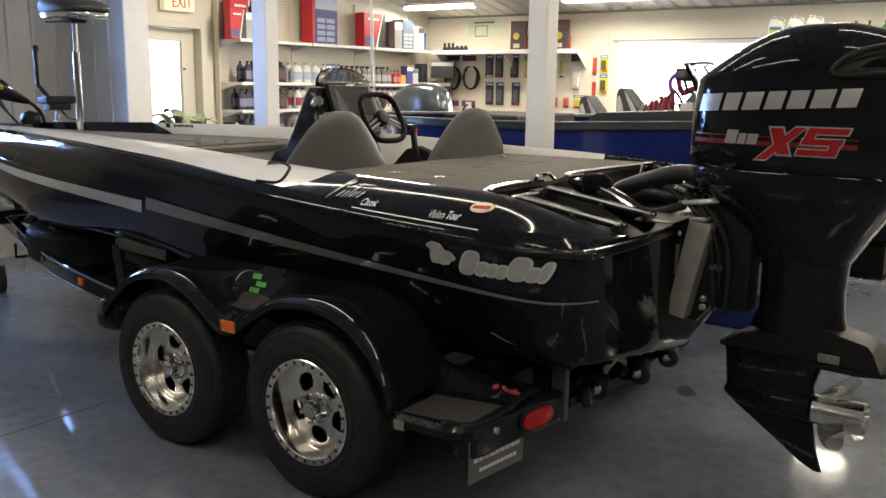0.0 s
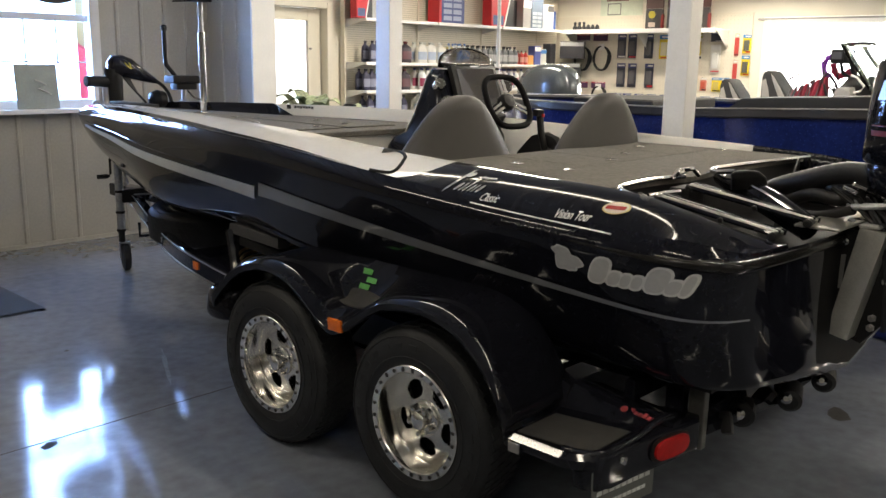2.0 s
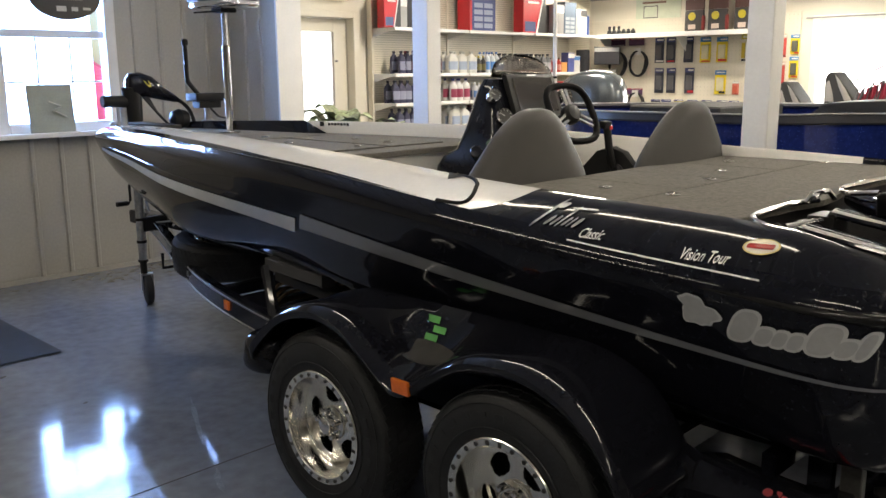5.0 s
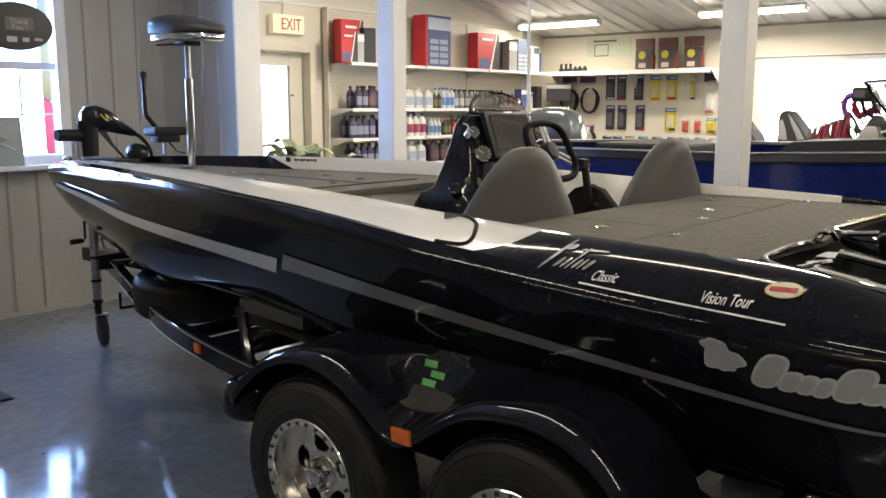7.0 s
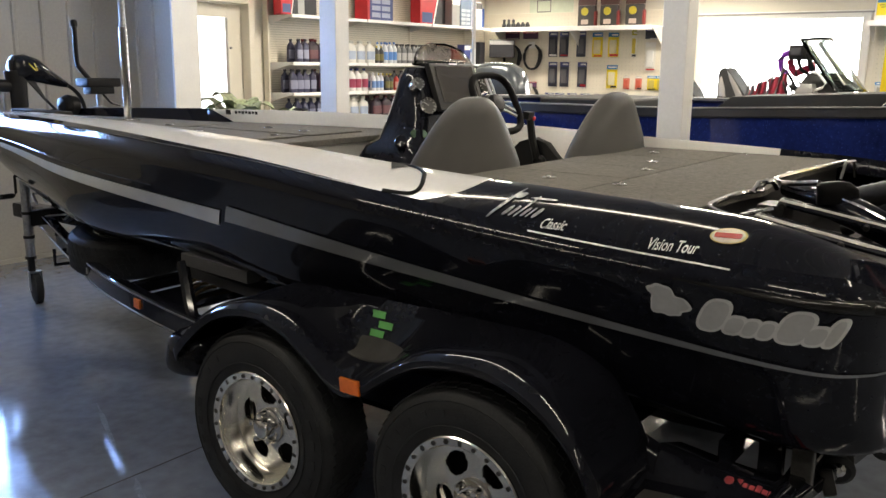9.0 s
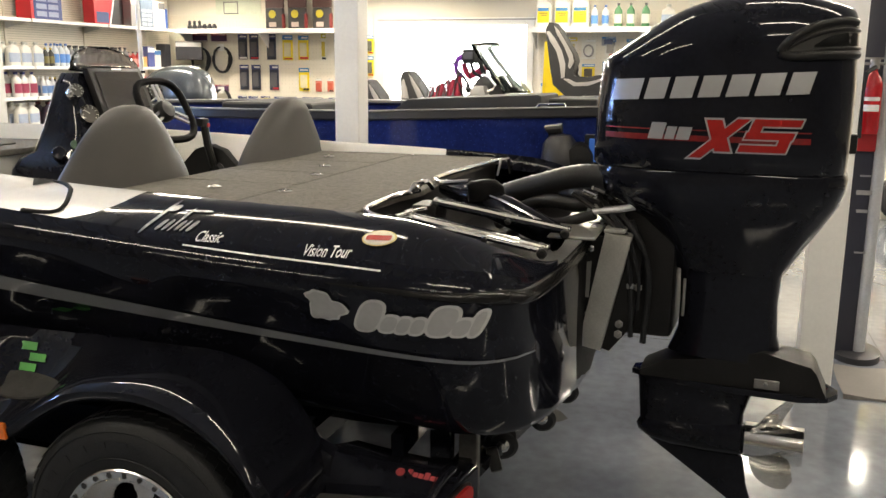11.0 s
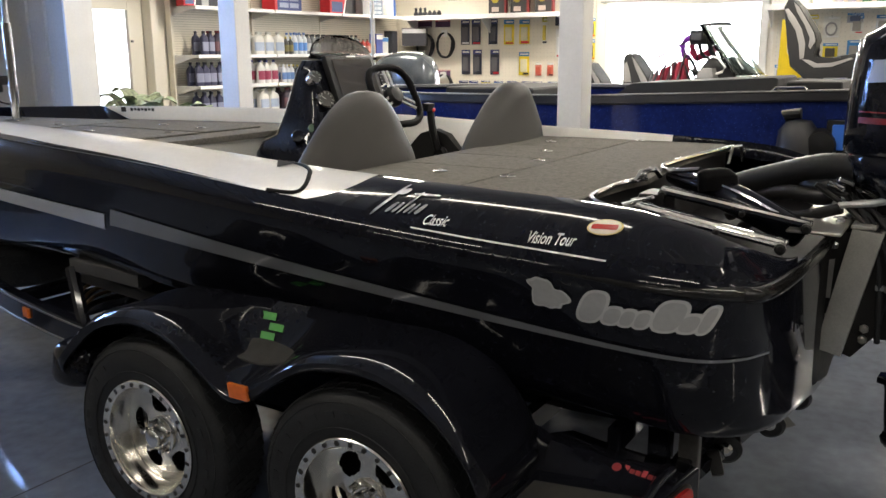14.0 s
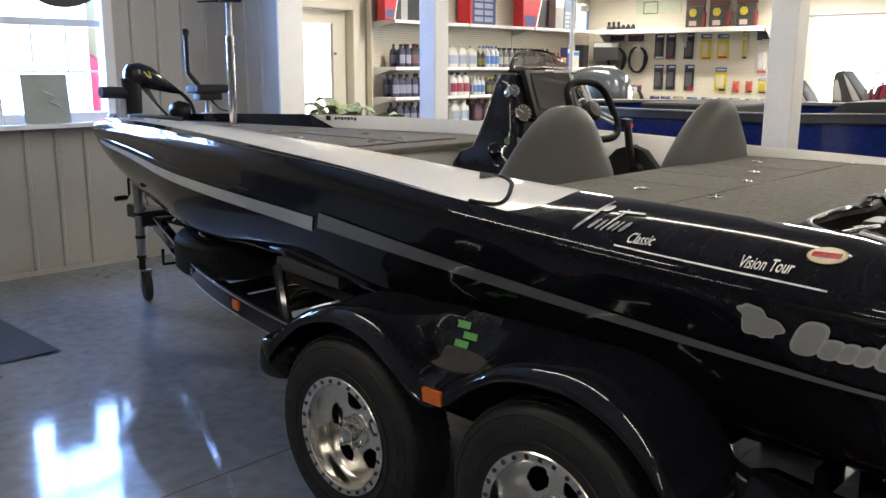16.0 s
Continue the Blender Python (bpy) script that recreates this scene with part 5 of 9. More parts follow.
def lettering(name, body, size, m, material, parent, shear=0.0, depth=0.002, stretch=1.0, label=""):
    cu = bpy.data.curves.new(name, "FONT")
    cu.body, cu.size, cu.shear = body, size, shear
    cu.align_x, cu.align_y = "CENTER", "CENTER"
    cu.extrude, cu.resolution_u = depth, 3
    tmp = bpy.data.objects.new(name, cu)
    me = bpy.data.meshes.new_from_object(tmp)
    bpy.data.objects.remove(tmp)
    for v in me.vertices:
        v.co = m @ Vector((v.co.x * stretch, v.co.y, v.co.z))
    me.materials.clear()
    me.materials.append(material)
    ob = new(name, me)
    if parent:
        ob.parent = parent
    if label:
        tagged(ob, label)
    return ob


def laid_text(name, body, size, y, z, place, material, parent, shear=0.0, stretch=1.0, tilt=0.0, label=""):
    """Plain readable words laid on a curved surface; they run aft (-y) as seen from port."""
    cu = bpy.data.curves.new(name, "FONT")
    cu.body, cu.size, cu.shear = body, size, shear
    cu.align_x, cu.align_y = "CENTER", "CENTER"
    cu.resolution_u, cu.offset = 3, size * 0.012
    tmp = bpy.data.objects.new(name, cu)
    me = bpy.data.meshes.new_from_object(tmp)
    bpy.data.objects.remove(tmp)
    for v in me.vertices:
        v.co = place(Vector((0.0, y - v.co.x * stretch, z + v.co.y + tilt * v.co.x)))
    me.materials.clear()
    me.materials.append(material)
    ob = new(name, me)
    ob.parent = parent
    return tagged(ob, label)


def rounded_mark(name, shapes, material, parent, place, y0, z0, out=0.0, grow=0.0, slant=0.35, tilt=0.0, label=""):
    """Rounded slanted shapes (centre, centre height, half width, half height), each a mesh laid on a surface."""
    for cx, cz, rx, rz in shapes:
        bm = bmesh.new()
        grid = []
        for f in (0.0, 0.4, 0.75, 1.0):
            ring = []
            for k in range(28):
                a = 2 * math.pi * k / 28
                px = (rx + grow) * f * math.copysign(abs(math.cos(a)) ** 0.75, math.cos(a))
                pz = (rz + grow) * f * math.copysign(abs(math.sin(a)) ** 0.75, math.sin(a))
                x = cx + px + slant * (cz + pz)
                ring.append(bm.verts.new(place(Vector((out, y0 - x, z0 + cz + pz + tilt * x)))))
            grid.append(ring)
        for s_, t_ in zip(grid, grid[1:]):
            for k in range(28):
                bm.faces.new((s_[k], s_[(k + 1) % 28], t_[(k + 1) % 28], t_[k]))
        bmesh.ops.remove_doubles(bm, verts=bm.verts, dist=0.00005)
        part(name, bm, material, parent, label, smooth=60)


# port face of the cowl: text runs aft (-y) as seen from -x
FACE = Matrix(((0, 0, -1, 0), (-1, 0, 0, 0), (0, 1, 0, 0), (0, 0, 0, 1)))


def on_cowl(co):
    yc, hl = -0.402, 0.402
    sa = max(-1.0, min(1.0, ((co.y - yc) / hl)))
    s_ = math.copysign(abs(sa) ** (1 / 0.62), sa)
    hw = lerp_table([(1.29, 0.234), (1.31, 0.24), (1.38, 0.25), (1.48, 0.253), (1.57, 0.25), (1.64, 0.243), (1.7, 0.235)], co.z)[0]
    x = -hw * (1 - 0.22 * max(0, s_) ** 1.5) * max(0.0, 1 - s_ * s_) ** 0.25
    return Vector((x + (co.x + 0.0), co.y, co.z))


LET = 0.064
blocks("maker_mark", (0.094, 0.064, 0.067, 0.064, 0.065, 0.070, 0.064), LET, pose(-0.006, -0.378, 1.564) @ FACE @ pose(0, 0, 0, 0, 0, 2.8), M_LETTER, om, 0.30, 0.26, "row of silver slanted block marks", on_cowl)
blocks("model_mark_small", (0.046, 0.030, 0.040), 0.046, pose(-0.0045, -0.275, 1.425) @ FACE, M_LETTER, om, 0.25, 0.12, "three small silver slanted blocks", on_cowl, 0, [(-0.5, 0.6), (-0.5, 0.35), (-0.5, 0.35)])
# red crossing bars and stepped bars with silver edges
for o_, g_, mm, lb in ((-0.003, 0.006, M_LETTER, "silver edge of the red mark"), (-0.005, 0.0, M_REDDECAL, "large red slanted mark")):
    blocks("red_mark", (0.038,), 0.115, pose(o_, -0.425, 1.412) @ FACE, mm, om, 1.15, 0, lb, on_cowl, g_, [(-0.55, 0.5)])
    blocks("red_mark", (0.046,), 0.095, pose(o_ - 0.0004, -0.42, 1.418) @ FACE, mm, om, -0.30, 0, "", on_cowl, g_)
    for zz, yy in ((1.460, -0.585), (1.421, -0.565), (1.382, -0.548)):
        blocks("red_mark", (0.135,), 0.021, pose(o_, yy, zz) @ FACE, mm, om, 0.35, 0, "", on_cowl, g_ * 0.8)
    blocks("red_mark", (0.032,), 0.045, pose(o_ - 0.0004, -0.525, 1.44) @ FACE, mm, om, 0.35, 0, "", on_cowl, g_ * 0.8)
    blocks("red_mark", (0.032,), 0.045, pose(o_ - 0.0004, -0.605, 1.40) @ FACE, mm, om, 0.35, 0, "", on_cowl, g_ * 0.8)
M_REDBAND = mat("dark_red_decal", (0.20, 0.010, 0.010), 0.3, var=0.35, scale=9, coat=0.5)
for z0, z1 in ((1.430, 1.434), (1.398, 1.416)):
    bm = bmesh.new()
    rows_ = []
    for i in range(20):
        y = -0.06 - 0.62 * i / 19
        rows_.append([tuple(on_cowl(Vector((-0.0014, y, z)))) for z in (z0, (z0 + z1) / 2, z1)])
    skin(bm, rows_, closed=False)
    part("red_band", bm, M_REDBAND, om, "red decal band")


# ---- decals on the hull's port side (also mirrored where they would be)
def on_side(out):
    def f(co):
        # co: x = out of the side, y along, z up, on the port side
        return Vector((-(side_point(co.y, co.z, out + co.x)), co.y, co.z))
    return f


def on_cap(out):
    """Lays co (y along, z as distance across the black stern cap above the ridge) on the slanting cap."""
    def f(co):
        wr, zr, wc, zc, zk, cw, cr = hull_at(co.y)
        if co.z < zr + 0.05:
            inset = lerp_table([(0.0, 0.002), (0.008, 0.006), (0.020, 0.014), (0.031, 0.024), (0.041, 0.035), (0.05, 0.045)], co.z - zr)[0]
            return Vector((-(wr - inset + out + co.x), co.y, co.z + 0.6 * out))
        s = min(1.0, max(0.0, (co.z - zr - 0.05) / max(cr - 0.05, 0.02)))
        s = math.asin(s) * 2 / math.pi
        p = Vector(cap_point(co.y, s, -1))
        return Vector((p.x - out - co.x, co.y, max(p.z, co.z) + out))
    return f


SIDE = Matrix(((0, 0, 1, 0), (-1, 0, 0, 0), (0, 1, 0, 0), (0, 0, 0, 1)))
# silver script mark on the side, drawn as plain rounded shapes with a pale edge
M_PALE = mat("pale_decal_edge", (0.62, 0.62, 0.61), 0.35, 0.1, var=0.05)
SCRIPT = [(-0.128, 0.006, 0.030, 0.042), (-0.072, -0.012, 0.020, 0.022), (-0.034, -0.013, 0.016, 0.021), (0.002, -0.013, 0.016, 0.021), (0.058, 0.004, 0.032, 0.040), (0.108, -0.012, 0.020, 0.022), (0.142, -0.002, 0.012, 0.033)]
rounded_mark("brand_mark_edge", SCRIPT, M_PALE, boat, on_side(0.006), -1.18, 0.985, 0.0, 0.0075, 0.45, -0.02, "pale edge of the script mark")
rounded_mark("brand_mark", SCRIPT, M_DECAL, boat, on_side(0.0085), -1.18, 0.985, 0.0, 0.0, 0.45, -0.02, "silver script mark drawn as plain rounded shapes")


def blot(name, cy, cz, sy, sz, material, parent, place, out, seed=1, n=40):
    """An uneven rounded emblem shape laid on the side."""
    rr = random.Random(seed)
    ph = [rr.uniform(0, 6.28) for _ in range(5)]
    bm = bmesh.new()
    rim = []
    cen = bm.verts.new(place(Vector((out, cy, cz))))
    for k in range(n):
        a = 2 * math.pi * k / n
        r = 1 + 0.16 * math.sin(3 * a + ph[0]) + 0.10 * math.sin(5 * a + ph[1]) + 0.06 * math.sin(9 * a + ph[2])
        rim.append(bm.verts.new(place(Vector((out, cy - sy * r * math.cos(a), cz + sz * r * math.sin(a) + 0.25 * sz * math.cos(a) * -1)))))
    for k in range(n):
        bm.faces.new((cen, rim[k], rim[(k + 1) % n]))
    return part(name, bm, material, parent)


tagged(blot("emblem_edge", -0.935, 1.012, 0.052, 0.042, M_PALE, boat, on_side(0.0055), 0.0, 4), "pale edge of the emblem")
tagged(blot("emblem", -0.935, 1.012, 0.046, 0.036, M_DECAL, boat, on_side(0.0075), 0.0, 4), "silver animal-head emblem, plain shape")
M_FADED = mat("faded_silver_decal", (0.27, 0.27, 0.28), 0.3, 0.5, var=0.3, scale=40)
PANT = [(-0.066, 0.006, 0.006, 0.036), (-0.050, 0.026, 0.014, 0.007), (-0.028, -0.010, 0.007, 0.012), (-0.008, -0.010, 0.006, 0.012), (0.010, 0.002, 0.004, 0.026), (0.028, -0.010, 0.006, 0.011), (0.044, -0.010, 0.004, 0.012), (0.064, -0.010, 0.007, 0.012)]
rounded_mark("model_script", PANT, M_FADED, boat, on_cap(0.003), -0.465, 1.192, 0.0, 0.0, 0.75, 0.0, "silver slanted script mark, plain rounded shapes")
rounded_mark("model_script", [(0.03, 0.022, 0.042, 0.0022)], M_FADED, boat, on_cap(0.0035), -0.465, 1.192, 0.0, 0.0, 0.75)
laid_text("small_script", "Classic", 0.032, -0.585, 1.160, on_cap(0.003), M_TRIM, boat, 0.35, 0.85, 0.0, "small white slanted word")
laid_text("trim_mark", "Vision Tour", 0.034, -0.925, 1.143, on_cap(0.003), M_TRIM, boat, 0.18, 0.78, 0.0, "small white slanted words")
bm = bmesh.new()
rows_ = []
for i in range(24):
    y = -0.52 - 0.56 * i / 23
    wr_, zr_ = hull_at(y)[:2]
    rows_.append([(-(wr_ - 0.0235 + 0.002), y, zr_ + 0.0305), (-(wr_ - 0.0275 + 0.002), y, zr_ + 0.0345)])
skin(bm, rows_, closed=False)
part("pin_line", bm, M_TRIM, boat, "thin white pin line")
for r, mm, o_ in ((1.0, paint(0.62, 0.45, 0.16), 0.003), (0.90, paint(0.7, 0.62, 0.5), 0.004), (0.74, M_REDDECAL, 0.005)):
    bm = bmesh.new()
    f = on_cap(o_)
    cen = bm.verts.new(f(Vector((0, -1.045, 1.174))))
    rim = [bm.verts.new(f(Vector((0, -1.045 - 0.044 * r * math.cos(a), 1.174 + 0.016 * r * (math.sin(a) if r > 0.8 else max(-0.42, min(0.42, 1.4 * math.sin(a)))))))) for a in [2 * math.pi * k / 32 for k in range(32)]]
    for k in range(32):
        bm.faces.new((cen, rim[k], rim[(k + 1) % 32]))
    part("oval_sticker", bm, mm, boat, "oval red and gold sticker")
# fish-hook mark on the white cap
HOOK = [(0.125, 0.98), (0.075, 0.95), (0.02, 0.88), (-0.03, 0.72), (-0.055, 0.56), (-0.080, 0.34), (-0.088, 0.17), (-0.072, 0.08), (-0.038, 0.045), (0.0, 0.03), (0.03, 0.02)]
bm = bmesh.new()
hookp = []
for k in range(34):
    y, s = lerp_table([(i, *p) for i, p in enumerate(HOOK)], k * 10 / 33)
    p = Vector(cap_point(y, min(1, max(0, s)), -1))
    hookp.append((p.x - 0.001, p.y, p.z + 0.001))
tube(bm, hookp, 0.005, 6, radii=[0.004 + 0.0035 * min(1, k / 6) for k in range(34)])
a, b, c = [Vector(cap_point(y, s, -1)) + Vector((-0.003, 0, 0.004)) for y, s in ((0.160, 0.985), (0.06, 0.93), (0.095, 0.62))]
bm.faces.new([bm.verts.new(p) for p in (a, b, c)])
part("hook_mark", bm, M_MARK, boat, "black fish-hook mark")

# jack plate between transom and engine
jp = thing("jack_plate", pose(0, 0, 0), "bare aluminium jack plate bolted to the transom", "jack plate")
YZX = Matrix(((0, 0, 1, 0), (1, 0, 0, 0), (0, 1, 0, 0), (0, 0, 0, 1)))
M_JACK = mat("brushed_aluminium", (0.56, 0.55, 0.51), 0.42, 0.75, var=0.10, scale=12, fine=180, bump=0.08)
for sx in (-1, 1):
    bm = bmesh.new()
    prism(bm, [(-1.455, 1.075), (-1.54, 1.07), (-1.505, 0.70), (-1.455, 0.70)], sx * 0.215 - 0.006, sx * 0.215 + 0.006, YZX, bevel=0.002)
    sp = part("side_plate", bm, M_PLASTIC, jp, "black slotted side plate")
    bm = bmesh.new()
    prism(bm, [(-1.475, 0.98), (-1.492, 0.985), (-1.488, 0.86), (-1.471, 0.86)], sx * 0.222 - 0.002, sx * 0.222 + 0.002, YZX)
    part("slot", bm, M_CAST, sp, "bright adjusting slot")
    for y, z in ((-1.488, 1.03), (-1.478, 0.80)):
        bm = bmesh.new()
        lathe(bm, [(0.013, 0), (0.013, 0.012), (0.006, 0.016)], 6, pose(sx * 0.221, y, z, 0, sx * 90, 0))
        part("bolt", bm, M_CHROME, sp)
    bm = bmesh.new()
    prism(bm, [(-1.535, 1.088), (-1.622, 1.08), (-1.535, 0.685), (-1.462, 0.70)], sx * 0.24 - 0.012, sx * 0.24 + 0.012, YZX, bevel=0.003)
    part("flange", bm, M_JACK, jp, "bare aluminium flange")
    bm = bmesh.new()
    prism(bm, [(-1.600, 1.08), (-1.622, 1.08), (-1.535, 0.685), (-1.515, 0.69)], sx * 0.17 - 0.06, sx * 0.17 + 0.06, YZX, bevel=0.002)
    part("rear_web", bm, M_JACK, jp, "bare aluminium web")
part("transom_plate", bbox(-0.42, 0.10, -1.525, -1.375, 1.092, 1.101, 0.003, 1), mat("bright_plate", (0.74, 0.72, 0.66), 0.3, 0.9, var=0.06, fine=200), jp, "bright plate over the transom edge")
part("top_plate", bbox(-0.25, 0.25, -1.60, -1.53, 1.088, 1.100, 0.003, 1), M_JACK, jp, "bare aluminium top plate")

# ---------------------------------------------------------------- the trailer
M_RIMBOLT = paint(0.02, 0.02, 0.02)
tr = thing("boat_trailer", pose(0, 0, 0), "glossy black tandem-axle boat trailer with alloy wheels", "trailer")
YZ = Matrix(((0, 0, 1, 0), (1, 0, 0, 0), (0, 1, 0, 0), (0, 0, 0, 1)))


def rail(bm, pts, hw, hh):
    """A box beam along points."""
    rings = []
    pts = [Vector(p) for p in pts]
    for i, p in enumerate(pts):
        d = (pts[min(i + 1, len(pts) - 1)] - pts[max(i - 1, 0)])
        d.z = 0
        d.normalize()
        a = Vector((d.y, -d.x, 0))
        e = min(hw, hh) * 0.15
        rings.append([p + a * x + Vector((0, 0, z)) for x, z in ((-hw, -hh + e), (-hw + e, -hh), (hw - e, -hh), (hw, -hh + e), (hw, hh - e), (hw - e, hh), (-hw + e, hh), (-hw, hh - e))])
    skin(bm, rings)


RAIL = [(-1.22, 0.84, 0.41), (-0.5, 0.86, 0.41), (0.4, 0.87, 0.42), (1.2, 0.87, 0.45), (1.75, 0.82, 0.485), (2.3, 0.66, 0.475), (2.73, 0.49, 0.465), (3.34, 0.27, 0.49), (3.8, 0.115, 0.53), (4.0, 0.06, 0.55)]
for sx in (-1, 1):
    bm = bmesh.new()
    pts = [lerp_table(RAIL, -1.22 + 5.22 * i / 40) for i in range(41)]
    rail(bm, [(sx * w, -1.22 + 5.22 * i / 40, z) for i, (w, z) in enumerate(pts)], 0.03, 0.055)
    fr = part("frame_rail", bm, M_GLOSS, tr, "glossy black box-section frame rail")
    bm = bmesh.new()
    tube(bm, [(sx * (w + 0.033), 0.95 + 2.9 * i / 30, z + 0.045) for i, (w, z) in enumerate([lerp_table(RAIL, 0.95 + 2.9 * i / 30) for i in range(31)])], 0.004, 5)
    tube(bm, [(sx * (w + 0.033), 0.95 + 2.9 * i / 30, z - 0.042) for i, (w, z) in enumerate([lerp_table(RAIL, 0.95 + 2.9 * i / 30) for i in range(31)])], 0.004, 5)
    part("pin_line", bm, M_CAST, fr, "thin silver pin line")
    bm = bmesh.new()
    w, z = lerp_table(RAIL, 1.713)
    box(bm, -0.006, 0.006, -0.03, 0.03, -0.022, 0.022, 0.004, 2, pose(sx * (w + 0.034), 1.713, z + 0.005, 0, 0, sx * 12))
    part("marker_light", bm, M_ORANGE, fr, "small amber marker light")
    for k in range(5):
        bm = bmesh.new()
        w, z = lerp_table(RAIL, 2.55 + 0.09 * k)
        box(bm, -0.002, 0.002, 0, 0.06, -0.014 + 0.006 * (k % 2), 0.02, 0, 1, pose(sx * (w + 0.036), 2.55 + 0.09 * k, z, 0, 0, sx * 21))
        part("rail_decal", bm, M_CAST, fr, "silver unreadable decal bars")
for y, z in ((-1.18, 0.40), (-0.43, 0.36), (0.43, 0.36), (1.1, 0.42), (2.1, 0.45), (3.0, 0.46)):
    w = lerp_table(RAIL, y)[0]
    part("cross_member", bbox(-w, w, y - 0.03, y + 0.03, z - 0.03, z + 0.03, 0.006, 1), M_GLOSS, tr)
for x0, x1, y, z0, z1 in ((-0.82, 0.82, -1.02, 0.47, 0.55), (-0.82, 0.82, -0.72, 0.44, 0.52), (-0.60, 0.60, -0.2, 0.42, 0.5)):
    part("cross_brace", bbox(x0, x1, y - 0.02, y + 0.02, z0, z1, 0.006, 1), M_GLOSS, tr, "black cross brace under the hull")
for x in (-0.42, -0.20, 0.20, 0.42):
    bm = bmesh.new()
    rail(bm, [(x, -1.2, 0.44), (x * 1.05, -0.4, 0.43), (x, 0.5, 0.44)], 0.02, 0.03)
    part("keel_rail", bm, M_GLOSS, tr, "black rail under the hull")
part("coupler", bbox(-0.06, 0.06, 3.9, 4.35, 0.5, 0.6, 0.02, 3), M_GLOSS, tr, "black trailer coupler")
# bunks that carry the hull
for sx in (-1, 1):
    bm = bmesh.new()
    rail(bm, [(sx * 0.62, -1.25, 0.545), (sx * 0.62, 1.2, 0.60), (sx * 0.58, 1.62, 0.61)], 0.05, 0.025)
    bk = part("bunk", bm, mat("bunk_carpet", (0.05, 0.05, 0.052), 0.95, var=0.3, fine=300, bump=0.6) if sx < 0 else bpy.data.materials["bunk_carpet"], tr, "dark carpeted bunk")
    bm = bmesh.new()
    rail(bm, [(sx * 0.82, 0.95, 0.73), (sx * 0.80, 1.40, 0.742)], 0.035, 0.028)
    part("side_bunk", bm, bpy.data.materials["bunk_carpet"], tr, "grey carpeted side bunk")
    for y in (-1.1, -0.2, 0.8):
        part("bunk_bracket", bbox(sx * 0.62 - 0.02, sx * 0.62 + 0.02, y - 0.035, y + 0.035, 0.36, 0.54, 0.003, 1), M_GLOSS, tr, "black bunk bracket")
    bm = bmesh.new()
    tube(bm, [(sx * 0.86, 1.30, 0.46), (sx * 0.83, 1.40, 0.73)], 0.028, 8)
    part("bunk_post", bm, M_GLOSS, tr)
M_GALVD = mat("dull_steel", (0.16, 0.155, 0.145), 0.5, 0.6, var=0.2, scale=25)
# rear bracket, rollers and hanging steel under the transom
part("rear_post", bbox(-0.66, -0.625, -1.225, -1.165, 0.30, 0.53, 0.003, 1), M_GALVD, tr, "dull steel rear post")
part("rear_post", bbox(0.625, 0.66, -1.225, -1.165, 0.30, 0.53, 0.003, 1), M_GALV, tr, "galvanised rear post")
for x, y, z, r, l in ((-0.16, -1.33, 0.40, 0.045, 0.12), (0.04, -1.38, 0.43, 0.045, 0.1), (-0.38, -1.24, 0.37, 0.05, 0.08), (0.3, -1.33, 0.45, 0.05, 0.08)):
    bm = bmesh.new()
    lathe(bm, [(r * 0.7, -l / 2), (r, -l / 2 + 0.012), (r, l / 2 - 0.012), (r * 0.7, l / 2)], 18, pose(x, y, z, 0, 80, 20))
    ro = part("roller", bm, M_RUBBER, tr, "black rubber roller")
    bm = bmesh.new()
    lathe(bm, [(0.022, 0), (0.022, 0.012), (0.01, 0.02)], 10, pose(x - l / 2 - 0.004, y - 0.01, z + 0.008, 0, -80, 20))
    part("roller_cap", bm, M_CHROME, ro)
bm = bmesh.new()
rail(bm, [(-0.60, -1.2, 0.36), (-0.2, -1.28, 0.38), (0.3, -1.34, 0.46), (0.62, -1.36, 0.62)], 0.02, 0.02)
part("roller_bar", bm, M_GLOSS, tr, "black curved roller bar")
rb = random.Random(8)
for k in range(7):
    bm = bmesh.new()
    x = -0.5 + 0.13 * k
    box(bm, -0.03, 0.03, -0.02, 0.02, -0.04, 0.04, 0.012, 2, pose(x, -1.24 - 0.012 * k, 0.36 + 0.02 * k, rb.uniform(-30, 30), rb.uniform(-30, 30), rb.uniform(0, 90)))
    part("bracket", bm, M_PLASTIC, tr)

# fenders with steps
FEN = [(0.855, 0.462, 0.475), (0.862, 0.50, 0.515), (0.846, 0.545, 0.56), (0.805, 0.592, 0.605), (0.72, 0.67, 0.68), (0.60, 0.75, 0.755), (0.43, 0.79, 0.80), (0.28, 0.765, 0.80), (0.15, 0.69, 0.80), (0.07, 0.635, 0.80), (0.0, 0.61, 0.80), (-0.07, 0.635, 0.80), (-0.15, 0.69, 0.80), (-0.28, 0.765, 0.80), (-0.43, 0.79, 0.80), (-0.54, 0.785, 0.80), (-0.642, 0.75, 0.775), (-0.72, 0.70, 0.725), (-0.785, 0.635, 0.655), (-0.835, 0.555, 0.57), (-0.862, 0.49, 0.505), (-0.870, 0.455, 0.47)]

FIN = [(-0.60, 0.79), (-0.43, 0.79), (-0.30, 0.775), (-0.18, 0.70), (-0.08, 0.665), (0.05, 0.66), (0.17, 0.667), (0.25, 0.70), (0.33, 0.765), (0.43, 0.79), (0.6, 0.76)]


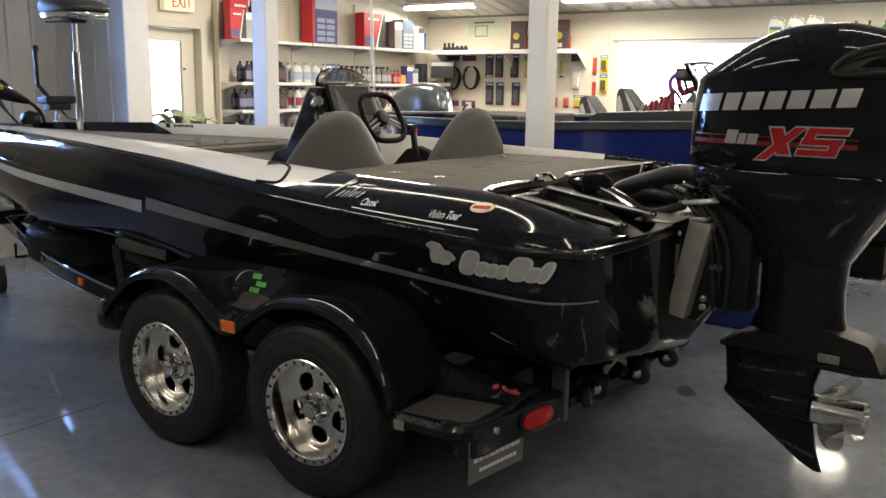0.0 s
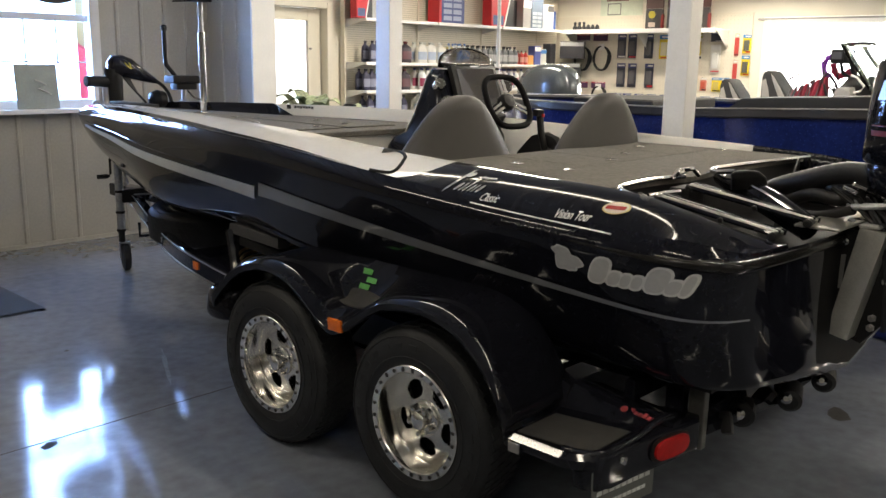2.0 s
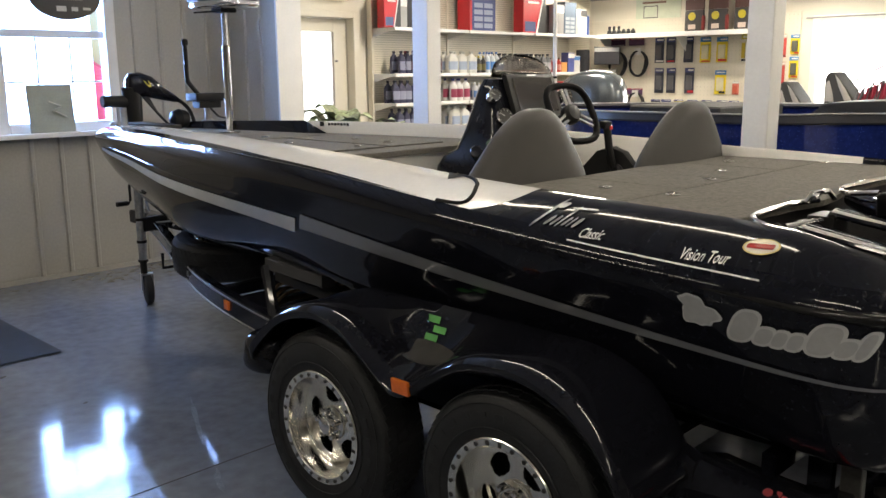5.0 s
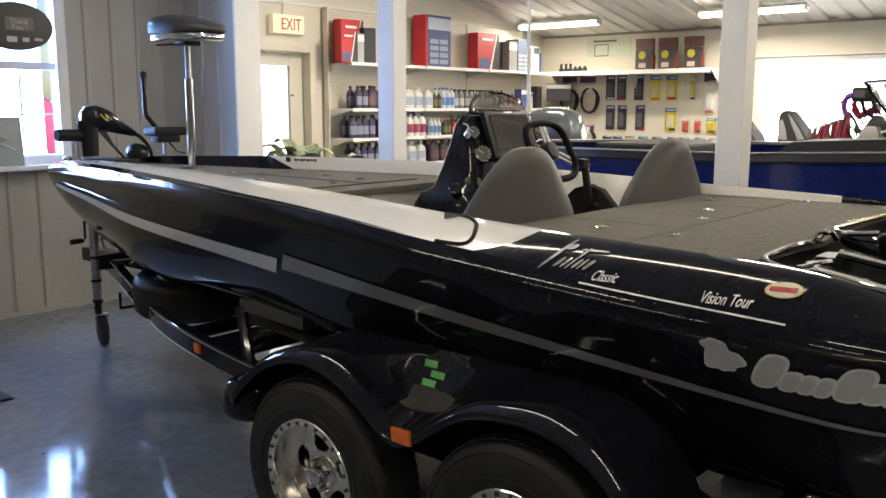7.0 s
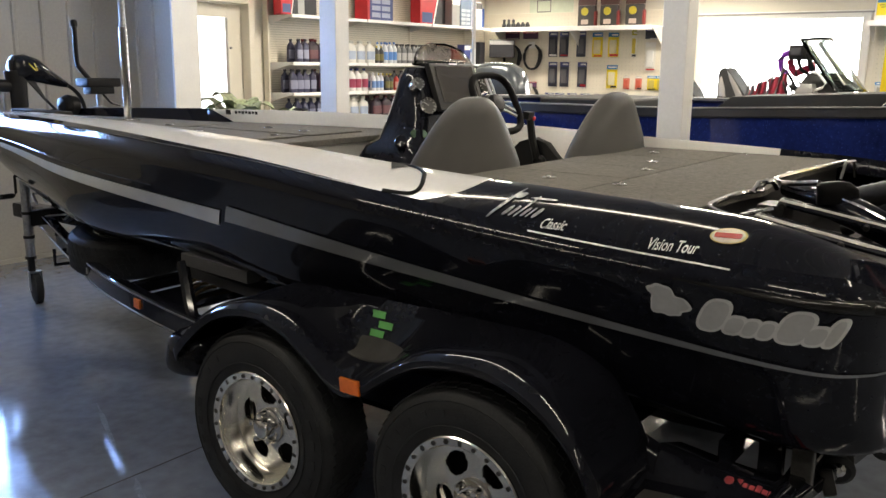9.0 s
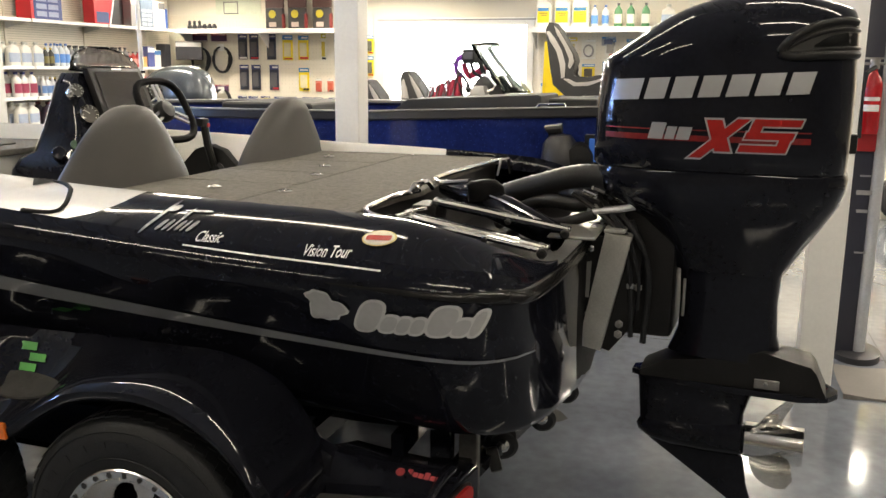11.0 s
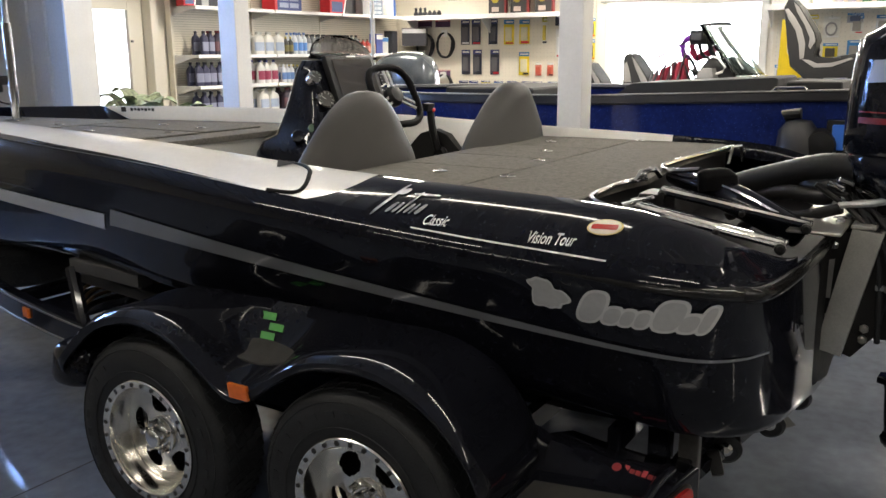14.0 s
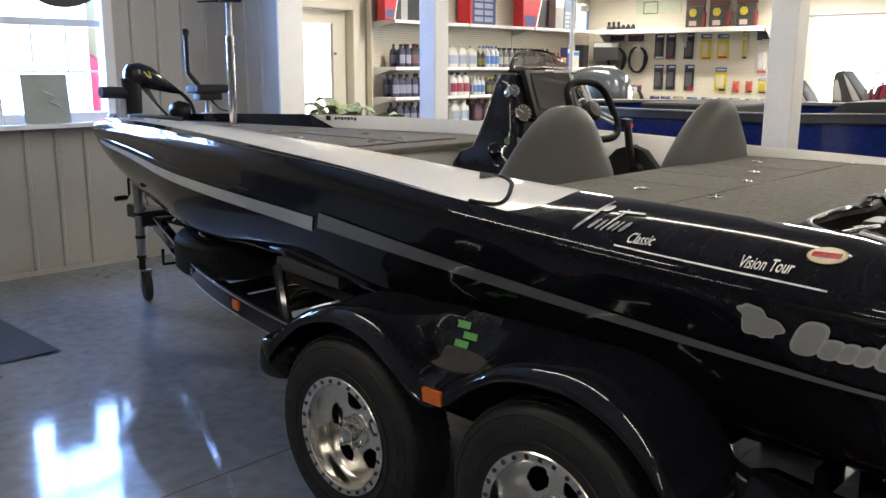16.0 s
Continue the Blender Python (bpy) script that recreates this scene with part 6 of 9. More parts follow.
def fender_z(u, w):
    """The height of the fender's skin at a place along and across it."""
    zb = lerp_table(FIN, u)[0] - 0.02
    zl, zi = lerp_table(sorted(p for p in FEN if -0.6 < p[0] < 0.8), u)
    return lerp_table([(0.93, zi - 0.03), (0.97, zi + 0.01), (1.01, zi + 0.018), (1.04, zb + 0.024 + 0.74 * (zi - zb)), (1.08, zb + 0.024 + 0.50 * (zi - zb)), (1.125, zb + 0.022 + 0.27 * (zi - zb)), (1.185, zb + 0.020 + 0.08 * (zi - zb)), (1.265, zl + 0.022 + 0.03 * (zi - zl)), (1.303, zl + 0.014)], w)[0]


for sx in (-1, 1):
    bm = bmesh.new()
    rings = []
    m_ = 60
    for i in range(m_ + 1):
        u, zl, zi = lerp_table([(k, *p) for k, p in enumerate(FEN)], i * (len(FEN) - 1) / m_)
        wo = 1.315 if i > 8 else 1.20 + 0.115 * (i / 8) ** 0.6
        zb = max(zl, lerp_table(FIN, u)[0] - 0.02) if -0.4 < u < 0.4 else zl
        prof = [(wo - 0.012, zl - 0.03), (wo, zl - 0.018), (wo + 0.004, zl), (wo - 0.012, zl + 0.014), (wo - 0.05, zl + 0.022 + 0.03 * (zi - zl)), (wo - 0.13, zb + 0.020 + 0.08 * (zi - zb)), (wo - 0.19, zb + 0.022 + 0.27 * (zi - zb)), (wo - 0.235, zb + 0.024 + 0.50 * (zi - zb)), (wo - 0.275, zb + 0.024 + 0.74 * (zi - zb)), (wo - 0.305, zi + 0.018), (0.97, zi + 0.01), (0.93, zi - 0.03), (0.925, zi - 0.10), (0.922, min(0.40, zi - 0.12))]
        rings.append([(sx * w, u, z) for w, z in prof])
    R_ = skin(bm, rings, closed=False)
    fen = part("fender", bm, M_GLOSS, tr, "glossy black moulded double fender", smooth=60)
    sol = fen.modifiers.new("thick", "SOLIDIFY")
    sol.thickness, sol.offset = 0.006, 0
    bm = bmesh.new()
    rings = []
    for i in range(17):
        s = i / 16
        u = -0.865 - 0.31 * s
        zt = 0.54 - 0.048 * math.sin(s * math.pi / 2)
        wi = 0.99 - 0.06 * s
        edge = 1.31 - 0.06 * max(0, (s - 0.7) / 0.3) ** 2
        prof = [(0.80, 0.385), (edge - 0.03, 0.40), (edge - 0.004, 0.415), (edge + 0.003, 0.445), (edge - 0.015, 0.462), (edge - 0.03, 0.452), (wi + 0.06, 0.452), (wi + 0.02, 0.462), (wi, 0.47 + (zt - 0.47) * 0.6), (wi - 0.03, zt), (wi - 0.08, zt - 0.005), (0.75, 0.44 + (zt - 0.46) * 0.5)]
        rings.append([(sx * w, u, z) for w, z in prof])
    skin(bm, rings)
    st = part("step", bm, M_GLOSS, tr, "glossy black moulded step behind the wheels", smooth=40)
    bm = bmesh.new()
    SWO = [(-0.50, 0.735, 1.005), (-0.60, 0.69, 1.0), (-0.71, 0.63, 0.995), (-0.80, 0.575, 0.99), (-0.885, 0.535, 0.985)]
    skin(bm, [[(sx * (w + 0.02), u, 0.42), (sx * (w + 0.012), u, z - 0.02), (sx * (w - 0.002), u, z), (sx * (w - 0.05), u, z + 0.004), (sx * (w - 0.07), u, z - 0.03), (sx * (w - 0.07), u, 0.42)] for u, z, w in [(-0.50 - 0.385 * i / 16, *lerp_table([(-p[0], *p[1:]) for p in SWO], 0.50 + 0.385 * i / 16)) for i in range(17)]])
    part("fender_wall", bm, M_GLOSS, fen, "", smooth=40)
    bm = bmesh.new()
    prism(bm, [(sx * 1.27, -0.885), (sx * 1.06, -0.885), (sx * 1.01, -1.145), (sx * 1.235, -1.145)], 0.4535, 0.458)
    part("tread_pad", bm, mat("grip_pad", (0.048, 0.046, 0.042), 0.9, var=0.3, fine=260, bump=0.8, scale=20) if sx < 0 else bpy.data.materials["grip_pad"], st, "rough grey grip pad")
    bm = bmesh.new()
    skin(bm, [[(sx * (1.145 + 0.148 * k_ * math.copysign(abs(math.cos(a)) ** 0.8, math.cos(a))), 0.865 + 0.118 * k_ * math.copysign(abs(math.sin(a)) ** 0.8, math.sin(a)), z_) for a in [2 * math.pi * q / 32 for q in range(32)]] for z_, k_ in ((0.452, 0.80), (0.460, 0.92), (0.474, 0.985), (0.495, 1.0), (0.530, 0.96), (0.560, 0.93), (0.580, 0.89), (0.592, 0.80), (0.596, 0.70))])
    nose = part("fender_nose", bm, M_GLOSS, fen, "rounded front nose of the fender", smooth=60)
    bm = bmesh.new()
    lathe(bm, [(0.095, -0.002), (0.095, 0.003), (0.0, 0.004)], 28, pose(sx * 1.145, 0.87, 0.5965) @ Matrix.Diagonal((1, 0.55, 1, 1)))
    part("nose_pad", bm, bpy.data.materials["grip_pad"], fen, "oval grey grip pad")
    # rear face with lamp
    bm = bmesh.new()
    prism(bm, [(sx * w, u) for w, u in ((1.262, -1.10), (1.262, -1.145), (1.250, -1.168), (1.225, -1.183), (1.19, -1.190), (1.05, -1.202), (0.74, -1.250), (0.72, -1.20), (0.72, -1.10))], 0.338, 0.4525, bevel=0.014)
    part("lamp_panel", bm, M_GLOSS, st, "", smooth=50)
    bm = bmesh.new()
    tube(bm, [(sx * w, u, z) for w, u, z in ((1.262, -1.06, 0.452), (1.260, -1.12, 0.456), (1.247, -1.155, 0.458), (1.215, -1.172, 0.458), (1.10, -1.182, 0.458), (1.03, -1.188, 0.464), (0.97, -1.192, 0.480), (0.92, -1.20, 0.490), (0.86, -1.205, 0.486))], 0.013, 10)
    part("rear_rim", bm, M_GLOSS, st, "rolled rear rim of the step", smooth=60)
    bm = bmesh.new()
    face = pose(sx * 0.897, -1.2265, 0.399, 90, 0, sx * 8.8)
    oval = [(math.copysign(abs(math.cos(a)) ** 0.5, math.cos(a)), math.copysign(abs(math.sin(a)) ** 0.75, math.sin(a))) for a in [2 * math.pi * k / 32 for k in range(32)]]
    prism(bm, [(0.098 * a, 0.043 * b) for a, b in oval], 0, 0.008, face, bevel=0.004)
    part("lamp_bezel", bm, M_PLASTIC, st, "black lamp bezel", smooth=50)
    bm = bmesh.new()
    prism(bm, [(0.086 * a, 0.034 * b) for a, b in oval], 0.004, 0.018, face, bevel=0.005)
    tl = part("tail_lamp", bm, M_RED, st, "oval red tail lamp", smooth=50)
    bm = bmesh.new()
    lathe(bm, [(0.016, 0), (0.014, 0.008), (0.0, 0.012)], 14, pose(sx * 1.131, -1.196, 0.415, 90, 0, 0))
    part("side_stud", bm, M_CHROME, st)
    part("reflector", bbox(sx * 1.312, sx * 1.318, -0.93, -0.885, 0.405, 0.44, 0.002, 1), M_CAST, st, "small grey reflector")
    bm = bmesh.new()
    box(bm, -0.006, 0.006, -0.038, 0.038, -0.024, 0.024, 0.004, 2, pose(sx * 1.322, -0.04, 0.635, 0, sx * 6, 0))
    part("marker_light", bm, M_ORANGE, fen, "amber side marker lamp")
    # grey grip ovals on the saddle of the fender and behind the second hump
    for u, w, su, sw in ((0.03, 1.155, 0.145, 0.042), (-0.44, 1.125, 0.11, 0.036)):
        bm = bmesh.new()
        rings = [[(sx * (w + sw * f * math.cos(a)), u + su * f * math.sin(a), fender_z(u + su * f * math.sin(a), w + sw * f * math.cos(a)) + 0.010) for a in [2 * math.pi * k / 24 for k in range(24)]] for f in (0.02, 0.25, 0.5, 0.75, 1.0)]
        rings.append([(x, y, z - 0.006) for x, y, z in rings[-1]])
        skin(bm, rings)
        part("grip_pad", bm, bpy.data.materials["grip_pad"], fen, "oval grey grip pad", smooth=60)
M_STEPMARK = mat("red_white_decal", (0.42, 0.06, 0.07), 0.4)
# small maker's mark on the port fender and step
for k, (du, dw) in enumerate(((0.030, -0.046), (-0.014, 0.0), (0.020, 0.046))):
    bm = bmesh.new()
    rows_ = []
    for i in range(5):
        row_ = []
        for j in range(4):
            w = 1.078 + 0.55 * dw + 0.019 * (j / 3 - 0.5)
            u = 0.035 + 0.85 * du + 0.058 * (0.5 - i / 4) - 0.5 * (w - 1.078)
            row_.append((-w, u, fender_z(u, w) + 0.010))
        rows_.append(row_)
    skin(bm, rows_, closed=False)
    part("fender_mark", bm, M_GREEN, tr, "green fender mark drawn as plain shapes")
for k in range(6):
    bm = bmesh.new()
    box(bm, -0.0015, 0.0015, -0.06 + 0.018 * k, -0.046 + 0.018 * k, -0.008, 0.006 + (0.007 if k % 3 == 2 else 0), 0, 1, pose(-0.934, -1.136, 0.489, 0, 58, -8))
    part("step_mark", bm, M_STEPMARK, tr, "small red mark on the step, plain shapes")
bm = bmesh.new()
lathe(bm, [(0.014, 0), (0.012, 0.002), (0, 0.0025)], 9, pose(-0.938, -1.075, 0.494, 0, -30, 0))
part("step_mark", bm, M_STEPMARK, tr, "small red mark on the step, plain shapes")


# wheels
def wheel(name):
    root = new(name)
    bm = bmesh.new()
    prof = [(0.205, -0.095), (0.225, -0.108), (0.27, -0.114), (0.31, -0.108), (0.336, -0.095), (0.347, -0.075), (0.3505, -0.05), (0.351, -0.02), (0.351, 0.02), (0.3505, 0.05), (0.347, 0.075), (0.336, 0.095), (0.31, 0.108), (0.27, 0.114), (0.225, 0.108), (0.205, 0.095)]
    lathe(bm, prof, 56, closed=True)
    ty = part("tyre", bm, M_RUBBER, root, "black radial tyre", smooth=50)
    bm = bmesh.new()
    for k in range(56):
        a = 2 * math.pi * k / 56
        for zz, off in ((-0.062, 0.0), (-0.022, 0.5), (0.022, 0.0), (0.062, 0.5)):
            aa = a + off * 2 * math.pi / 56
            rr = 0.3515 if abs(zz) < 0.05 else 0.349
            box(bm, -0.002, 0.0025, -0.0145, 0.0145, -0.017, 0.017, 0, 1, Matrix.Rotation(aa, 4, "Z") @ pose(rr, 0, zz, 18, 0, 0))
    part("tread", bm, M_RUBBER, ty, "tread blocks", smooth=0)
    bm = bmesh.new()
    for rr, zz in ((0.318, 0.106), (0.245, 0.113)):
        ring = [(rr * math.cos(2 * math.pi * k / 48), rr * math.sin(2 * math.pi * k / 48), zz) for k in range(49)]
        tube(bm, ring, 0.0025, 5, cap=False)
    for k in range(26):
        if k % 13 < 8:
            a = 2 * math.pi * k / 26
            box(bm, -0.010, 0.010, -0.016, 0.016, -0.001, 0.0015, 0, 1, Matrix.Rotation(a, 4, "Z") @ pose(0.283, 0, 0.113))
    part("sidewall_mark", bm, M_RUBBER, ty, "raised sidewall bars", smooth=0)
    # rim barrel
    bm = bmesh.new()
    lathe(bm, [(0.208, -0.10), (0.198, -0.09), (0.185, -0.06), (0.178, 0.0), (0.180, 0.05), (0.182, 0.092), (0.184, 0.107), (0.188, 0.111), (0.210, 0.112), (0.214, 0.108), (0.214, 0.095), (0.200, 0.085), (0.19, 0.0), (0.20, -0.09)], 56, closed=True)
    rim = part("rim", bm, M_ALLOY, root, "bright machined alloy rim", smooth=35)
    for k in range(26):
        a = 2 * math.pi * k / 26
        bm = bmesh.new()
        if k % 13 in (0, 1, 3, 5, 7, 8):
            box(bm, -0.008, 0.008, -0.006, 0.006, 0, 0.001, 0, 1, Matrix.Rotation(a, 4, "Z") @ pose(0.1985, 0, 0.1118))
            if k % 2:
                box(bm, -0.003, 0.003, -0.0085, 0.0085, 0.0002, 0.0012, 0, 1, Matrix.Rotation(a, 4, "Z") @ pose(0.1985, 0, 0.1118))
        else:
            lathe(bm, [(0.008, 0), (0.007, 0.003), (0, 0.003)], 8, Matrix.Rotation(a, 4, "Z") @ pose(0.1985, 0, 0.1118))
        part("rim_bolt", bm, M_RIMBOLT, rim, "", smooth=0)
    # face with five windows, set deep in the barrel
    n, win = 150, 5
    bm = bmesh.new()
    def fz(r):
        return 0.022 + 0.022 * (1 - r / 0.18) + 0.010 * max(0.0, (r - 0.155) / 0.03) ** 2
    rad = [0.058, 0.070, 0.078, 0.082, 0.088, 0.096, 0.106, 0.116, 0.126, 0.134, 0.140, 0.144, 0.148, 0.160, 0.182]
    def hole(i, k):
        if not 0 <= i < len(rad) - 1:
            return False
        f = abs(((k + 0.5) / n * win) % 1 - 0.5)
        r = (rad[i] + rad[i + 1]) / 2
        q = (r - 0.113) / 0.034
        return abs(q) < 1 and f < 0.285 * (1 - abs(q) ** 3.2) ** 0.45 * (1 - 0.12 * q)
    V_ = {}
    for zi, dz in ((0, 0.0), (1, -0.016)):
        for i, r in enumerate(rad):
            for k in range(n):
                a = 2 * math.pi * k / n
                V_[zi, i, k] = bm.verts.new((r * math.cos(a), r * math.sin(a), fz(r) + dz))
    for i in range(len(rad) - 1):
        for k in range(n):
            k2 = (k + 1) % n
            if hole(i, k):
                continue
            bm.faces.new((V_[0, i, k], V_[0, i + 1, k], V_[0, i + 1, k2], V_[0, i, k2]))
            bm.faces.new((V_[1, i, k], V_[1, i, k2], V_[1, i + 1, k2], V_[1, i + 1, k]))
            for (a, b, ii, kk) in (((i, k), (i + 1, k), i, (k - 1) % n), ((i, k2), (i + 1, k2), i, k2)):
                if hole(ii, kk):
                    bm.faces.new((V_[0, a[0], a[1]], V_[1, a[0], a[1]], V_[1, b[0], b[1]], V_[0, b[0], b[1]]))
            for (a, b, ii) in (((i, k), (i, k2), i - 1), ((i + 1, k), (i + 1, k2), i + 1)):
                if hole(ii, k):
                    bm.faces.new((V_[0, a[0], a[1]], V_[0, b[0], b[1]], V_[1, b[0], b[1]], V_[1, a[0], a[1]]))
    loose = [v for v in bm.verts if not v.link_faces]
    bmesh.ops.delete(bm, geom=loose, context="VERTS")
    part("rim_face", bm, M_ALLOY, rim, "machined alloy face with five windows", smooth=30)
    bm = bmesh.new()
    lathe(bm, [(0.175, -0.045), (0.175, -0.04), (0.0, -0.035)], 32)
    part("brake_disc", bm, M_TRANSOM, rim, "dark brake behind the windows")
    bm = bmesh.new()
    lathe(bm, [(0.064, 0.02), (0.064, 0.046), (0.058, 0.050), (0.034, 0.052), (0.034, 0.080), (0.031, 0.086), (0.012, 0.092), (0.0, 0.092)], 28)
    part("hub", bm, M_CHROME, rim, "alloy hub with bearing cap", smooth=35)
    for k in range(5):
        bm = bmesh.new()
        lathe(bm, [(0.0145, 0.0), (0.0145, 0.004), (0.0115, 0.006), (0.0115, 0.030), (0.009, 0.036), (0.0, 0.038)], 12, Matrix.Rotation(2 * math.pi * (k + 0.5) / 5, 4, "Z") @ pose(0.050, 0, 0.046))
        part("lug_nut", bm, M_CHROME, rim, "chrome lug nut")
    return root


w0 = wheel("wheel")
w0.parent = tr
w0.matrix_local = pose(-1.185, -0.431, 0.350, 0, -90, 0)
tagged(w0, "tyre on a bright five-window alloy wheel")
for x, y, ry in ((-1.185, 0.431, -90), (1.185, -0.431, 90), (1.185, 0.431, 90)):
    wc_ = copy_thing(w0, pose(x, y, 0.350, 0, ry, 0) @ pose(0, 0, 0, 0, 0, 23 + 40 * y))
for y in (-0.431, 0.431):
    bm = bmesh.new()
    tube(bm, [(-1.13, y, 0.35), (1.13, y, 0.35)], 0.03, 12)
    part("axle", bm, M_PLASTIC, tr, "black axle")
# spare wheel lying under the bow
sp = copy_thing(w0, pose(-0.25, 2.62, 0.55, 3, -4, 10))
sp.parent = None
sp.matrix_world = pose(-0.25, 2.62, 0.55, 3, -4, 10)
sp.name = "spare_wheel"
tagged(sp, "spare tyre on an alloy rim lying flat under the bow", "wheel")
# jack with crank and castor
jx, jy = -0.245, 3.80
bm = bmesh.new()
tube(bm, [(jx, jy, 0.30), (jx, jy, 0.90)], 0.03, 14)
jk = part("jack_tube", bm, M_GALV, tr, "galvanised tongue jack")
bm = bmesh.new()
tube(bm, [(jx, jy, 0.16), (jx, jy, 0.31)], 0.024, 12)
part("jack_inner", bm, M_PLASTIC, jk)
for z in (0.30, 0.44, 0.60):
    bm = bmesh.new()
    lathe(bm, [(0.029, 0), (0.034, 0), (0.036, 0.01), (0.034, 0.02), (0.029, 0.02)], 14, pose(jx, jy, z))
    part("collar", bm, M_PLASTIC, jk)
bm = bmesh.new()
box(bm, 0.0, 0.2, -0.03, 0.03, 0.52, 0.62, 0.006, 1, pose(jx, jy, 0))
part("jack_bracket", bm, M_PLASTIC, jk)
bm = bmesh.new()
tube(bm, [(jx, jy, 0.88), (jx - 0.055, jy - 0.01, 0.885), (jx - 0.065, jy - 0.01, 0.86), (jx - 0.065, jy - 0.01, 0.75), (jx - 0.075, jy - 0.01, 0.735), (jx - 0.16, jy - 0.02, 0.735)], 0.009, 8)
tube(bm, [(jx - 0.09, jy - 0.015, 0.735), (jx - 0.17, jy - 0.02, 0.735)], 0.017, 10)
part("crank", bm, M_PLASTIC, jk, "black crank handle")
bm = bmesh.new()
lathe(bm, [(0.03, -0.028), (0.085, -0.028), (0.1, -0.02), (0.102, 0.0), (0.1, 0.02), (0.085, 0.028), (0.03, 0.028)], 28, pose(jx + 0.01, jy - 0.03, 0.102, 0, 90, -18))
part("castor", bm, M_RUBBER, jk, "black castor wheel")
bm = bmesh.new()
for dx in (-0.037, 0.037):
    box(bm, dx - 0.004, dx + 0.004, -0.025, 0.025, -0.01, 0.12, 0.002, 1, pose(jx + 0.01, jy - 0.02, 0.10, 0, 0, -18))
box(bm, -0.04, 0.04, -0.03, 0.03, 0.108, 0.118, 0.002, 1, pose(jx + 0.01, jy - 0.02, 0.10, 0, 0, -18))
part("castor_fork", bm, M_GALV, jk)
# winch stand
bm = bmesh.new()
tube(bm, [(0.0, 3.72, 0.55), (0.0, 3.95, 0.72), (0.0, 4.28, 0.86)], 0.04, 10)
ws = part("winch_post", bm, M_GLOSS, tr, "black winch post")
bm = bmesh.new()
lathe(bm, [(0.07, -0.05), (0.07, -0.04), (0.035, -0.038), (0.035, 0.038), (0.07, 0.04), (0.07, 0.05)], 20, pose(-0.02, 3.86, 0.72, 0, 90, 0))
tube(bm, [(-0.07, 3.86, 0.72), (-0.16, 3.86, 0.72), (-0.17, 3.80, 0.66)], 0.009, 8)
part("winch", bm, M_GALV, ws, "galvanised hand winch")
bm = bmesh.new()
lathe(bm, [(0.02, -0.05), (0.045, -0.04), (0.045, 0.04), (0.02, 0.05)], 16, pose(0.0, 4.33, 0.885, 0, 90, 0))
part("bow_roller", bm, M_RUBBER, ws)
for k in range(3):
    bm = bmesh.new()
    tube(bm, [(-0.15 + 0.02 * k, 3.75 - 0.2 * k, 0.58), (-0.05, 3.6, 0.60 + 0.01 * k), (0.1, 3.3 + 0.1 * k, 0.56)], 0.007, 6)
    part("cable", bm, M_GALV, tr)
part("tongue_step", (lambda b: (tube(b, [(-0.33, 3.35, 0.44), (-0.33, 3.35, 0.34), (-0.2, 3.32, 0.34), (-0.2, 3.32, 0.44)], 0.012, 8), b)[1])(bmesh.new()), M_GLOSS, tr)
# tan tie-down strap lying in loops under the hull
M_STRAP = mat("tan_webbing", (0.30, 0.19, 0.08), 0.7, var=0.25, scale=25, fine=200)
for k in range(3):
    bm = bmesh.new()
    c = [(-0.70 + 0.03 * k, 1.55 + 0.05 * k, 0.49), (-0.50, 1.66 + 0.05 * k, 0.50 + 0.012 * k), (-0.25, 1.60 + 0.07 * k, 0.49 + 0.010 * k), (-0.05, 1.70 + 0.05 * k, 0.49)]
    tube(bm, [lerp_table([(i, *p) for i, p in enumerate(c)], t * 3 / 20) for t in range(21)], 0.008, 6)
    part("strap", bm, M_STRAP, tr, "tan webbing strap")
part("strap_tray", bbox(-0.74, 0.0, 1.50, 1.86, 0.462, 0.480, 0.003, 1), M_GLOSS, tr, "black cross plate")
# dealer plate hanging from the step
pl = thing("dealer_plate", pose(-1.25, -1.165, 0.40), "grey dealer plate with pale printing hanging under the step", "plate")
part("plate_sheet", bbox(-0.005, 0.30, -0.002, 0.002, -0.155, 0.005, 0.003, 1, pose(0, 0, 0, 0, 0, -8)), paint(0.09, 0.095, 0.09, 0.4), pl)
for k, (x0, x1, z, h) in enumerate(((0.08, 0.27, -0.03, 0.04), (0.02, 0.28, -0.075, 0.014), (0.05, 0.26, -0.115, 0.012))):
    n_ = 4 if k == 0 else 9
    for i in range(n_):
        a, b = x0 + (x1 - x0) * i / n_, x0 + (x1 - x0) * (i + 0.8) / n_
        part("print_bar", bbox(a, b, -0.004, -0.0025, z - h / 2, z + h / 2, 0, 1, pose(0, 0, 0, 0, 0, -8)), paint(0.6, 0.62, 0.6), pl)
part("print_blot", bbox(0.02, 0.07, -0.004, -0.0025, -0.05, -0.01, 0, 1, pose(0, 0, 0, 0, 0, -8)), paint(0.6, 0.62, 0.6), pl)

# ---------------------------------------------------------------- shop fittings
# gondola shelving on the north wall
gon = thing("wall_shelving", pose(0, 0, 0), "cream metal wall shelving stocked with bottles and boxes", "shelving")
bm = bmesh.new()
box(bm, 3.42, X1 - 0.02, YD - 0.045, YD - 0.025, 0.05, 2.66)
part("back_panel", bm, M_PEG, gon, "cream slotted back panel", 0)
bm = bmesh.new()
k = 0
z = 0.95
while z < 2.64:
    box(bm, 3.46, X1 - 0.05, YD - 0.048, YD - 0.0445, z, z + 0.006)
    z += 0.0254
tagged(part("slotted_face", bm, paint(0.50, 0.46, 0.37), gon, "", 0), "fine horizontal slots of the back panel", kind="stuff")
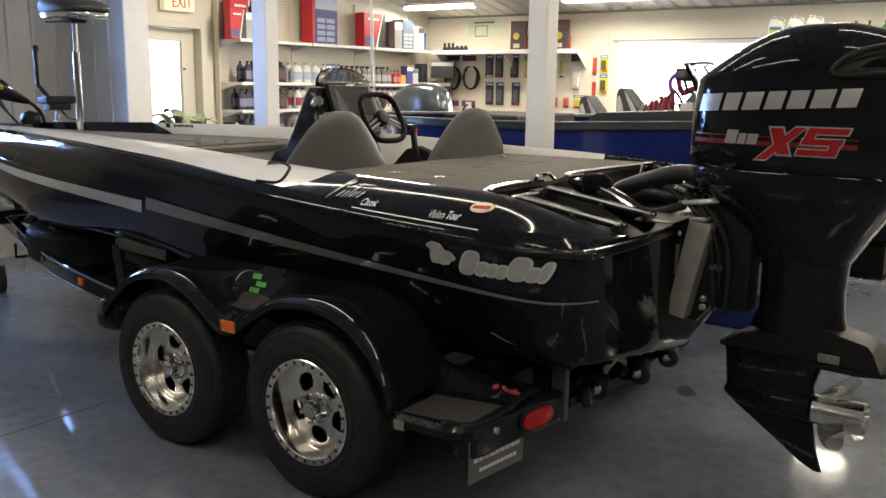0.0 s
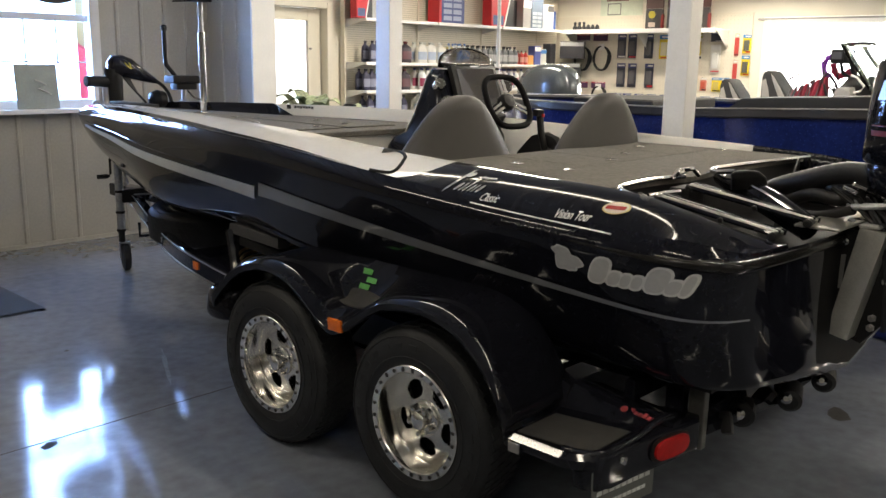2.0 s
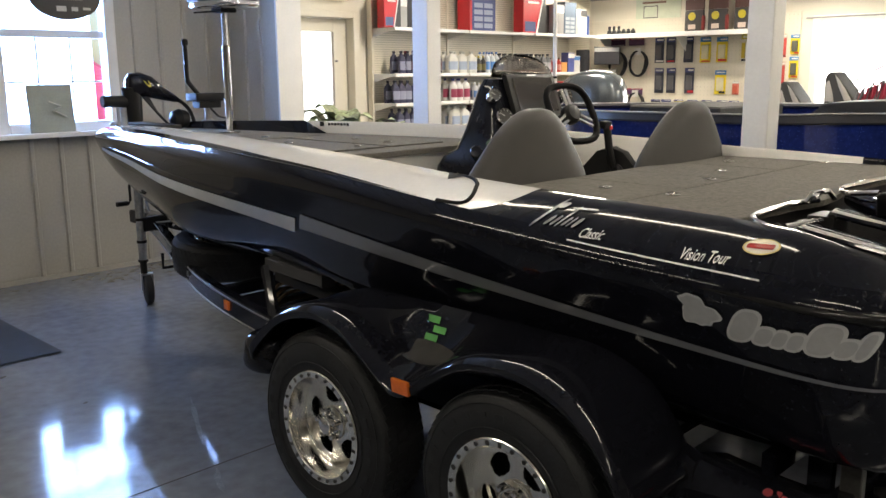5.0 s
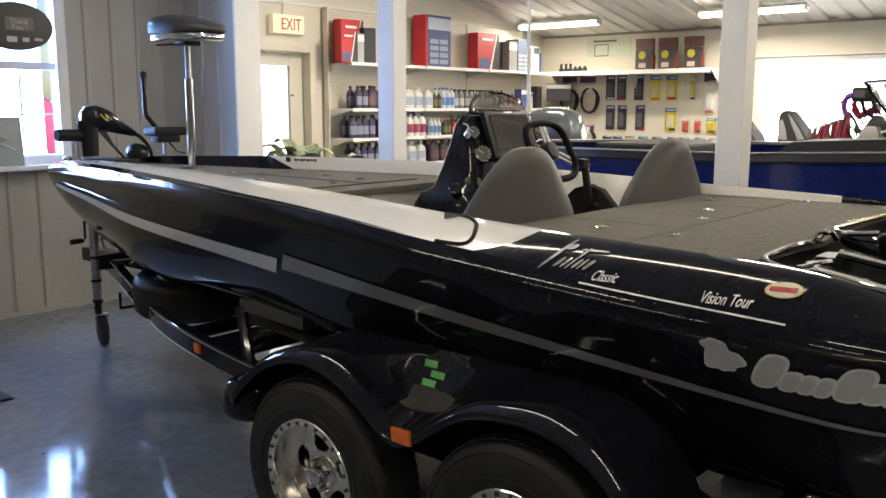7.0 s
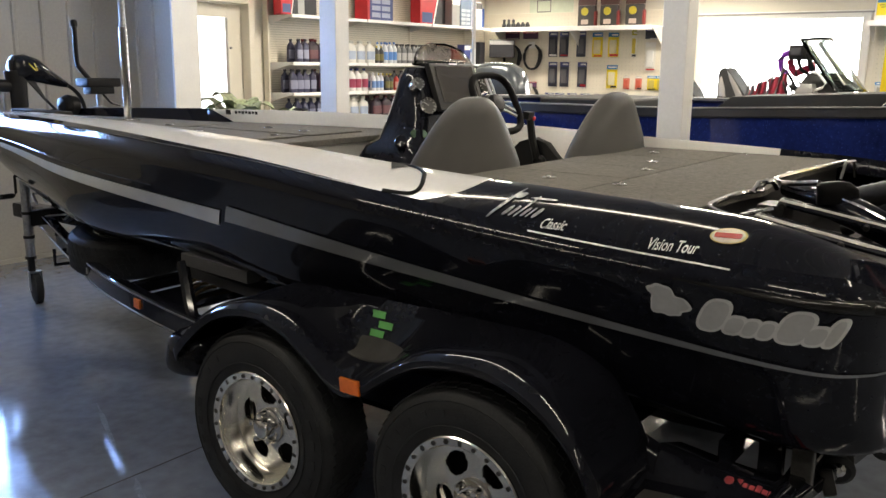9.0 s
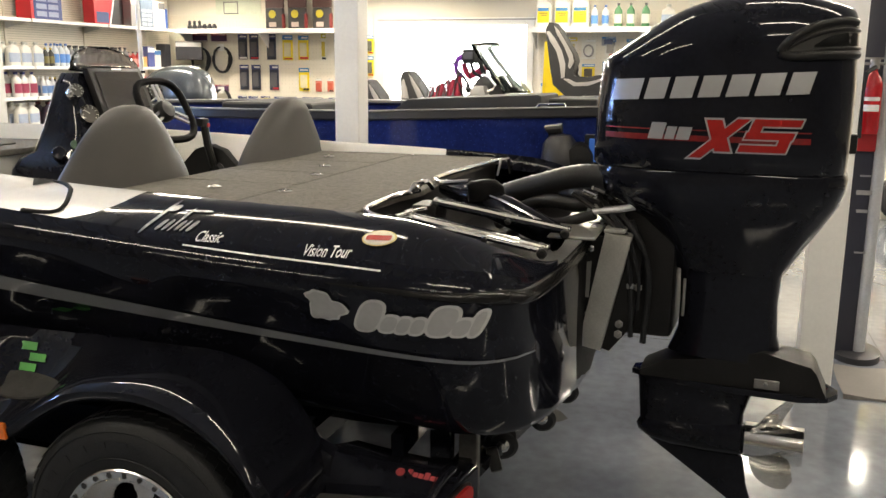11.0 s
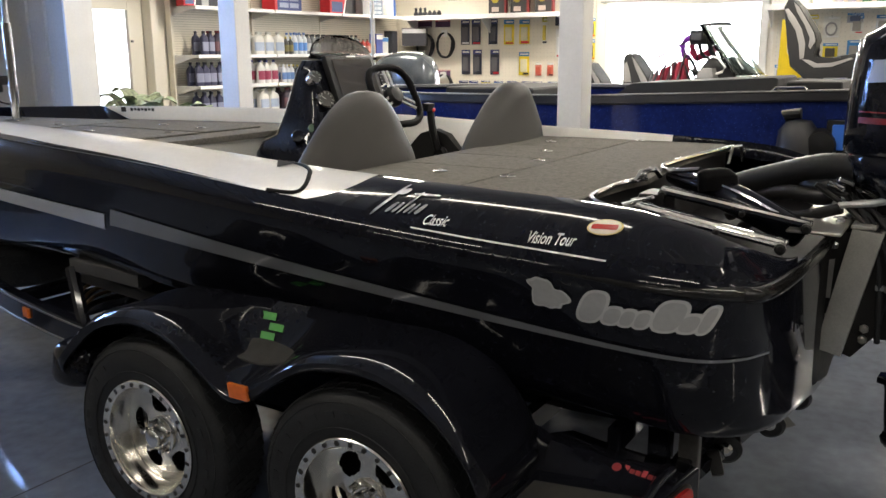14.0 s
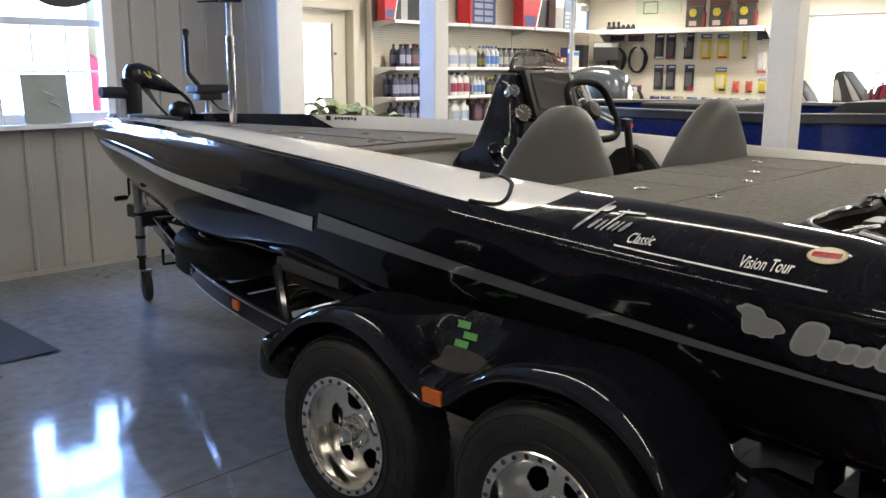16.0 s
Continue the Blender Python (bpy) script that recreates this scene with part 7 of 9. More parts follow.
for x in (3.41, 4.62, 5.85, 7.08):
    part("upright", bbox(x - 0.015, x + 0.018, YD - 0.06, YD - 0.02, 0, 2.67, 0.003, 1), M_PEG, gon, "cream slotted upright")
part("end_cap", bbox(3.375, 3.395, YD - 0.10, YD - 0.02, 0, 2.68, 0.003, 1), M_PEG, gon)
SH = (2.09, 1.60, 1.28, 0.97)
for z in SH:
    for x0, x1 in ((3.43, 4.61), (4.63, 5.84), (5.86, 7.18)):
        bm = bmesh.new()
        box(bm, x0, x1, 5.09, YD - 0.05, z - 0.022, z, 0.003, 1)
        box(bm, x0, x1, 5.085, 5.10, z - 0.032, z + 0.004, 0.003, 1)
        sh = part("shelf", bm, M_TRIM, gon, "white metal shelf")
    for x in (3.425, 4.62, 5.85):
        bm = bmesh.new()
        prism(bm, [(5.10, z - 0.022), (YD - 0.05, z - 0.022), (YD - 0.05, z - 0.10), (5.2, z - 0.04)], x - 0.002, x + 0.002, YZ)
        part("shelf_bracket", bm, M_TRIM, gon)
part("base_deck", bbox(3.43, 7.18, 5.05, YD - 0.05, 0.0, 0.15, 0.004, 1), M_PEG, gon)

# pegboard wall on the east side
peg = thing("pegboard_wall", pose(0, 0, 0), "cream pegboard panels with a white top shelf", "pegboard")
for y0, y1 in ((2.42, YD - 0.06), (-2.2, 0.27), (-5.2, -2.3)):
    part("board", bbox(X1 - 0.03, X1 - 0.012, y0, y1, 0.80, 2.3, 0.002, 1), M_PEG, peg, "cream perforated board", 0)
    bm = bmesh.new()
    for zz in [0.84 + 0.0508 * i for i in range(29)]:
        yy = y0 + 0.04
        while yy < y1 - 0.02:
            s = 0.006
            bm.faces.new([bm.verts.new((X1 - 0.0312, yy + a, zz + b)) for a, b in ((-s, -s), (-s, s), (s, s), (s, -s))])
            yy += 0.0508
    tagged(part("peg_holes", bm, paint(0.60, 0.56, 0.47), peg, "rows of peg holes", 0), kind="stuff")
for y0, y1 in ((2.72, 5.08), (-2.2, 0.30), (-5.2, -2.3)):
    bm = bmesh.new()
    box(bm, 7.19, X1 - 0.032, y0, y1, 2.075, 2.095, 0.003, 1)
    box(bm, 7.175, 7.19, y0, y1, 2.04, 2.10, 0.003, 1)
    part("top_shelf", bm, M_TRIM, peg, "white metal top shelf")
    for y in (y0 + 0.01, (y0 + y1) / 2, y1 - 0.01):
        bm = bmesh.new()
        prism(bm, [(7.22, 2.074), (X1 - 0.035, 2.074), (X1 - 0.035, 1.86), (X1 - 0.07, 1.86)], y - 0.003, y + 0.003, Matrix(((1, 0, 0, 0), (0, 0, 1, 0), (0, 1, 0, 0), (0, 0, 0, 1))))
        part("shelf_bracket", bm, M_TRIM, peg)


# ---- bottles
def bottle(name, body, cap, lab, h, r, square, label):
    root = thing(name, pose(0, 0, -50), label, "bottle", "bottles on the shelves")
    bm = bmesh.new()
    n = 12
    rings = []
    for f, k in ((0, 0.92), (0.02, 1.0), (0.62, 1.0), (0.72, 0.9), (0.80, 0.55), (0.86, 0.3), (0.93, 0.28)):
        p_ = 0.45 if square else 1.0
        rings.append([(r * k * math.copysign(abs(math.cos(a)) ** p_, math.cos(a)), r * (0.62 if square else 1) * k * math.copysign(abs(math.sin(a)) ** p_, math.sin(a)), h * f) for a in [2 * math.pi * (q + 0.5) / n for q in range(n)]])
    skin(bm, rings)
    part("bottle_body", bm, body, root, "", 40)
    bm = bmesh.new()
    lathe(bm, [(r * 0.34, h * 0.90), (r * 0.36, h * 0.91), (r * 0.36, h * 0.995), (r * 0.3, h)], 10)
    part("cap", bm, cap, root)
    bm = bmesh.new()
    rings = []
    for f in (0.16, 0.54):
        p_ = 0.45 if square else 1.0
        rings.append([((r + 0.0012) * math.copysign(abs(math.cos(a)) ** p_, math.cos(a)), (r * (0.62 if square else 1) + 0.0012) * math.copysign(abs(math.sin(a)) ** p_, math.sin(a)), h * f) for a in [math.pi * (1.08 + 0.84 * q / 8) for q in range(9)]])
    skin(bm, rings, closed=False)
    part("label", bm, lab, root)
    return root


C_ = paint
PROTO = {
    "navy": bottle("oil_bottle", C_(0.03, 0.03, 0.07), C_(0.03, 0.03, 0.04), C_(0.22, 0.23, 0.32), 0.245, 0.045, True, "dark navy plastic oil bottle on a shelf"),
    "purple": bottle("oil_jug", C_(0.03, 0.02, 0.032), C_(0.10, 0.012, 0.015), C_(0.11, 0.04, 0.05), 0.25, 0.075, True, "dark plum plastic oil jug with red label"),
    "white": bottle("cleaner_jug", C_(0.62, 0.61, 0.56), C_(0.55, 0.55, 0.5), C_(0.32, 0.38, 0.5), 0.25, 0.075, True, "white plastic jug with pale label"),
    "redwhite": bottle("cleaner_bottle", C_(0.72, 0.72, 0.70), C_(0.05, 0.06, 0.2), C_(0.32, 0.05, 0.10), 0.26, 0.05, False, "white bottle with red and blue label"),
    "bluecan": bottle("spray_can", C_(0.6, 0.6, 0.62), C_(0.8, 0.8, 0.8), C_(0.12, 0.22, 0.45), 0.21, 0.033, False, "pale spray can with blue label"),
    "silver": bottle("lube_bottle", C_(0.13, 0.135, 0.14), C_(0.05, 0.05, 0.05), C_(0.4, 0.4, 0.4), 0.235, 0.05, True, "silver-grey plastic lubricant bottle"),
    "dark": bottle("additive_bottle", C_(0.05, 0.05, 0.05), C_(0.55, 0.42, 0.05), C_(0.16, 0.14, 0.05), 0.2, 0.035, False, "small dark additive bottle with yellow cap"),
    "red": bottle("grease_tube", C_(0.45, 0.04, 0.03), C_(0.05, 0.05, 0.05), C_(0.6, 0.3, 0.25), 0.19, 0.035, False, "small red bottle on a shelf"),
    "green": bottle("soap_bottle", C_(0.06, 0.20, 0.08), C_(0.1, 0.1, 0.1), C_(0.6, 0.6, 0.5), 0.27, 0.045, True, "green bottle with a pale label"),
    "clearblue": bottle("wash_bottle", C_(0.6, 0.63, 0.66), C_(0.1, 0.2, 0.5), C_(0.1, 0.25, 0.6), 0.25, 0.04, False, "white bottle with blue label"),
}
rs = random.Random(11)


def row_of(kind, z, x0, x1, step, y=5.17, depth=2):
    x = x0
    while x < x1:
        for d in range(depth):
            copy_thing(PROTO[kind], pose(x + rs.uniform(-0.006, 0.006), y + 0.125 * d + rs.uniform(-0.008, 0.008), z + 0.001, 0, 0, rs.uniform(-8, 8)))
        x += step


row_of("navy", 1.60, 3.60, 3.73, 0.098)
row_of("purple", 1.60, 3.80, 4.2, 0.165)
row_of("white", 1.60, 4.40, 4.78, 0.165)
row_of("dark", 1.60, 4.87, 5.0, 0.075)
row_of("clearblue", 1.60, 5.02, 5.2, 0.09)
row_of("silver", 1.60, 5.26, 6.3, 0.108)
row_of("red", 1.60, 6.38, 6.5, 0.08)
row_of("navy", 1.28, 3.50, 3.85, 0.098)
row_of("purple", 1.28, 3.95, 4.2, 0.165)
row_of("redwhite", 1.28, 4.42, 4.72, 0.108)
row_of("bluecan", 1.28, 4.80, 5.0, 0.075)
row_of("dark", 1.28, 5.05, 5.2, 0.08)
row_of("red", 1.28, 5.24, 5.3, 0.08)
row_of("silver", 1.28, 5.36, 5.7, 0.108)
row_of("redwhite", 1.28, 5.8, 6.4, 0.115)
row_of("white", 0.97, 4.45, 4.7, 0.165)
row_of("purple", 0.97, 4.85, 5.2, 0.165)
row_of("navy", 0.97, 3.55, 4.2, 0.11)
row_of("silver", 0.97, 5.4, 6.4, 0.12, depth=1)


# ---- boxes and packets
def carton(name, x, y, z, w, d, h, front, top, turn, label, stripe=None, lean=0, slash=False, group="boxes on the shelves"):
    root = thing(name, pose(x, y, z, lean, 0, turn), label, "box", group)
    part("carton_body", bbox(-w / 2, w / 2, -d / 2, d / 2, 0, h, 0.003, 1), front, root)
    if top:
        part("carton_band", bbox(-w / 2 + 0.002, w / 2 - 0.002, -d / 2 - 0.002, -d / 2 + 0.002, h * 0.72, h * 0.95, 0, 1), top, root)
    if slash:
        FR = Matrix(((1, 0, 0, 0), (0, 0, -1, 0), (0, 1, 0, 0), (0, 0, 0, 1)))
        bm = bmesh.new()
        prism(bm, [(w * 0.12, 0.004), (w * 0.49, 0.004), (w * 0.49, h * 0.99), (w * 0.40, h * 0.99)], d / 2 - 0.001, d / 2 + 0.002, FR)
        part("black_corner", bm, BLK, root, "", 0)
        bm = bmesh.new()
        prism(bm, [(w * 0.06, 0.004), (w * 0.12, 0.004), (w * 0.40, h * 0.99), (w * 0.35, h * 0.99)], d / 2 - 0.001, d / 2 + 0.003, FR)
        part("white_slash", bm, WHT, root, "", 0)
        part("print_bar", bbox(-w * 0.3, w * 0.2, -d / 2 - 0.002, -d / 2, h * 0.80, h * 0.86, 0, 1), WHT, root, "pale unreadable print", 0)
        part("print_bar", bbox(-w * 0.42, w * 0.05, -d / 2 - 0.002, -d / 2, h * 0.05, h * 0.32, 0.0, 1), C_(0.06, 0.09, 0.22), root, "", 0)
    if stripe:
        bm = bmesh.new()
        for i in range(4):
            for j in range(2):
                box(bm, -w * 0.42 + j * w * 0.42, -w * 0.06 + j * w * 0.42, -d / 2 - 0.002, -d / 2 + 0.001, h * (0.06 + 0.13 * i), h * (0.15 + 0.13 * i))
        part("print_panel", bm, stripe, root)
    return root


RED, BLK, WHT, BLU = C_(0.55, 0.02, 0.03), C_(0.03, 0.03, 0.035), C_(0.78, 0.77, 0.74), C_(0.04, 0.06, 0.20)
T_ = 2.093
carton("parts_box", 3.62, 5.33, T_, 0.34, 0.12, 0.46, RED, None, 0, "red and black parts box with white band", slash=True)
carton("parts_box", 3.46, 5.20, T_, 0.24, 0.10, 0.33, RED, None, 0, "red parts box leaning on the shelf", slash=True)
carton("parts_box", 3.63, 5.19, T_, 0.10, 0.08, 0.31, C_(0.35, 0.35, 0.34), WHT, 0, "grey bottle-shaped carton on the shelf")
carton("parts_box", 3.80, 5.24, T_, 0.16, 0.14, 0.38, BLK, None, -8, "black parts box on the shelf")
carton("kit_box", 4.97, 5.27, T_, 0.42, 0.20, 0.60, BLU, C_(0.45, 0.48, 0.6), 0, "tall dark blue printed carton", C_(0.3, 0.34, 0.5))
carton("kit_box", 4.735, 5.27, T_, 0.045, 0.2, 0.60, RED, None, 0, "narrow red carton side")
carton("parts_box", 5.98, 5.28, T_, 0.46, 0.16, 0.46, RED, None, 0, "red printed carton on the shelf", slash=True)
carton("parts_box", 6.28, 5.32, T_, 0.2, 0.12, 0.36, BLK, None, 0, "black carton on the shelf")
carton("filter_box", 6.46, 5.24, T_, 0.2, 0.16, 0.38, C_(0.22, 0.22, 0.22), WHT, 5, "grey printed carton on the shelf")
carton("filter_box", 6.70, 5.26, T_, 0.26, 0.2, 0.42, C_(0.10, 0.13, 0.18), None, 0, "dark blue-grey carton on the shelf", C_(0.3, 0.33, 0.36))
carton("filter_box", 6.98, 5.22, T_, 0.14, 0.16, 0.34, WHT, C_(0.12, 0.12, 0.12), 0, "white printed carton on the shelf")
carton("filter_box", 7.10, 5.24, T_, 0.07, 0.16, 0.26, C_(0.05, 0.12, 0.4), None, 0, "narrow blue carton on the shelf")
carton("small_box", 6.60, 5.22, 1.601, 0.12, 0.1, 0.13, C_(0.6, 0.3, 0.1), None, 0, "small orange carton on the shelf")
carton("small_box", 6.74, 5.22, 1.601, 0.14, 0.12, 0.26, C_(0.08, 0.1, 0.3), WHT, 0, "blue printed carton on the shelf")
carton("small_box", 6.90, 5.24, 1.601, 0.14, 0.12, 0.22, C_(0.6, 0.6, 0.56), C_(0.06, 0.2, 0.5), 0, "pale printed carton on the shelf")
carton("small_box", 7.06, 5.2, 1.601, 0.12, 0.14, 0.30, BLK, None, 0, "black carton on the shelf")
carton("black_case", 7.36, 5.0, 1.70, 0.34, 0.30, 0.24, BLK, C_(0.4, 0.4, 0.4), -60, "black carton hung in the corner", group="packs on the pegboard")
carton("black_case", 7.40, 5.05, 1.42, 0.30, 0.28, 0.22, BLK, C_(0.5, 0.5, 0.5), -60, "black carton with grey label in the corner", group="packs on the pegboard")
for x in (6.2, 6.55, 6.85):
    carton("small_box", x, 5.22, 1.281, 0.2, 0.14, 0.2, rs.choice([RED, BLU, WHT]), None, 0, "printed carton on the lower shelf")
# small dark fittings on the top shelf in the corner
for i in range(6):
    root = thing("bracket_part", pose(7.32, 4.95 - 0.075 * i, 2.096, 0, 0, 20 * i), "small black engine fitting on the shelf", "fitting", "fittings on the top shelf")
    bm = bmesh.new()
    lathe(bm, [(0.035, 0), (0.03, 0.05), (0.018, 0.06), (0.02, 0.11 if i < 3 else 0.07), (0.0, 0.12 if i < 3 else 0.08)], 12)
    part("fitting_body", bm, BLK, root)


def pack(y, z, w, h, main, header, label, bulge=None, x=7.553, name="blister_pack"):
    """A hanging blister pack: card, header and a clear-domed part."""
    root = thing(name, pose(x, y, z), label, "packet", "packs on the pegboard")
    part("card", bbox(-0.002, 0.002, -w / 2, w / 2, -h / 2, h / 2, 0, 1), main, root, "", 0)
    part("card_header", bbox(-0.0035, 0.001, -w / 2, w / 2, h * 0.32, h / 2, 0, 1), header, root, "", 0)
    bm = bmesh.new()
    tube(bm, [(0.02, 0, h / 2 - 0.012), (-0.03, 0, h / 2 - 0.008), (-0.034, 0, h / 2 + 0.008)], 0.0025, 5)
    part("hook", bm, M_CHROME, root)
    rk = random.Random(int(1000 * (y + 9) + 77 * z))
    part("print", bbox(-0.0045, -0.0035, -w * 0.42, w * rk.uniform(0.1, 0.42), h * 0.38, h * 0.44, 0, 1), WHT, root, "", 0)
    part("print", bbox(-0.0035, -0.002, -w * 0.45, w * rk.uniform(0.0, 0.4), -h * 0.47, -h * rk.uniform(0.38, 0.42), 0, 1), rk.choice((RED, WHT, BLK)), root, "", 0)
    if bulge:
        bm = bmesh.new()
        box(bm, -0.022, -0.002, -w * 0.32, w * 0.32, -h * 0.36, h * 0.2, 0.008, 2)
        part("content", bm, bulge, root)
    return root


YEL, LBL, DKB, NAV = C_(0.75, 0.58, 0.02), C_(0.05, 0.22, 0.50), C_(0.03, 0.035, 0.06), C_(0.06, 0.07, 0.20)
for z, ys, h in ((1.88, (4.30, 4.13, 3.87), 0.33), (1.48, (4.29, 4.11, 3.84), 0.33)):
    for y in ys:
        pack(y, z, 0.135, h, DKB, NAV, "dark hanging pack with blue header", C_(0.09, 0.09, 0.1))
for y, z, h in ((3.63, 1.87, 0.32), (3.40, 1.87, 0.31), (3.40, 1.46, 0.30)):
    pack(y, z, 0.15, h, YEL, LBL, "yellow hanging pack with blue header", C_(0.6, 0.55, 0.35))
pack(3.11, 1.88, 0.07, 0.34, C_(0.7, 0.68, 0.6), C_(0.5, 0.45, 0.05), "clear pack with a yellow brush", C_(0.55, 0.42, 0.05))
pack(2.86, 2.0, 0.2, 0.12, DKB, NAV, "small dark hanging pack")
pack(2.88, 1.72, 0.14, 0.36, C_(0.72, 0.70, 0.64), C_(0.75, 0.73, 0.7), "clear hanging pack of white fittings", C_(0.7, 0.7, 0.68))
for y in (3.19, 3.02):
    pack(y, 1.39, 0.09, 0.17, C_(0.6, 0.2, 0.14), C_(0.6, 0.6, 0.55), "small red hanging pack", C_(0.5, 0.1, 0.06))
for y in (2.84, 2.72):
    pack(y, 1.39, 0.12, 0.18, YEL, LBL, "small yellow hanging pack", C_(0.5, 0.4, 0.1))
for i, y in enumerate((4.33, 4.17, 3.98, 3.78, 3.58, 3.36, 3.2, 2.98, 2.78)):
    pack(y, 1.17, 0.14, 0.12, (DKB, NAV, YEL, LBL)[i % 4], NAV, "small printed hanging pack")
for y, z in ((4.96, 2.0), (4.66, 2.0), (4.96, 1.33), (4.66, 1.33)):
    pack(y, z, 0.24, 0.09, C_(0.12, 0.05, 0.12), C_(0.45, 0.06, 0.08), "long printed header card")
for y, z, h, m_ in ((2.60, 1.9, 0.28, C_(0.45, 0.06, 0.05)), (2.60, 1.58, 0.26, C_(0.45, 0.06, 0.05)), (2.465, 1.91, 0.23, YEL), (2.465, 1.64, 0.25, YEL), (2.52, 1.27, 0.2, YEL)):
    pack(y, z, 0.11 if m_ is YEL else 0.06, h, m_, LBL if m_ is YEL else C_(0.6, 0.5, 0.4), "hanging pack with bright card", C_(0.1, 0.1, 0.08) if m_ is YEL else None)
# coiled hoses
for y, z, r in ((4.93, 1.70, 0.165), (4.60, 1.71, 0.165), (4.62, 1.16, 0.15)):
    root = thing("hose_coil", pose(7.52, y, z), "coiled black hose hanging on the pegboard", "hose", "hose coils")
    bm = bmesh.new()
    pts = [(-0.01 * math.sin(k * 0.9) - 0.012 * (k // 24), (r - 0.012 * (k // 24)) * math.sin(2 * math.pi * k / 24) * 0.85, r * math.cos(2 * math.pi * k / 24)) for k in range(68)]
    tube(bm, pts, 0.014, 8)
    part("hose", bm, M_RUBBER, root)
    part("tag", bbox(-0.03, -0.028, -0.05, 0.05, r - 0.05, r + 0.04, 0, 1), WHT, root, "white paper tag")
# gauge kits on the top shelf and framed notice on the wall
for y in (3.70, 3.38, 3.03):
    root = thing("gauge_kit", pose(7.36, y, 2.096), "dark red and grey clamshell tool kit standing on the shelf", "tool kit", "tool kits")
    part("kit_card", bbox(-0.012, 0.012, -0.13, 0.13, 0.27, 0.40, 0.002, 1), C_(0.10, 0.05, 0.045), root, "", 0)
    part("kit_tray", bbox(-0.03, 0.03, -0.125, 0.125, 0, 0.27, 0.025, 2), C_(0.05, 0.048, 0.05), root)
    part("kit_side", bbox(-0.028, 0.034, -0.135, -0.06, 0.01, 0.20, 0.02, 2), C_(0.22, 0.03, 0.03), root)
    bm = bmesh.new()
    lathe(bm, [(0.05, 0), (0.05, 0.012), (0.0, 0.014)], 20, pose(-0.03, 0.02, 0.19, 0, -90, 0))
    part("dial", bm, C_(0.5, 0.42, 0.04), root, "yellow dial")
    part("kit_print", bbox(-0.034, -0.03, -0.03, 0.07, 0.03, 0.09, 0, 1), C_(0.55, 0.45, 0.4), root, "", 0)
nt = thing("wall_notice", pose(X1 - 0.006, 4.35, 2.40), "pale green printed notice with a small framed diagram", "notice")
part("notice_sheet", bbox(-0.004, 0.004, -0.32, 0.36, -0.18, 0.16, 0, 1), C_(0.62, 0.68, 0.55), nt, "", 0)
part("notice_bar", bbox(-0.006, -0.004, -0.10, 0.26, 0.10, 0.125, 0, 1), C_(0.2, 0.12, 0.08), nt, "", 0)
for a, b, c, d in ((0.02, 0.24, 0.06, 0.072), (0.02, 0.24, -0.09, -0.078), (0.02, 0.032, -0.09, 0.07), (0.228, 0.24, -0.09, 0.07)):
    part("notice_line", bbox(-0.0065, -0.004, a, b, c, d, 0, 1), C_(0.15, 0.15, 0.15), nt, "", 0)
# jugs and packs beside the wide window
for i, (y, hw_) in enumerate(((0.17, 0.090), (-0.046, 0.096), (-0.258, 0.098))):
    jug = thing("cleaner_jug", pose(7.36, y, 2.101), "large white plastic jug with yellow and blue label", "jug", "jugs on the shelf")
    bm = bmesh.new()
    rings = []
    for z, k, dy in ((0, 0.94, 0), (0.012, 1, 0), (0.225, 1, 0), (0.25, 0.97, 0), (0.285, 0.80, 0.012), (0.31, 0.42, 0.035), (0.318, 0.30, 0.04)):
        rings.append([(0.062 * min(1, k + 0.1) * math.copysign(abs(math.cos(a)) ** 0.5, math.cos(a)), dy + hw_ * k * math.copysign(abs(math.sin(a)) ** 0.4, math.sin(a)), z) for a in [2 * math.pi * q / 20 for q in range(20)]])
    skin(bm, rings)
    part("jug_body", bm, C_(0.74, 0.73, 0.69), jug, "", 45)
    bm = bmesh.new()
    lathe(bm, [(0.030, 0.314), (0.032, 0.318), (0.032, 0.342), (0.028, 0.346)], 14, pose(0, 0.04, 0))
    part("jug_cap", bm, C_(0.7, 0.7, 0.67), jug)
    bm = bmesh.new()
    tube(bm, [(0, 0.012, 0.31), (0, -0.03, 0.325), (0, -0.07, 0.305), (0, -0.085, 0.25)], 0.013, 8)
    part("jug_handle", bm, C_(0.74, 0.73, 0.69), jug)
    lab_ = part("jug_label", bbox(-0.0665, -0.060, -hw_ * 0.76, hw_ * 0.76, 0.055, 0.225, 0, 1), YEL, jug, "yellow label", 0)
    part("label_band", bbox(-0.068, -0.066, -hw_ * 0.72, hw_ * 0.72, 0.185, 0.222, 0, 1), LBL, lab_, "blue band", 0)
    for k in range(2):
        part("label_line", bbox(-0.068, -0.066, -hw_ * (0.55, 0.5)[k], hw_ * (0.5, 0.3)[k], 0.155 - 0.022 * k, 0.165 - 0.022 * k, 0, 1), C_(0.22, 0.18, 0.05), lab_, "", 0)
for i, y in enumerate((-0.42, -0.545, -0.69, -0.83, -1.0, -1.25, -1.5, -1.8)):
    copy_thing(PROTO["clearblue" if i < 2 else "green" if i < 5 else "white"], pose(7.36, y, 2.101, 0, 0, -90))
for proto in PROTO.values():
    for o_ in (*proto.children_recursive, proto):
        bpy.data.objects.remove(o_)
rp = random.Random(5)
pack(-0.13, 1.87, 0.14, 0.25, C_(0.7, 0.68, 0.6), YEL, "clear hanging pack with a yellow header", C_(0.5, 0.42, 0.2))
pack(-0.34, 1.86, 0.17, 0.23, C_(0.72, 0.70, 0.62), C_(0.7, 0.68, 0.6), "clear hanging pack with a steel ring", None)
bm = bmesh.new()
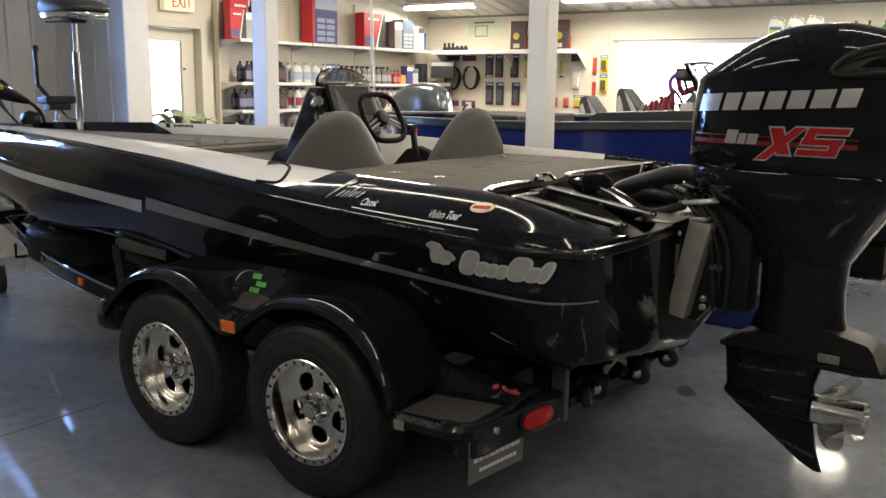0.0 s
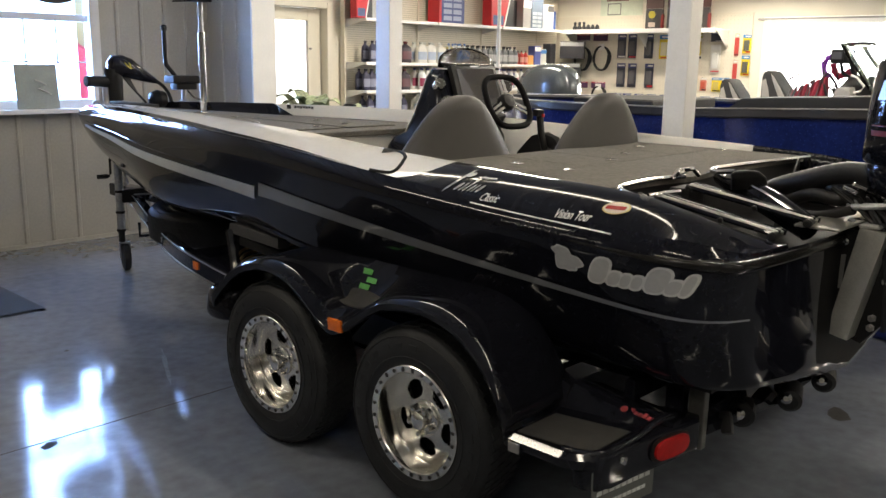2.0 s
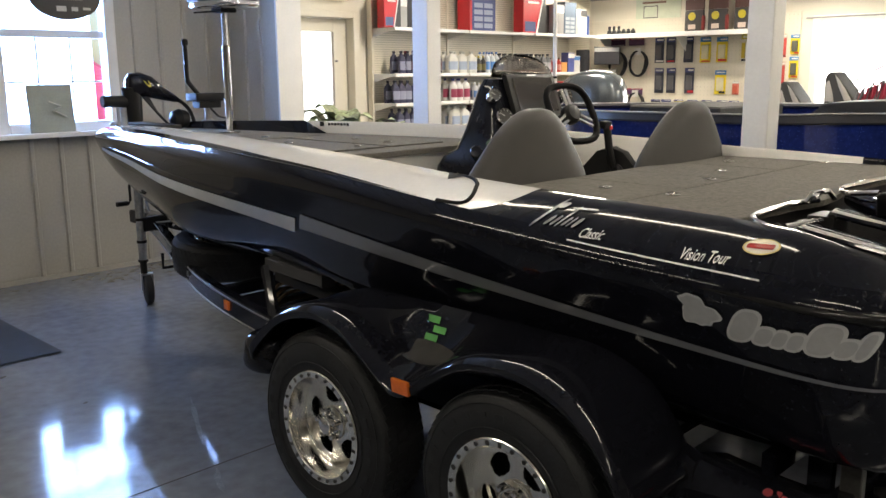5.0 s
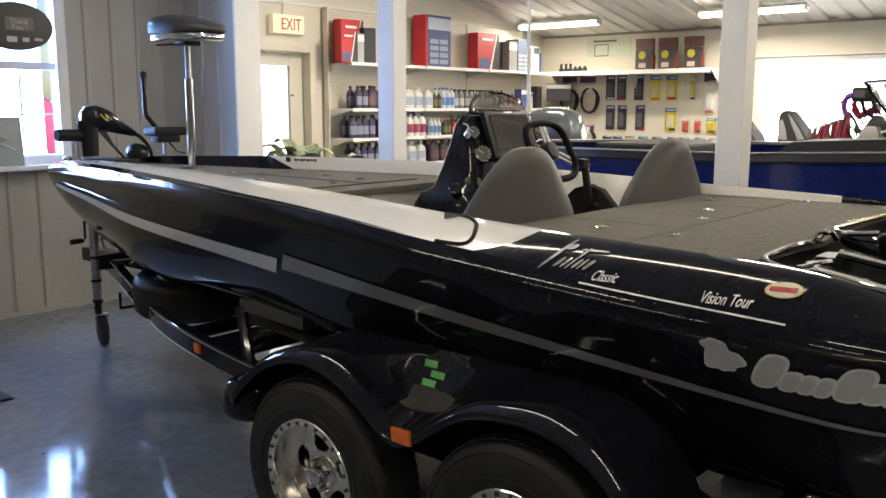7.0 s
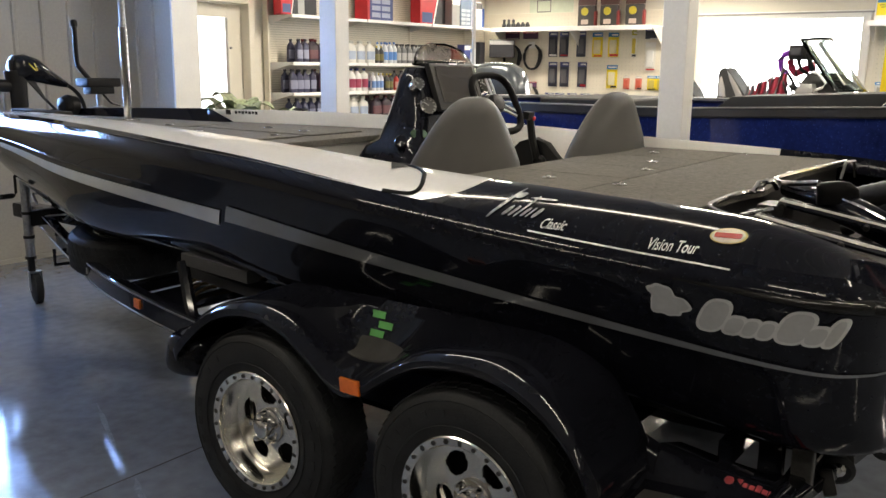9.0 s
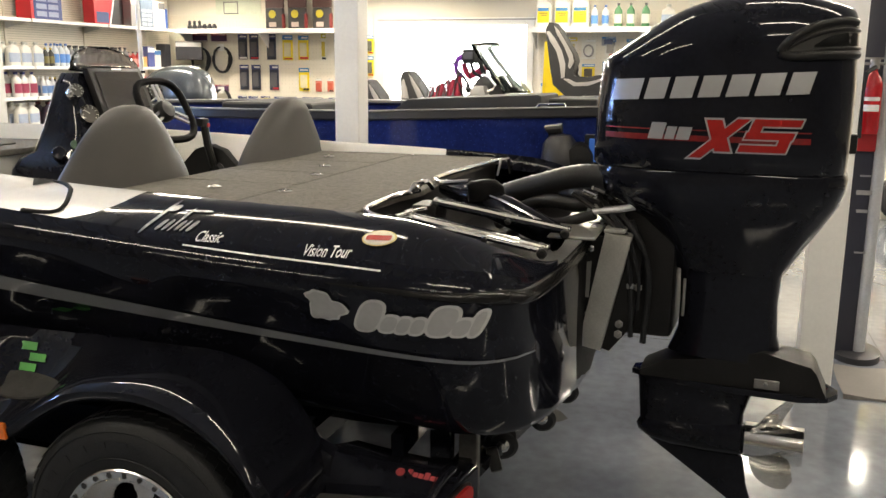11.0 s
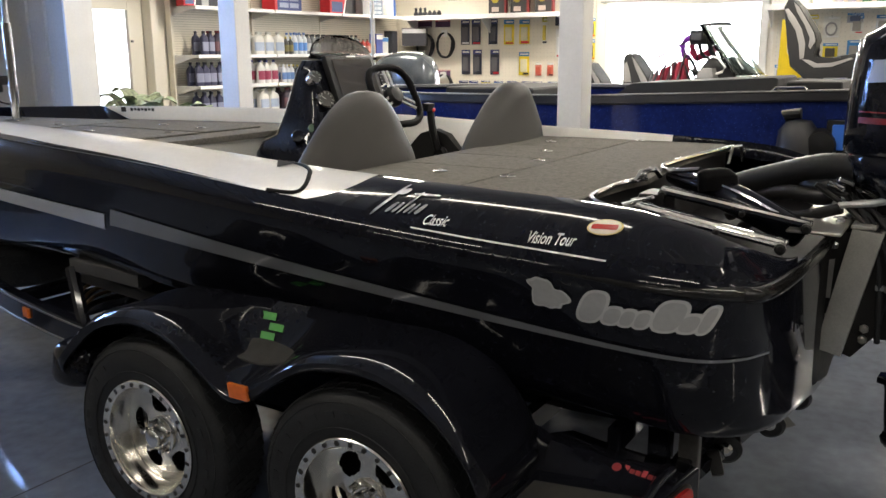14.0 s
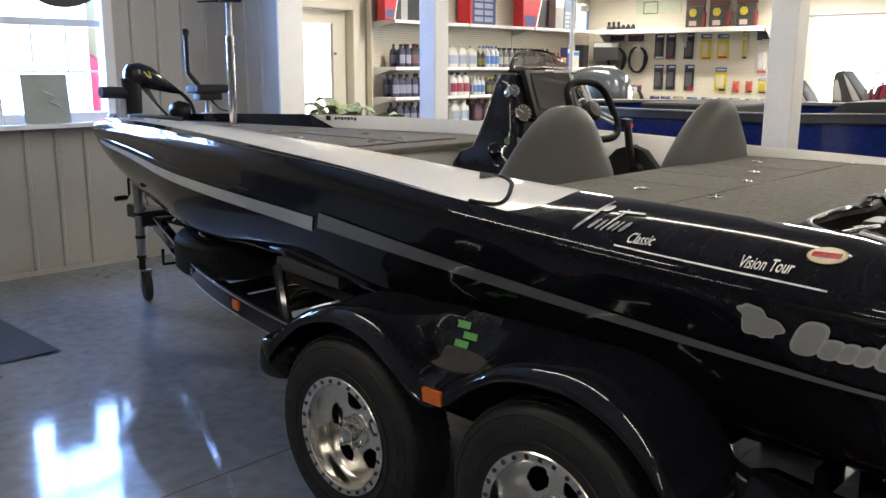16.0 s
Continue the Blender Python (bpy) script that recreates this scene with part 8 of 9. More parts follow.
tube(bm, [(7.53, -0.34 + 0.055 * math.cos(a), 1.84 + 0.065 * math.sin(a)) for a in [2 * math.pi * k / 20 for k in range(21)]], 0.010, 8, cap=False)
part("steel_ring", bm, M_CAST, thing("mooring_ring", pose(0, 0, 0), "dull steel mooring ring on a hanging card", "ring"))
pack(-0.57, 1.95, 0.16, 0.10, C_(0.35, 0.35, 0.36), LBL, "small printed hanging pack", C_(0.1, 0.12, 0.2))
pack(-0.345, 1.60, 0.155, 0.17, YEL, LBL, "yellow hanging pack with dark fittings", C_(0.06, 0.05, 0.03))
for z in (1.88, 1.62, 1.36, 1.12):
    for i in range(0 if z < 1.5 else 3, 9):
        y = 0.18 - 0.26 * i + rp.uniform(-0.03, 0.03)
        m_ = rp.choice([YEL, YEL, C_(0.7, 0.68, 0.6), LBL, C_(0.6, 0.6, 0.58)])
        pack(y, z, 0.13, 0.19, m_, LBL, "hanging pack of boat parts", C_(0.3, 0.28, 0.24))
for z in (1.93, 1.70, 1.49, 1.28, 1.07, 0.90):
    for i in range(8):
        y = -3.50 - 0.20 * i + rp.uniform(-0.04, 0.04)
        if rp.random() < 0.12:
            continue
        m_ = rp.choice([YEL, YEL, YEL, YEL, C_(0.72, 0.70, 0.64)])
        pack(y, z, 0.13, 0.17, m_, rp.choice([LBL, DKB]), "hanging pack of trailer parts", rp.choice([C_(0.05, 0.045, 0.04), C_(0.06, 0.05, 0.05), C_(0.35, 0.04, 0.03), C_(0.12, 0.08, 0.06)]))
carton("winch_pack", 7.45, -3.80, 2.10, 0.26, 0.06, 0.36, YEL, LBL, -90, "yellow winch pack with blue bands on the top shelf")
wk = thing("hand_winch", pose(7.41, -3.80, 2.10), "small black hand winch tied to a yellow pack", "winch")
bm = bmesh.new()
box(bm, -0.012, 0.008, -0.065, 0.045, 0.10, 0.19, 0.012, 2)
lathe(bm, [(0.04, 0), (0.04, 0.02), (0.015, 0.024)], 16, pose(-0.012, -0.01, 0.145, 0, -90, 0))
part("winch_drum", bm, BLK, wk)
bm = bmesh.new()
tube(bm, [(-0.02, -0.01, 0.145), (-0.024, -0.06, 0.215), (-0.024, -0.085, 0.235)], 0.008, 6)
part("winch_crank", bm, BLK, wk)
part("blue_foot", bbox(-0.012, 0.006, -0.12, 0.12, 0.0, 0.06, 0.002, 1), LBL, wk, "blue foot of the pack")

# spare trailer wheel leaning on the east wall
swl = thing("trailer_wheel", pose(7.47, -3.88, 0.275, 0, -86, 0), "small trailer tyre on a white rim against the wall", "wheel")
bm = bmesh.new()
lathe(bm, [(0.165, -0.06), (0.20, -0.078), (0.245, -0.07), (0.27, -0.045), (0.274, 0.0), (0.27, 0.045), (0.245, 0.07), (0.20, 0.078), (0.165, 0.06)], 40, closed=True)
part("tyre", bm, M_RUBBER, swl)
bm = bmesh.new()
lathe(bm, [(0.172, 0.055), (0.165, 0.058), (0.155, 0.03), (0.15, 0.015), (0.08, 0.035), (0.06, 0.03), (0.055, 0.0)], 40, caps=(False, True))
rimw = part("steel_rim", bm, M_TRIM, swl, "white steel rim")
# shaded rim openings, drawn as solid dark discs
bm = bmesh.new()
lathe(bm, [(0.036, 0.02), (0.036, 0.037), (0.0, 0.037)], 20)
for k in range(8):
    lathe(bm, [(0.011, 0.0), (0.011, 0.032), (0, 0.032)], 8, Matrix.Rotation(2 * math.pi * k / 8, 4, "Z") @ pose(0.105 if k % 2 else 0.11, 0, 0))
part("rim_hole", bm, C_(0.05, 0.05, 0.05), rimw, "dark discs standing for the shaded rim openings")

# ---- exit sign
ex = thing("exit_sign", pose(2.86, YD - 0.04, 2.46), "cream illuminated exit sign with red letters above the door", "sign")
part("sign_case", bbox(-0.205, 0.205, -0.04, 0.036, -0.095, 0.095, 0.01, 2), glow("sign_face", (0.95, 0.85, 0.62), 0.25), ex)
lettering("sign_word", "EXIT", 0.17, pose(0.03, -0.043, -0.005, 90, 0, 0), C_(0.65, 0.07, 0.03), ex, 0, 0.0015, 0.78, "red capital letters")
bm = bmesh.new()
tube(bm, [(-0.02, 0.02, 0.09), (-0.02, 0.025, 0.9)], 0.008, 6)
part("sign_conduit", bm, M_TRIM, ex)
# ---- oval sign hung in the window
ov = thing("oval_sign", pose(-0.16, YW - 0.16, 2.205), "black oval hanging sign with pale lettering in the window", "sign")
bm = bmesh.new()
prism(bm, [(0.275 * math.cos(a), 0.175 * math.sin(a)) for a in [2 * math.pi * k / 48 for k in range(48)]], -0.015, 0.015, pose(0, 0, 0, 90, 0, 0), bevel=0.006)
part("sign_board", bm, C_(0.03, 0.027, 0.025), ov)
part("sign_patch", bbox(-0.08, 0.13, -0.0185, -0.016, -0.03, 0.065, 0, 1), C_(0.14, 0.13, 0.115), ov, "", 0)
lettering("sign_word", "Thank", 0.055, pose(0.02, -0.0195, 0.035, 90, 0, 0), C_(0.42, 0.40, 0.36), ov, 0, 0.0008, 1, "pale lettering")
lettering("sign_word", "You !", 0.055, pose(0.02, -0.0195, -0.008, 90, 0, 0), C_(0.42, 0.40, 0.36), ov, 0, 0.0008, 1, "pale lettering")
for a, b, c, d in ((-0.075, 0.0, -0.115, -0.075), (0.04, 0.09, -0.11, -0.08), (0.13, 0.19, -0.10, -0.08)):
    part("sign_patch", bbox(a, b, -0.0185, -0.016, c, d, 0, 1), C_(0.5, 0.5, 0.46), ov, "pale sticker", 0)
bm = bmesh.new()
for sx in (-0.15, 0.15):
    tube(bm, [(sx, 0, 0.14), (sx, 0, HI - 2.2)], 0.004, 5)
part("hanging_wire", bm, M_GALV, ov)
# grey-green card standing on the window ledge
cd = thing("display_card", pose(-0.32, YW - 0.06, 1.172), "grey-green translucent card standing on the window ledge", "card")
part("card_sheet", bbox(-0.15, 0.2, -0.004, 0.004, 0.0, 0.37, 0.003, 1, pose(0, 0, 0, -5, 0, 0)), C_(0.33, 0.36, 0.32), cd)
bm = bmesh.new()
tube(bm, [(-0.0, -0.012, 0.24), (0.09, -0.012, 0.2), (0.03, -0.009, 0.17), (0.13, -0.008, 0.12)], 0.006, 6)
part("card_mark", bm, C_(0.6, 0.6, 0.55), cd, "pale squiggle mark")

# ---- broad-leaved plant behind the boat
pt = thing("leafy_plant", pose(1.9, 4.0, 0.0), "broad-leaved variegated plant in a dark pot", "plant")
bm = bmesh.new()
lathe(bm, [(0.14, 0), (0.17, 0.3), (0.185, 0.32), (0.17, 0.32), (0.15, 0.28), (0.0, 0.28)], 24, pose(0, 0, 0.55))
part("pot", bm, C_(0.05, 0.04, 0.035), pt)
part("stand", bbox(-0.18, 0.18, -0.18, 0.18, 0, 0.55, 0.01, 1), M_WOOD, pt, "wooden plant stand")
M_LEAF = mat("variegated_leaf", (0.09, 0.16, 0.05), 0.45, var=0.6, scale=18, fine=50, tint=(0.35, 0.40, 0.24), obj=True)
rl = random.Random(21)
for k in range(34):
    bm = bmesh.new()
    L = rl.uniform(0.26, 0.46)
    rows_ = []
    for i in range(8):
        s = i / 7
        wd = 0.095 * math.sin(math.pi * min(1, s * 0.93 + 0.05)) ** 0.8 * L / 0.35
        out_, up = L * s * 0.85, 0.42 * math.sin(s * 1.9) * L / 0.4 - 0.08 * s * s
        rows_.append([(out_, -wd, up + 0.02), (out_, 0, up), (out_, wd, up + 0.02)])
    skin(bm, rows_, closed=False)
    bmesh.ops.transform(bm, matrix=pose(rl.uniform(-0.05, 0.05), rl.uniform(-0.30, 0.30), 0.82, rl.uniform(-15, 15), rl.uniform(-18, 12), 360 * k / 34 * 3 + rl.uniform(0, 40)), verts=bm.verts)
    part("leaf", bm, M_LEAF, pt)

# ---- fire extinguisher and display stand behind the engine
st = thing("display_stand", pose(2.16, -2.69, 0), "tall dark blue display stand with a rounded grey edge", "display stand")
bm = bmesh.new()
lathe(bm, [(0.16, 0), (0.16, 0.035), (0.13, 0.05)], 32, pose(0.1, -0.02, 0) @ Matrix.Diagonal((1.3, 0.85, 1, 1)))
part("stand_foot", bm, BLK, st, "black oval foot")
part("stand_panel", bbox(0.0, 0.25, 0.0, 0.11, 0.04, 2.6, 0.01, 2), C_(0.025, 0.026, 0.04, 0.35), st)
bm = bmesh.new()
tube(bm, [(0.03, -0.03, 0.04), (0.03, -0.03, 2.6)], 0.036, 16)
part("stand_edge", bm, C_(0.42, 0.43, 0.45, 0.3), st, "pale grey rounded edge")
for z, a, b, h in ((0.62, -0.01, 0.05, 0.02), (0.85, 0.0, 0.06, 0.035), (0.95, -0.01, 0.07, 0.05), (1.05, 0.0, 0.06, 0.02)):
    part("print_bar", bbox(-0.003, 0.001, a, b, z, z + h * 0.5, 0, 1), C_(0.3, 0.3, 0.3), st, "", 0)
fe = thing("fire_extinguisher", pose(2.09, -2.635, 1.19, 0, 0, -90), "red fire extinguisher on a red backing board", "fire extinguisher")
part("backing_board", bbox(-0.055, 0.055, 0.052, 0.0675, 0.0, 0.30, 0.003, 1), C_(0.33, 0.012, 0.016), fe)
bm = bmesh.new()
lathe(bm, [(0.045, 0.10), (0.05, 0.11), (0.05, 0.34), (0.048, 0.365), (0.038, 0.395), (0.022, 0.415), (0.018, 0.43), (0.018, 0.46)], 24)
part("cylinder", bm, C_(0.38, 0.012, 0.016, 0.25), fe, "glossy red cylinder")
for z0, z1 in ((0.22, 0.255), (0.275, 0.295)):
    bm = bmesh.new()
    rows_ = [[(0.0512 * math.cos(a), 0.0512 * math.sin(a), z) for a in [math.pi * (1.05 + 0.7 * q / 8) for q in range(9)]] for z in (z0, z1)]
    skin(bm, rows_, closed=False)
    part("label", bm, WHT, fe)
bm = bmesh.new()
tube(bm, [(0.0, -0.02, 0.45), (-0.05, -0.09, 0.42), (-0.06, -0.09, 0.25), (-0.055, -0.09, 0.08)], 0.012, 8)
part("hose", bm, M_RUBBER, fe)
bm = bmesh.new()
box(bm, -0.06, 0.05, -0.015, 0.015, 0.46, 0.475, 0.004, 1)
box(bm, -0.07, 0.04, -0.012, 0.012, 0.49, 0.50, 0.004, 1)
lathe(bm, [(0.025, 0.44), (0.025, 0.49)], 12)
part("valve", bm, M_CAST, fe)
# grey mat by the stand and dark mat by the window
for nm, x0, x1, y0, y1, lab in (("floor_mat", 1.48, 1.99, -4.6, -2.56, "thin grey rubber mat with a curled edge"), ("door_mat", -1.9, -1.135, 3.1, 4.4, "dark charcoal mat on the floor")):
    bm = bmesh.new()
    n_ = 14
    rows_ = []
    for i in range(n_ + 1):
        y = y0 + (y1 - y0) * i / n_
        lift = 0.012 * math.sin(i * 1.7) ** 2 if nm == "floor_mat" else 0
        rows_.append([(x0 + 0.012 * math.sin(i * 2.1) * (nm == "floor_mat"), y, 0.002), (x0 + 0.01, y, 0.012 + lift), ((x0 + x1) / 2, y, 0.010), (x1 - 0.01, y, 0.012 + lift), (x1, y, 0.002)])
    skin(bm, rows_, closed=False)
    mt = part(nm, bm, C_(0.17, 0.16, 0.15, 0.9) if nm == "floor_mat" else C_(0.03, 0.032, 0.036, 0.9))
    tagged(mt, lab, "mat")
# scraps on the floor: leaf, clip, scuff marks
for nm, x, y, s, lab in (("dry_leaf", -1.98, 1.05, 0.035, "small dark scrap on the floor"), ("dry_leaf", -1.55, 2.9, 0.02, "small dark scrap on the floor"), ("dry_leaf", -1.40, 2.2, 0.014, "small dark scrap on the floor"), ("oil_spot", 0.80, -1.22, 0.07, "dark drip mark on the floor")):
    bm = bmesh.new()
    rr = random.Random(int(1000 * s))
    cen = bm.verts.new((0, 0, 0.006 if nm == "dry_leaf" else 0.002))
    rim = [bm.verts.new((s * (1 + 0.5 * rr.random()) * math.cos(a), s * 0.6 * (1 + 0.5 * rr.random()) * math.sin(a), 0.001)) for a in [2 * math.pi * k / 11 for k in range(11)]]
    for k in range(11):
        bm.faces.new((cen, rim[k], rim[(k + 1) % 11]))
    ob_ = part(nm, bm, C_(0.02, 0.018, 0.016, 0.7))
    ob_.matrix_world = pose(x, y, 0.0, 0, 0, 30)
    tagged(ob_, lab, "debris")

M_SCUFF = mat("pale_scuff", (0.185, 0.205, 0.240), 0.16, var=0.25, scale=30, fine=200)
for pts_, wd in (([(-1.0, 1.88), (-1.13, 1.60), (-1.26, 1.32)], 0.022), ([(-1.34, 1.08), (-1.40, 0.97), (-1.44, 0.86)], 0.026), ([(-1.30, 0.825), (-1.26, 0.818), (-1.22, 0.805)], 0.008)):
    bm = bmesh.new()
    n_ = 12
    rows_ = []
    for i in range(n_ + 1):
        x, y = lerp_table([(k, *p) for k, p in enumerate(pts_)], i * 2 / n_)
        w_ = wd * (0.25 + math.sin(math.pi * i / n_)) * (1 + 0.25 * math.sin(5.1 * i))
        rows_.append([(x - w_ * 0.5, y, 0.0012), (x + w_ * 0.5, y + 0.003, 0.0012)])
    skin(bm, rows_, closed=False)
    tagged(part("scuff_mark", bm, M_SCUFF), "faint pale scuff on the grey floor", "mark", "", "structure")

# ---------------------------------------------------------------- the boats behind
M_BLUE = flake("blue_hull_paint", (0.012, 0.022, 0.12), (0.05, 0.08, 0.3))


def beam(s):
    return 1.0 * (1 - max(0, (s - 0.66) / 0.34) ** 2.2 * 0.95)


def sheer(y):
    return 1.342 - 0.005 * y + 0.034 * max(0, 0.3 - y)


bb = thing("blue_boat", pose(0, 0, 0), "blue aluminium fishing boat with black gunwale and grey cushions", "boat")
bm = bmesh.new()
rings = []
for i in range(25):
    s = i / 24
    y = -1.55 + 4.15 * s
    hw = beam(s)
    cx = 2.95
    zt = sheer(y)
    rings.append([(cx - hw, y, zt), (cx - hw * 0.99, y, zt - 0.12), (cx - hw * 0.96, y, 0.75), (cx - hw * 0.88, y, 0.42), (cx, y, 0.22 + 0.5 * max(0, s - 0.6) ** 2), (cx + hw * 0.88, y, 0.42), (cx + hw * 0.96, y, 0.75), (cx + hw * 0.99, y, zt - 0.12), (cx + hw, y, zt), (cx + hw - 0.06, y, zt), (cx + (hw - 0.06) * 0.98, y, 0.95), (cx - (hw - 0.06) * 0.98, y, 0.95), (cx - hw + 0.06, y, zt)])
skin(bm, rings)
part("hull", bm, M_BLUE, bb, "deep blue painted aluminium hull")
for sx in (-1, 1):
    bm = bmesh.new()
    rings = []
    for i in range(25):
        s = i / 24
        y = -1.57 + 4.17 * s
        hw = beam(s)
        zt = sheer(y)
        rings.append([(2.95 + sx * (hw + a), y, zt + b) for a, b in ((0.010, -0.050), (0.016, -0.040), (0.016, 0.0), (0.010, 0.010), (-0.11, 0.010), (-0.12, -0.01))])
    skin(bm, rings)
    part("gunwale", bm, BLK, bb, "black gunwale")
    bm = bmesh.new()
    tube(bm, [(2.95 + sx * (beam(i / 24) + 0.02), -1.57 + 4.17 * i / 24, sheer(-1.57 + 4.17 * i / 24) + 0.010) for i in range(25)], 0.005, 6)
    part("gunwale_trim", bm, M_CAST, bb, "thin bright gunwale trim")
bm = bmesh.new()
prism(bm, [(-0.84, 1.30), (0.16, 1.30), (0.125, 1.34), (0.035, 1.412), (0.01, 1.422), (-0.82, 1.464), (-0.84, 1.455)], 2.15, 2.75, YZ, bevel=0.018)
part("sun_pad", bm, M_PAD, bb, "long dark grey padded deck cushion", 40)
part("aft_cushion", bbox(2.35, 2.95, -1.15, -0.85, 1.30, 1.437, 0.02, 3), M_PAD, bb, "low dark grey cushion", 40)
part("fore_deck_cushion", bbox(2.3, 3.3, 0.75, 1.44, 1.28, 1.375, 0.03, 3), M_PAD, bb, "dark grey cushion")
for sx in (2.1, 3.8):
    bm = bmesh.new()
    tube(bm, [(sx, -1.02, 1.372), (sx, -0.99, 1.415), (sx, -0.84, 1.410), (sx, -0.80, 1.366)], 0.007, 6)
    part("cleat", bm, M_CHROME, bb, "small chrome cleat")
part("keel_block", bbox(2.2, 3.7, -1.3, 1.6, 0.0, 0.34, 0.02, 1), C_(0.012, 0.022, 0.12), bb, "blue cradle under the hull")
# small trolling-type kicker with a lit display
kk = thing("kicker_motor", pose(1.84, -1.08, 1.15), "small dark grey kicker motor with blue display", "outboard motor")
bm = bmesh.new()
lathe(bm, [(0.06, -0.28), (0.10, -0.24), (0.11, -0.05), (0.10, 0.05), (0.06, 0.10), (0.0, 0.11)], 20, pose(0, 0.06, 0))
part("motor_cowl", bm, C_(0.03, 0.03, 0.033, 0.4), kk, "dark grey cowl", 40)
bm = bmesh.new()
lathe(bm, [(0.085, -0.05), (0.09, 0.0), (0.07, 0.05), (0.0, 0.06)], 18, pose(-0.03, -0.06, -0.02, 0, -90, 0))
part("pull_starter", bm, M_PLASTIC, kk)
part("display", bbox(-0.06, -0.05, -0.17, -0.11, -0.04, 0.09, 0.004, 1), glow("display_blue", (0.03, 0.12, 0.45), 0.12), kk, "small lit blue display")
bm = bmesh.new()
box(bm, -0.045, 0.02, -0.2, -0.08, -0.1, 0.11, 0.012, 2)
part("control_box", bm, M_PLASTIC, kk)
bm = bmesh.new()
tube(bm, [(0, 0.1, 0.1), (-0.02, 0.13, 0.13), (-0.02, 0.05, 0.14)], 0.03, 10)
part("motor_handle", bm, M_PLASTIC, kk)
bm = bmesh.new()
tube(bm, [(0.06, 0.0, -0.10), (0.06, 0.0, -0.75)], 0.035, 10)
box(bm, -0.02, 0.26, -0.05, 0.05, -0.16, -0.08, 0.01, 1)
part("motor_body", bm, M_PLASTIC, kk)
# grey four-stroke outboard cowl beyond the console, on a stand
yo = thing("grey_outboard", pose(4.0, 2.92, 0), "charcoal grey outboard motor standing on a wheeled stand", "outboard motor")
bm = bmesh.new()
rings = []
for z, a, b, hw in ((1.10, 0.28, -0.30, 0.17), (1.2, 0.33, -0.34, 0.2), (1.36, 0.345, -0.345, 0.21), (1.48, 0.32, -0.32, 0.20), (1.56, 0.23, -0.27, 0.17), (1.605, 0.10, -0.18, 0.12), (1.62, 0.02, -0.09, 0.06)):
    rings.append([(hw * math.copysign(abs(math.cos(t)) ** 0.6, math.cos(t)), (a + b) / 2 + (a - b) / 2 * math.copysign(abs(math.sin(t)) ** 0.7, math.sin(t)), z) for t in [2 * math.pi * k / 28 for k in range(28)]])
skin(bm, rings)
part("cowl", bm, mat("grey_pearl_paint", (0.065, 0.075, 0.085), 0.2, 0.3, var=0.1, coat=1.0), yo, "charcoal metallic cowl", 50)
bm = bmesh.new()
for k in range(6):
    box(bm, -0.212, -0.206, -0.12 + 0.05 * k, -0.085 + 0.05 * k, 1.29, 1.325, 0, 1)
part("maker_mark", bm, C_(0.4, 0.42, 0.44), yo, "pale maker's mark drawn as plain bars")
bm = bmesh.new()
skin(bm, [leg_ring(1.12, 0.2, -0.22, 0.13), leg_ring(0.9, 0.14, -0.14, 0.09), leg_ring(0.35, 0.12, -0.1, 0.06), leg_ring(0.3, 0.2, -0.2, 0.05)])
part("leg", bm, C_(0.10, 0.115, 0.13), yo)
part("stand", bbox(-0.3, 0.3, -0.3, 0.3, 0.0, 0.3, 0.02, 1), M_GALV, yo, "steel stand")

# third boat: high windscreen, seats and life jackets
tb = thing("runabout_boat", pose(0, 0, 0), "dark runabout boat with grey seats and a tall windscreen", "boat")
bm = bmesh.new()
rings = []
for i in range(21):
    s = i / 20
    y = -2.2 + 5.6 * s
    hw = 0.95 * (1 - max(0, (s - 0.55) / 0.45) ** 2.2 * 0.9)
    rings.append([(5.2 - hw, y, 1.20), (5.2 - hw * 0.95, y, 0.7), (5.2 - hw * 0.8, y, 0.35), (5.2, y, 0.18), (5.2 + hw * 0.8, y, 0.35), (5.2 + hw * 0.95, y, 0.7), (5.2 + hw, y, 1.20), (5.2 + hw - 0.08, y, 1.21), (5.2 + hw - 0.1, y, 0.9), (5.2 - hw + 0.1, y, 0.9), (5.2 - hw + 0.08, y, 1.21)])
skin(bm, rings)
part("hull", bm, M_GLOSS, tb, "dark hull")
part("cradle", bbox(4.6, 5.8, -1.6, 2.0, 0, 0.3, 0.02, 1), M_PLASTIC, tb)


def profile_seat(x, y, z, shell, panels, half, label):
    """A moulded seat with a curved side profile in y, z and a paler inlay on its flank and front."""
    root = thing("pedestal_chair", pose(x, y, z), label, "boat seat", "seats of the runabout")
    bm = bmesh.new()
    prism(bm, shell, -half, half, YZ, bevel=0.022)
    part("seat_shell", bm, M_PAD, root, "grey vinyl shell", 50)
    for sx in (-1, 1):
        for inlay in panels:
            bm = bmesh.new()
            prism(bm, inlay, sx * half - 0.004, sx * half + 0.005, YZ, bevel=0.003)
            part("side_inlay", bm, M_VINYL2, root, "pale grey vinyl inlay", 50)
    bm = bmesh.new()
    tube(bm, [(0, 0, -0.02), (0, 0, -0.45)], 0.035, 12)
    part("pedestal", bm, M_CAST, root)
    return root


LOWB = [(-0.014, 0.117), (-0.009, 0.329), (-0.023, 0.374), (-0.052, 0.392), (-0.091, 0.386), (-0.131, 0.331), (-0.202, 0.243), (-0.273, 0.139), (-0.273, 0.055), (-0.021, 0.049)]
LOW_PALE = [(-0.022, 0.139), (-0.02, 0.296), (-0.047, 0.318), (-0.08, 0.23), (-0.099, 0.136)]
LOW_EDGE = [(-0.095, 0.363), (-0.124, 0.337), (-0.195, 0.236), (-0.249, 0.144), (-0.19, 0.138), (-0.131, 0.264)]
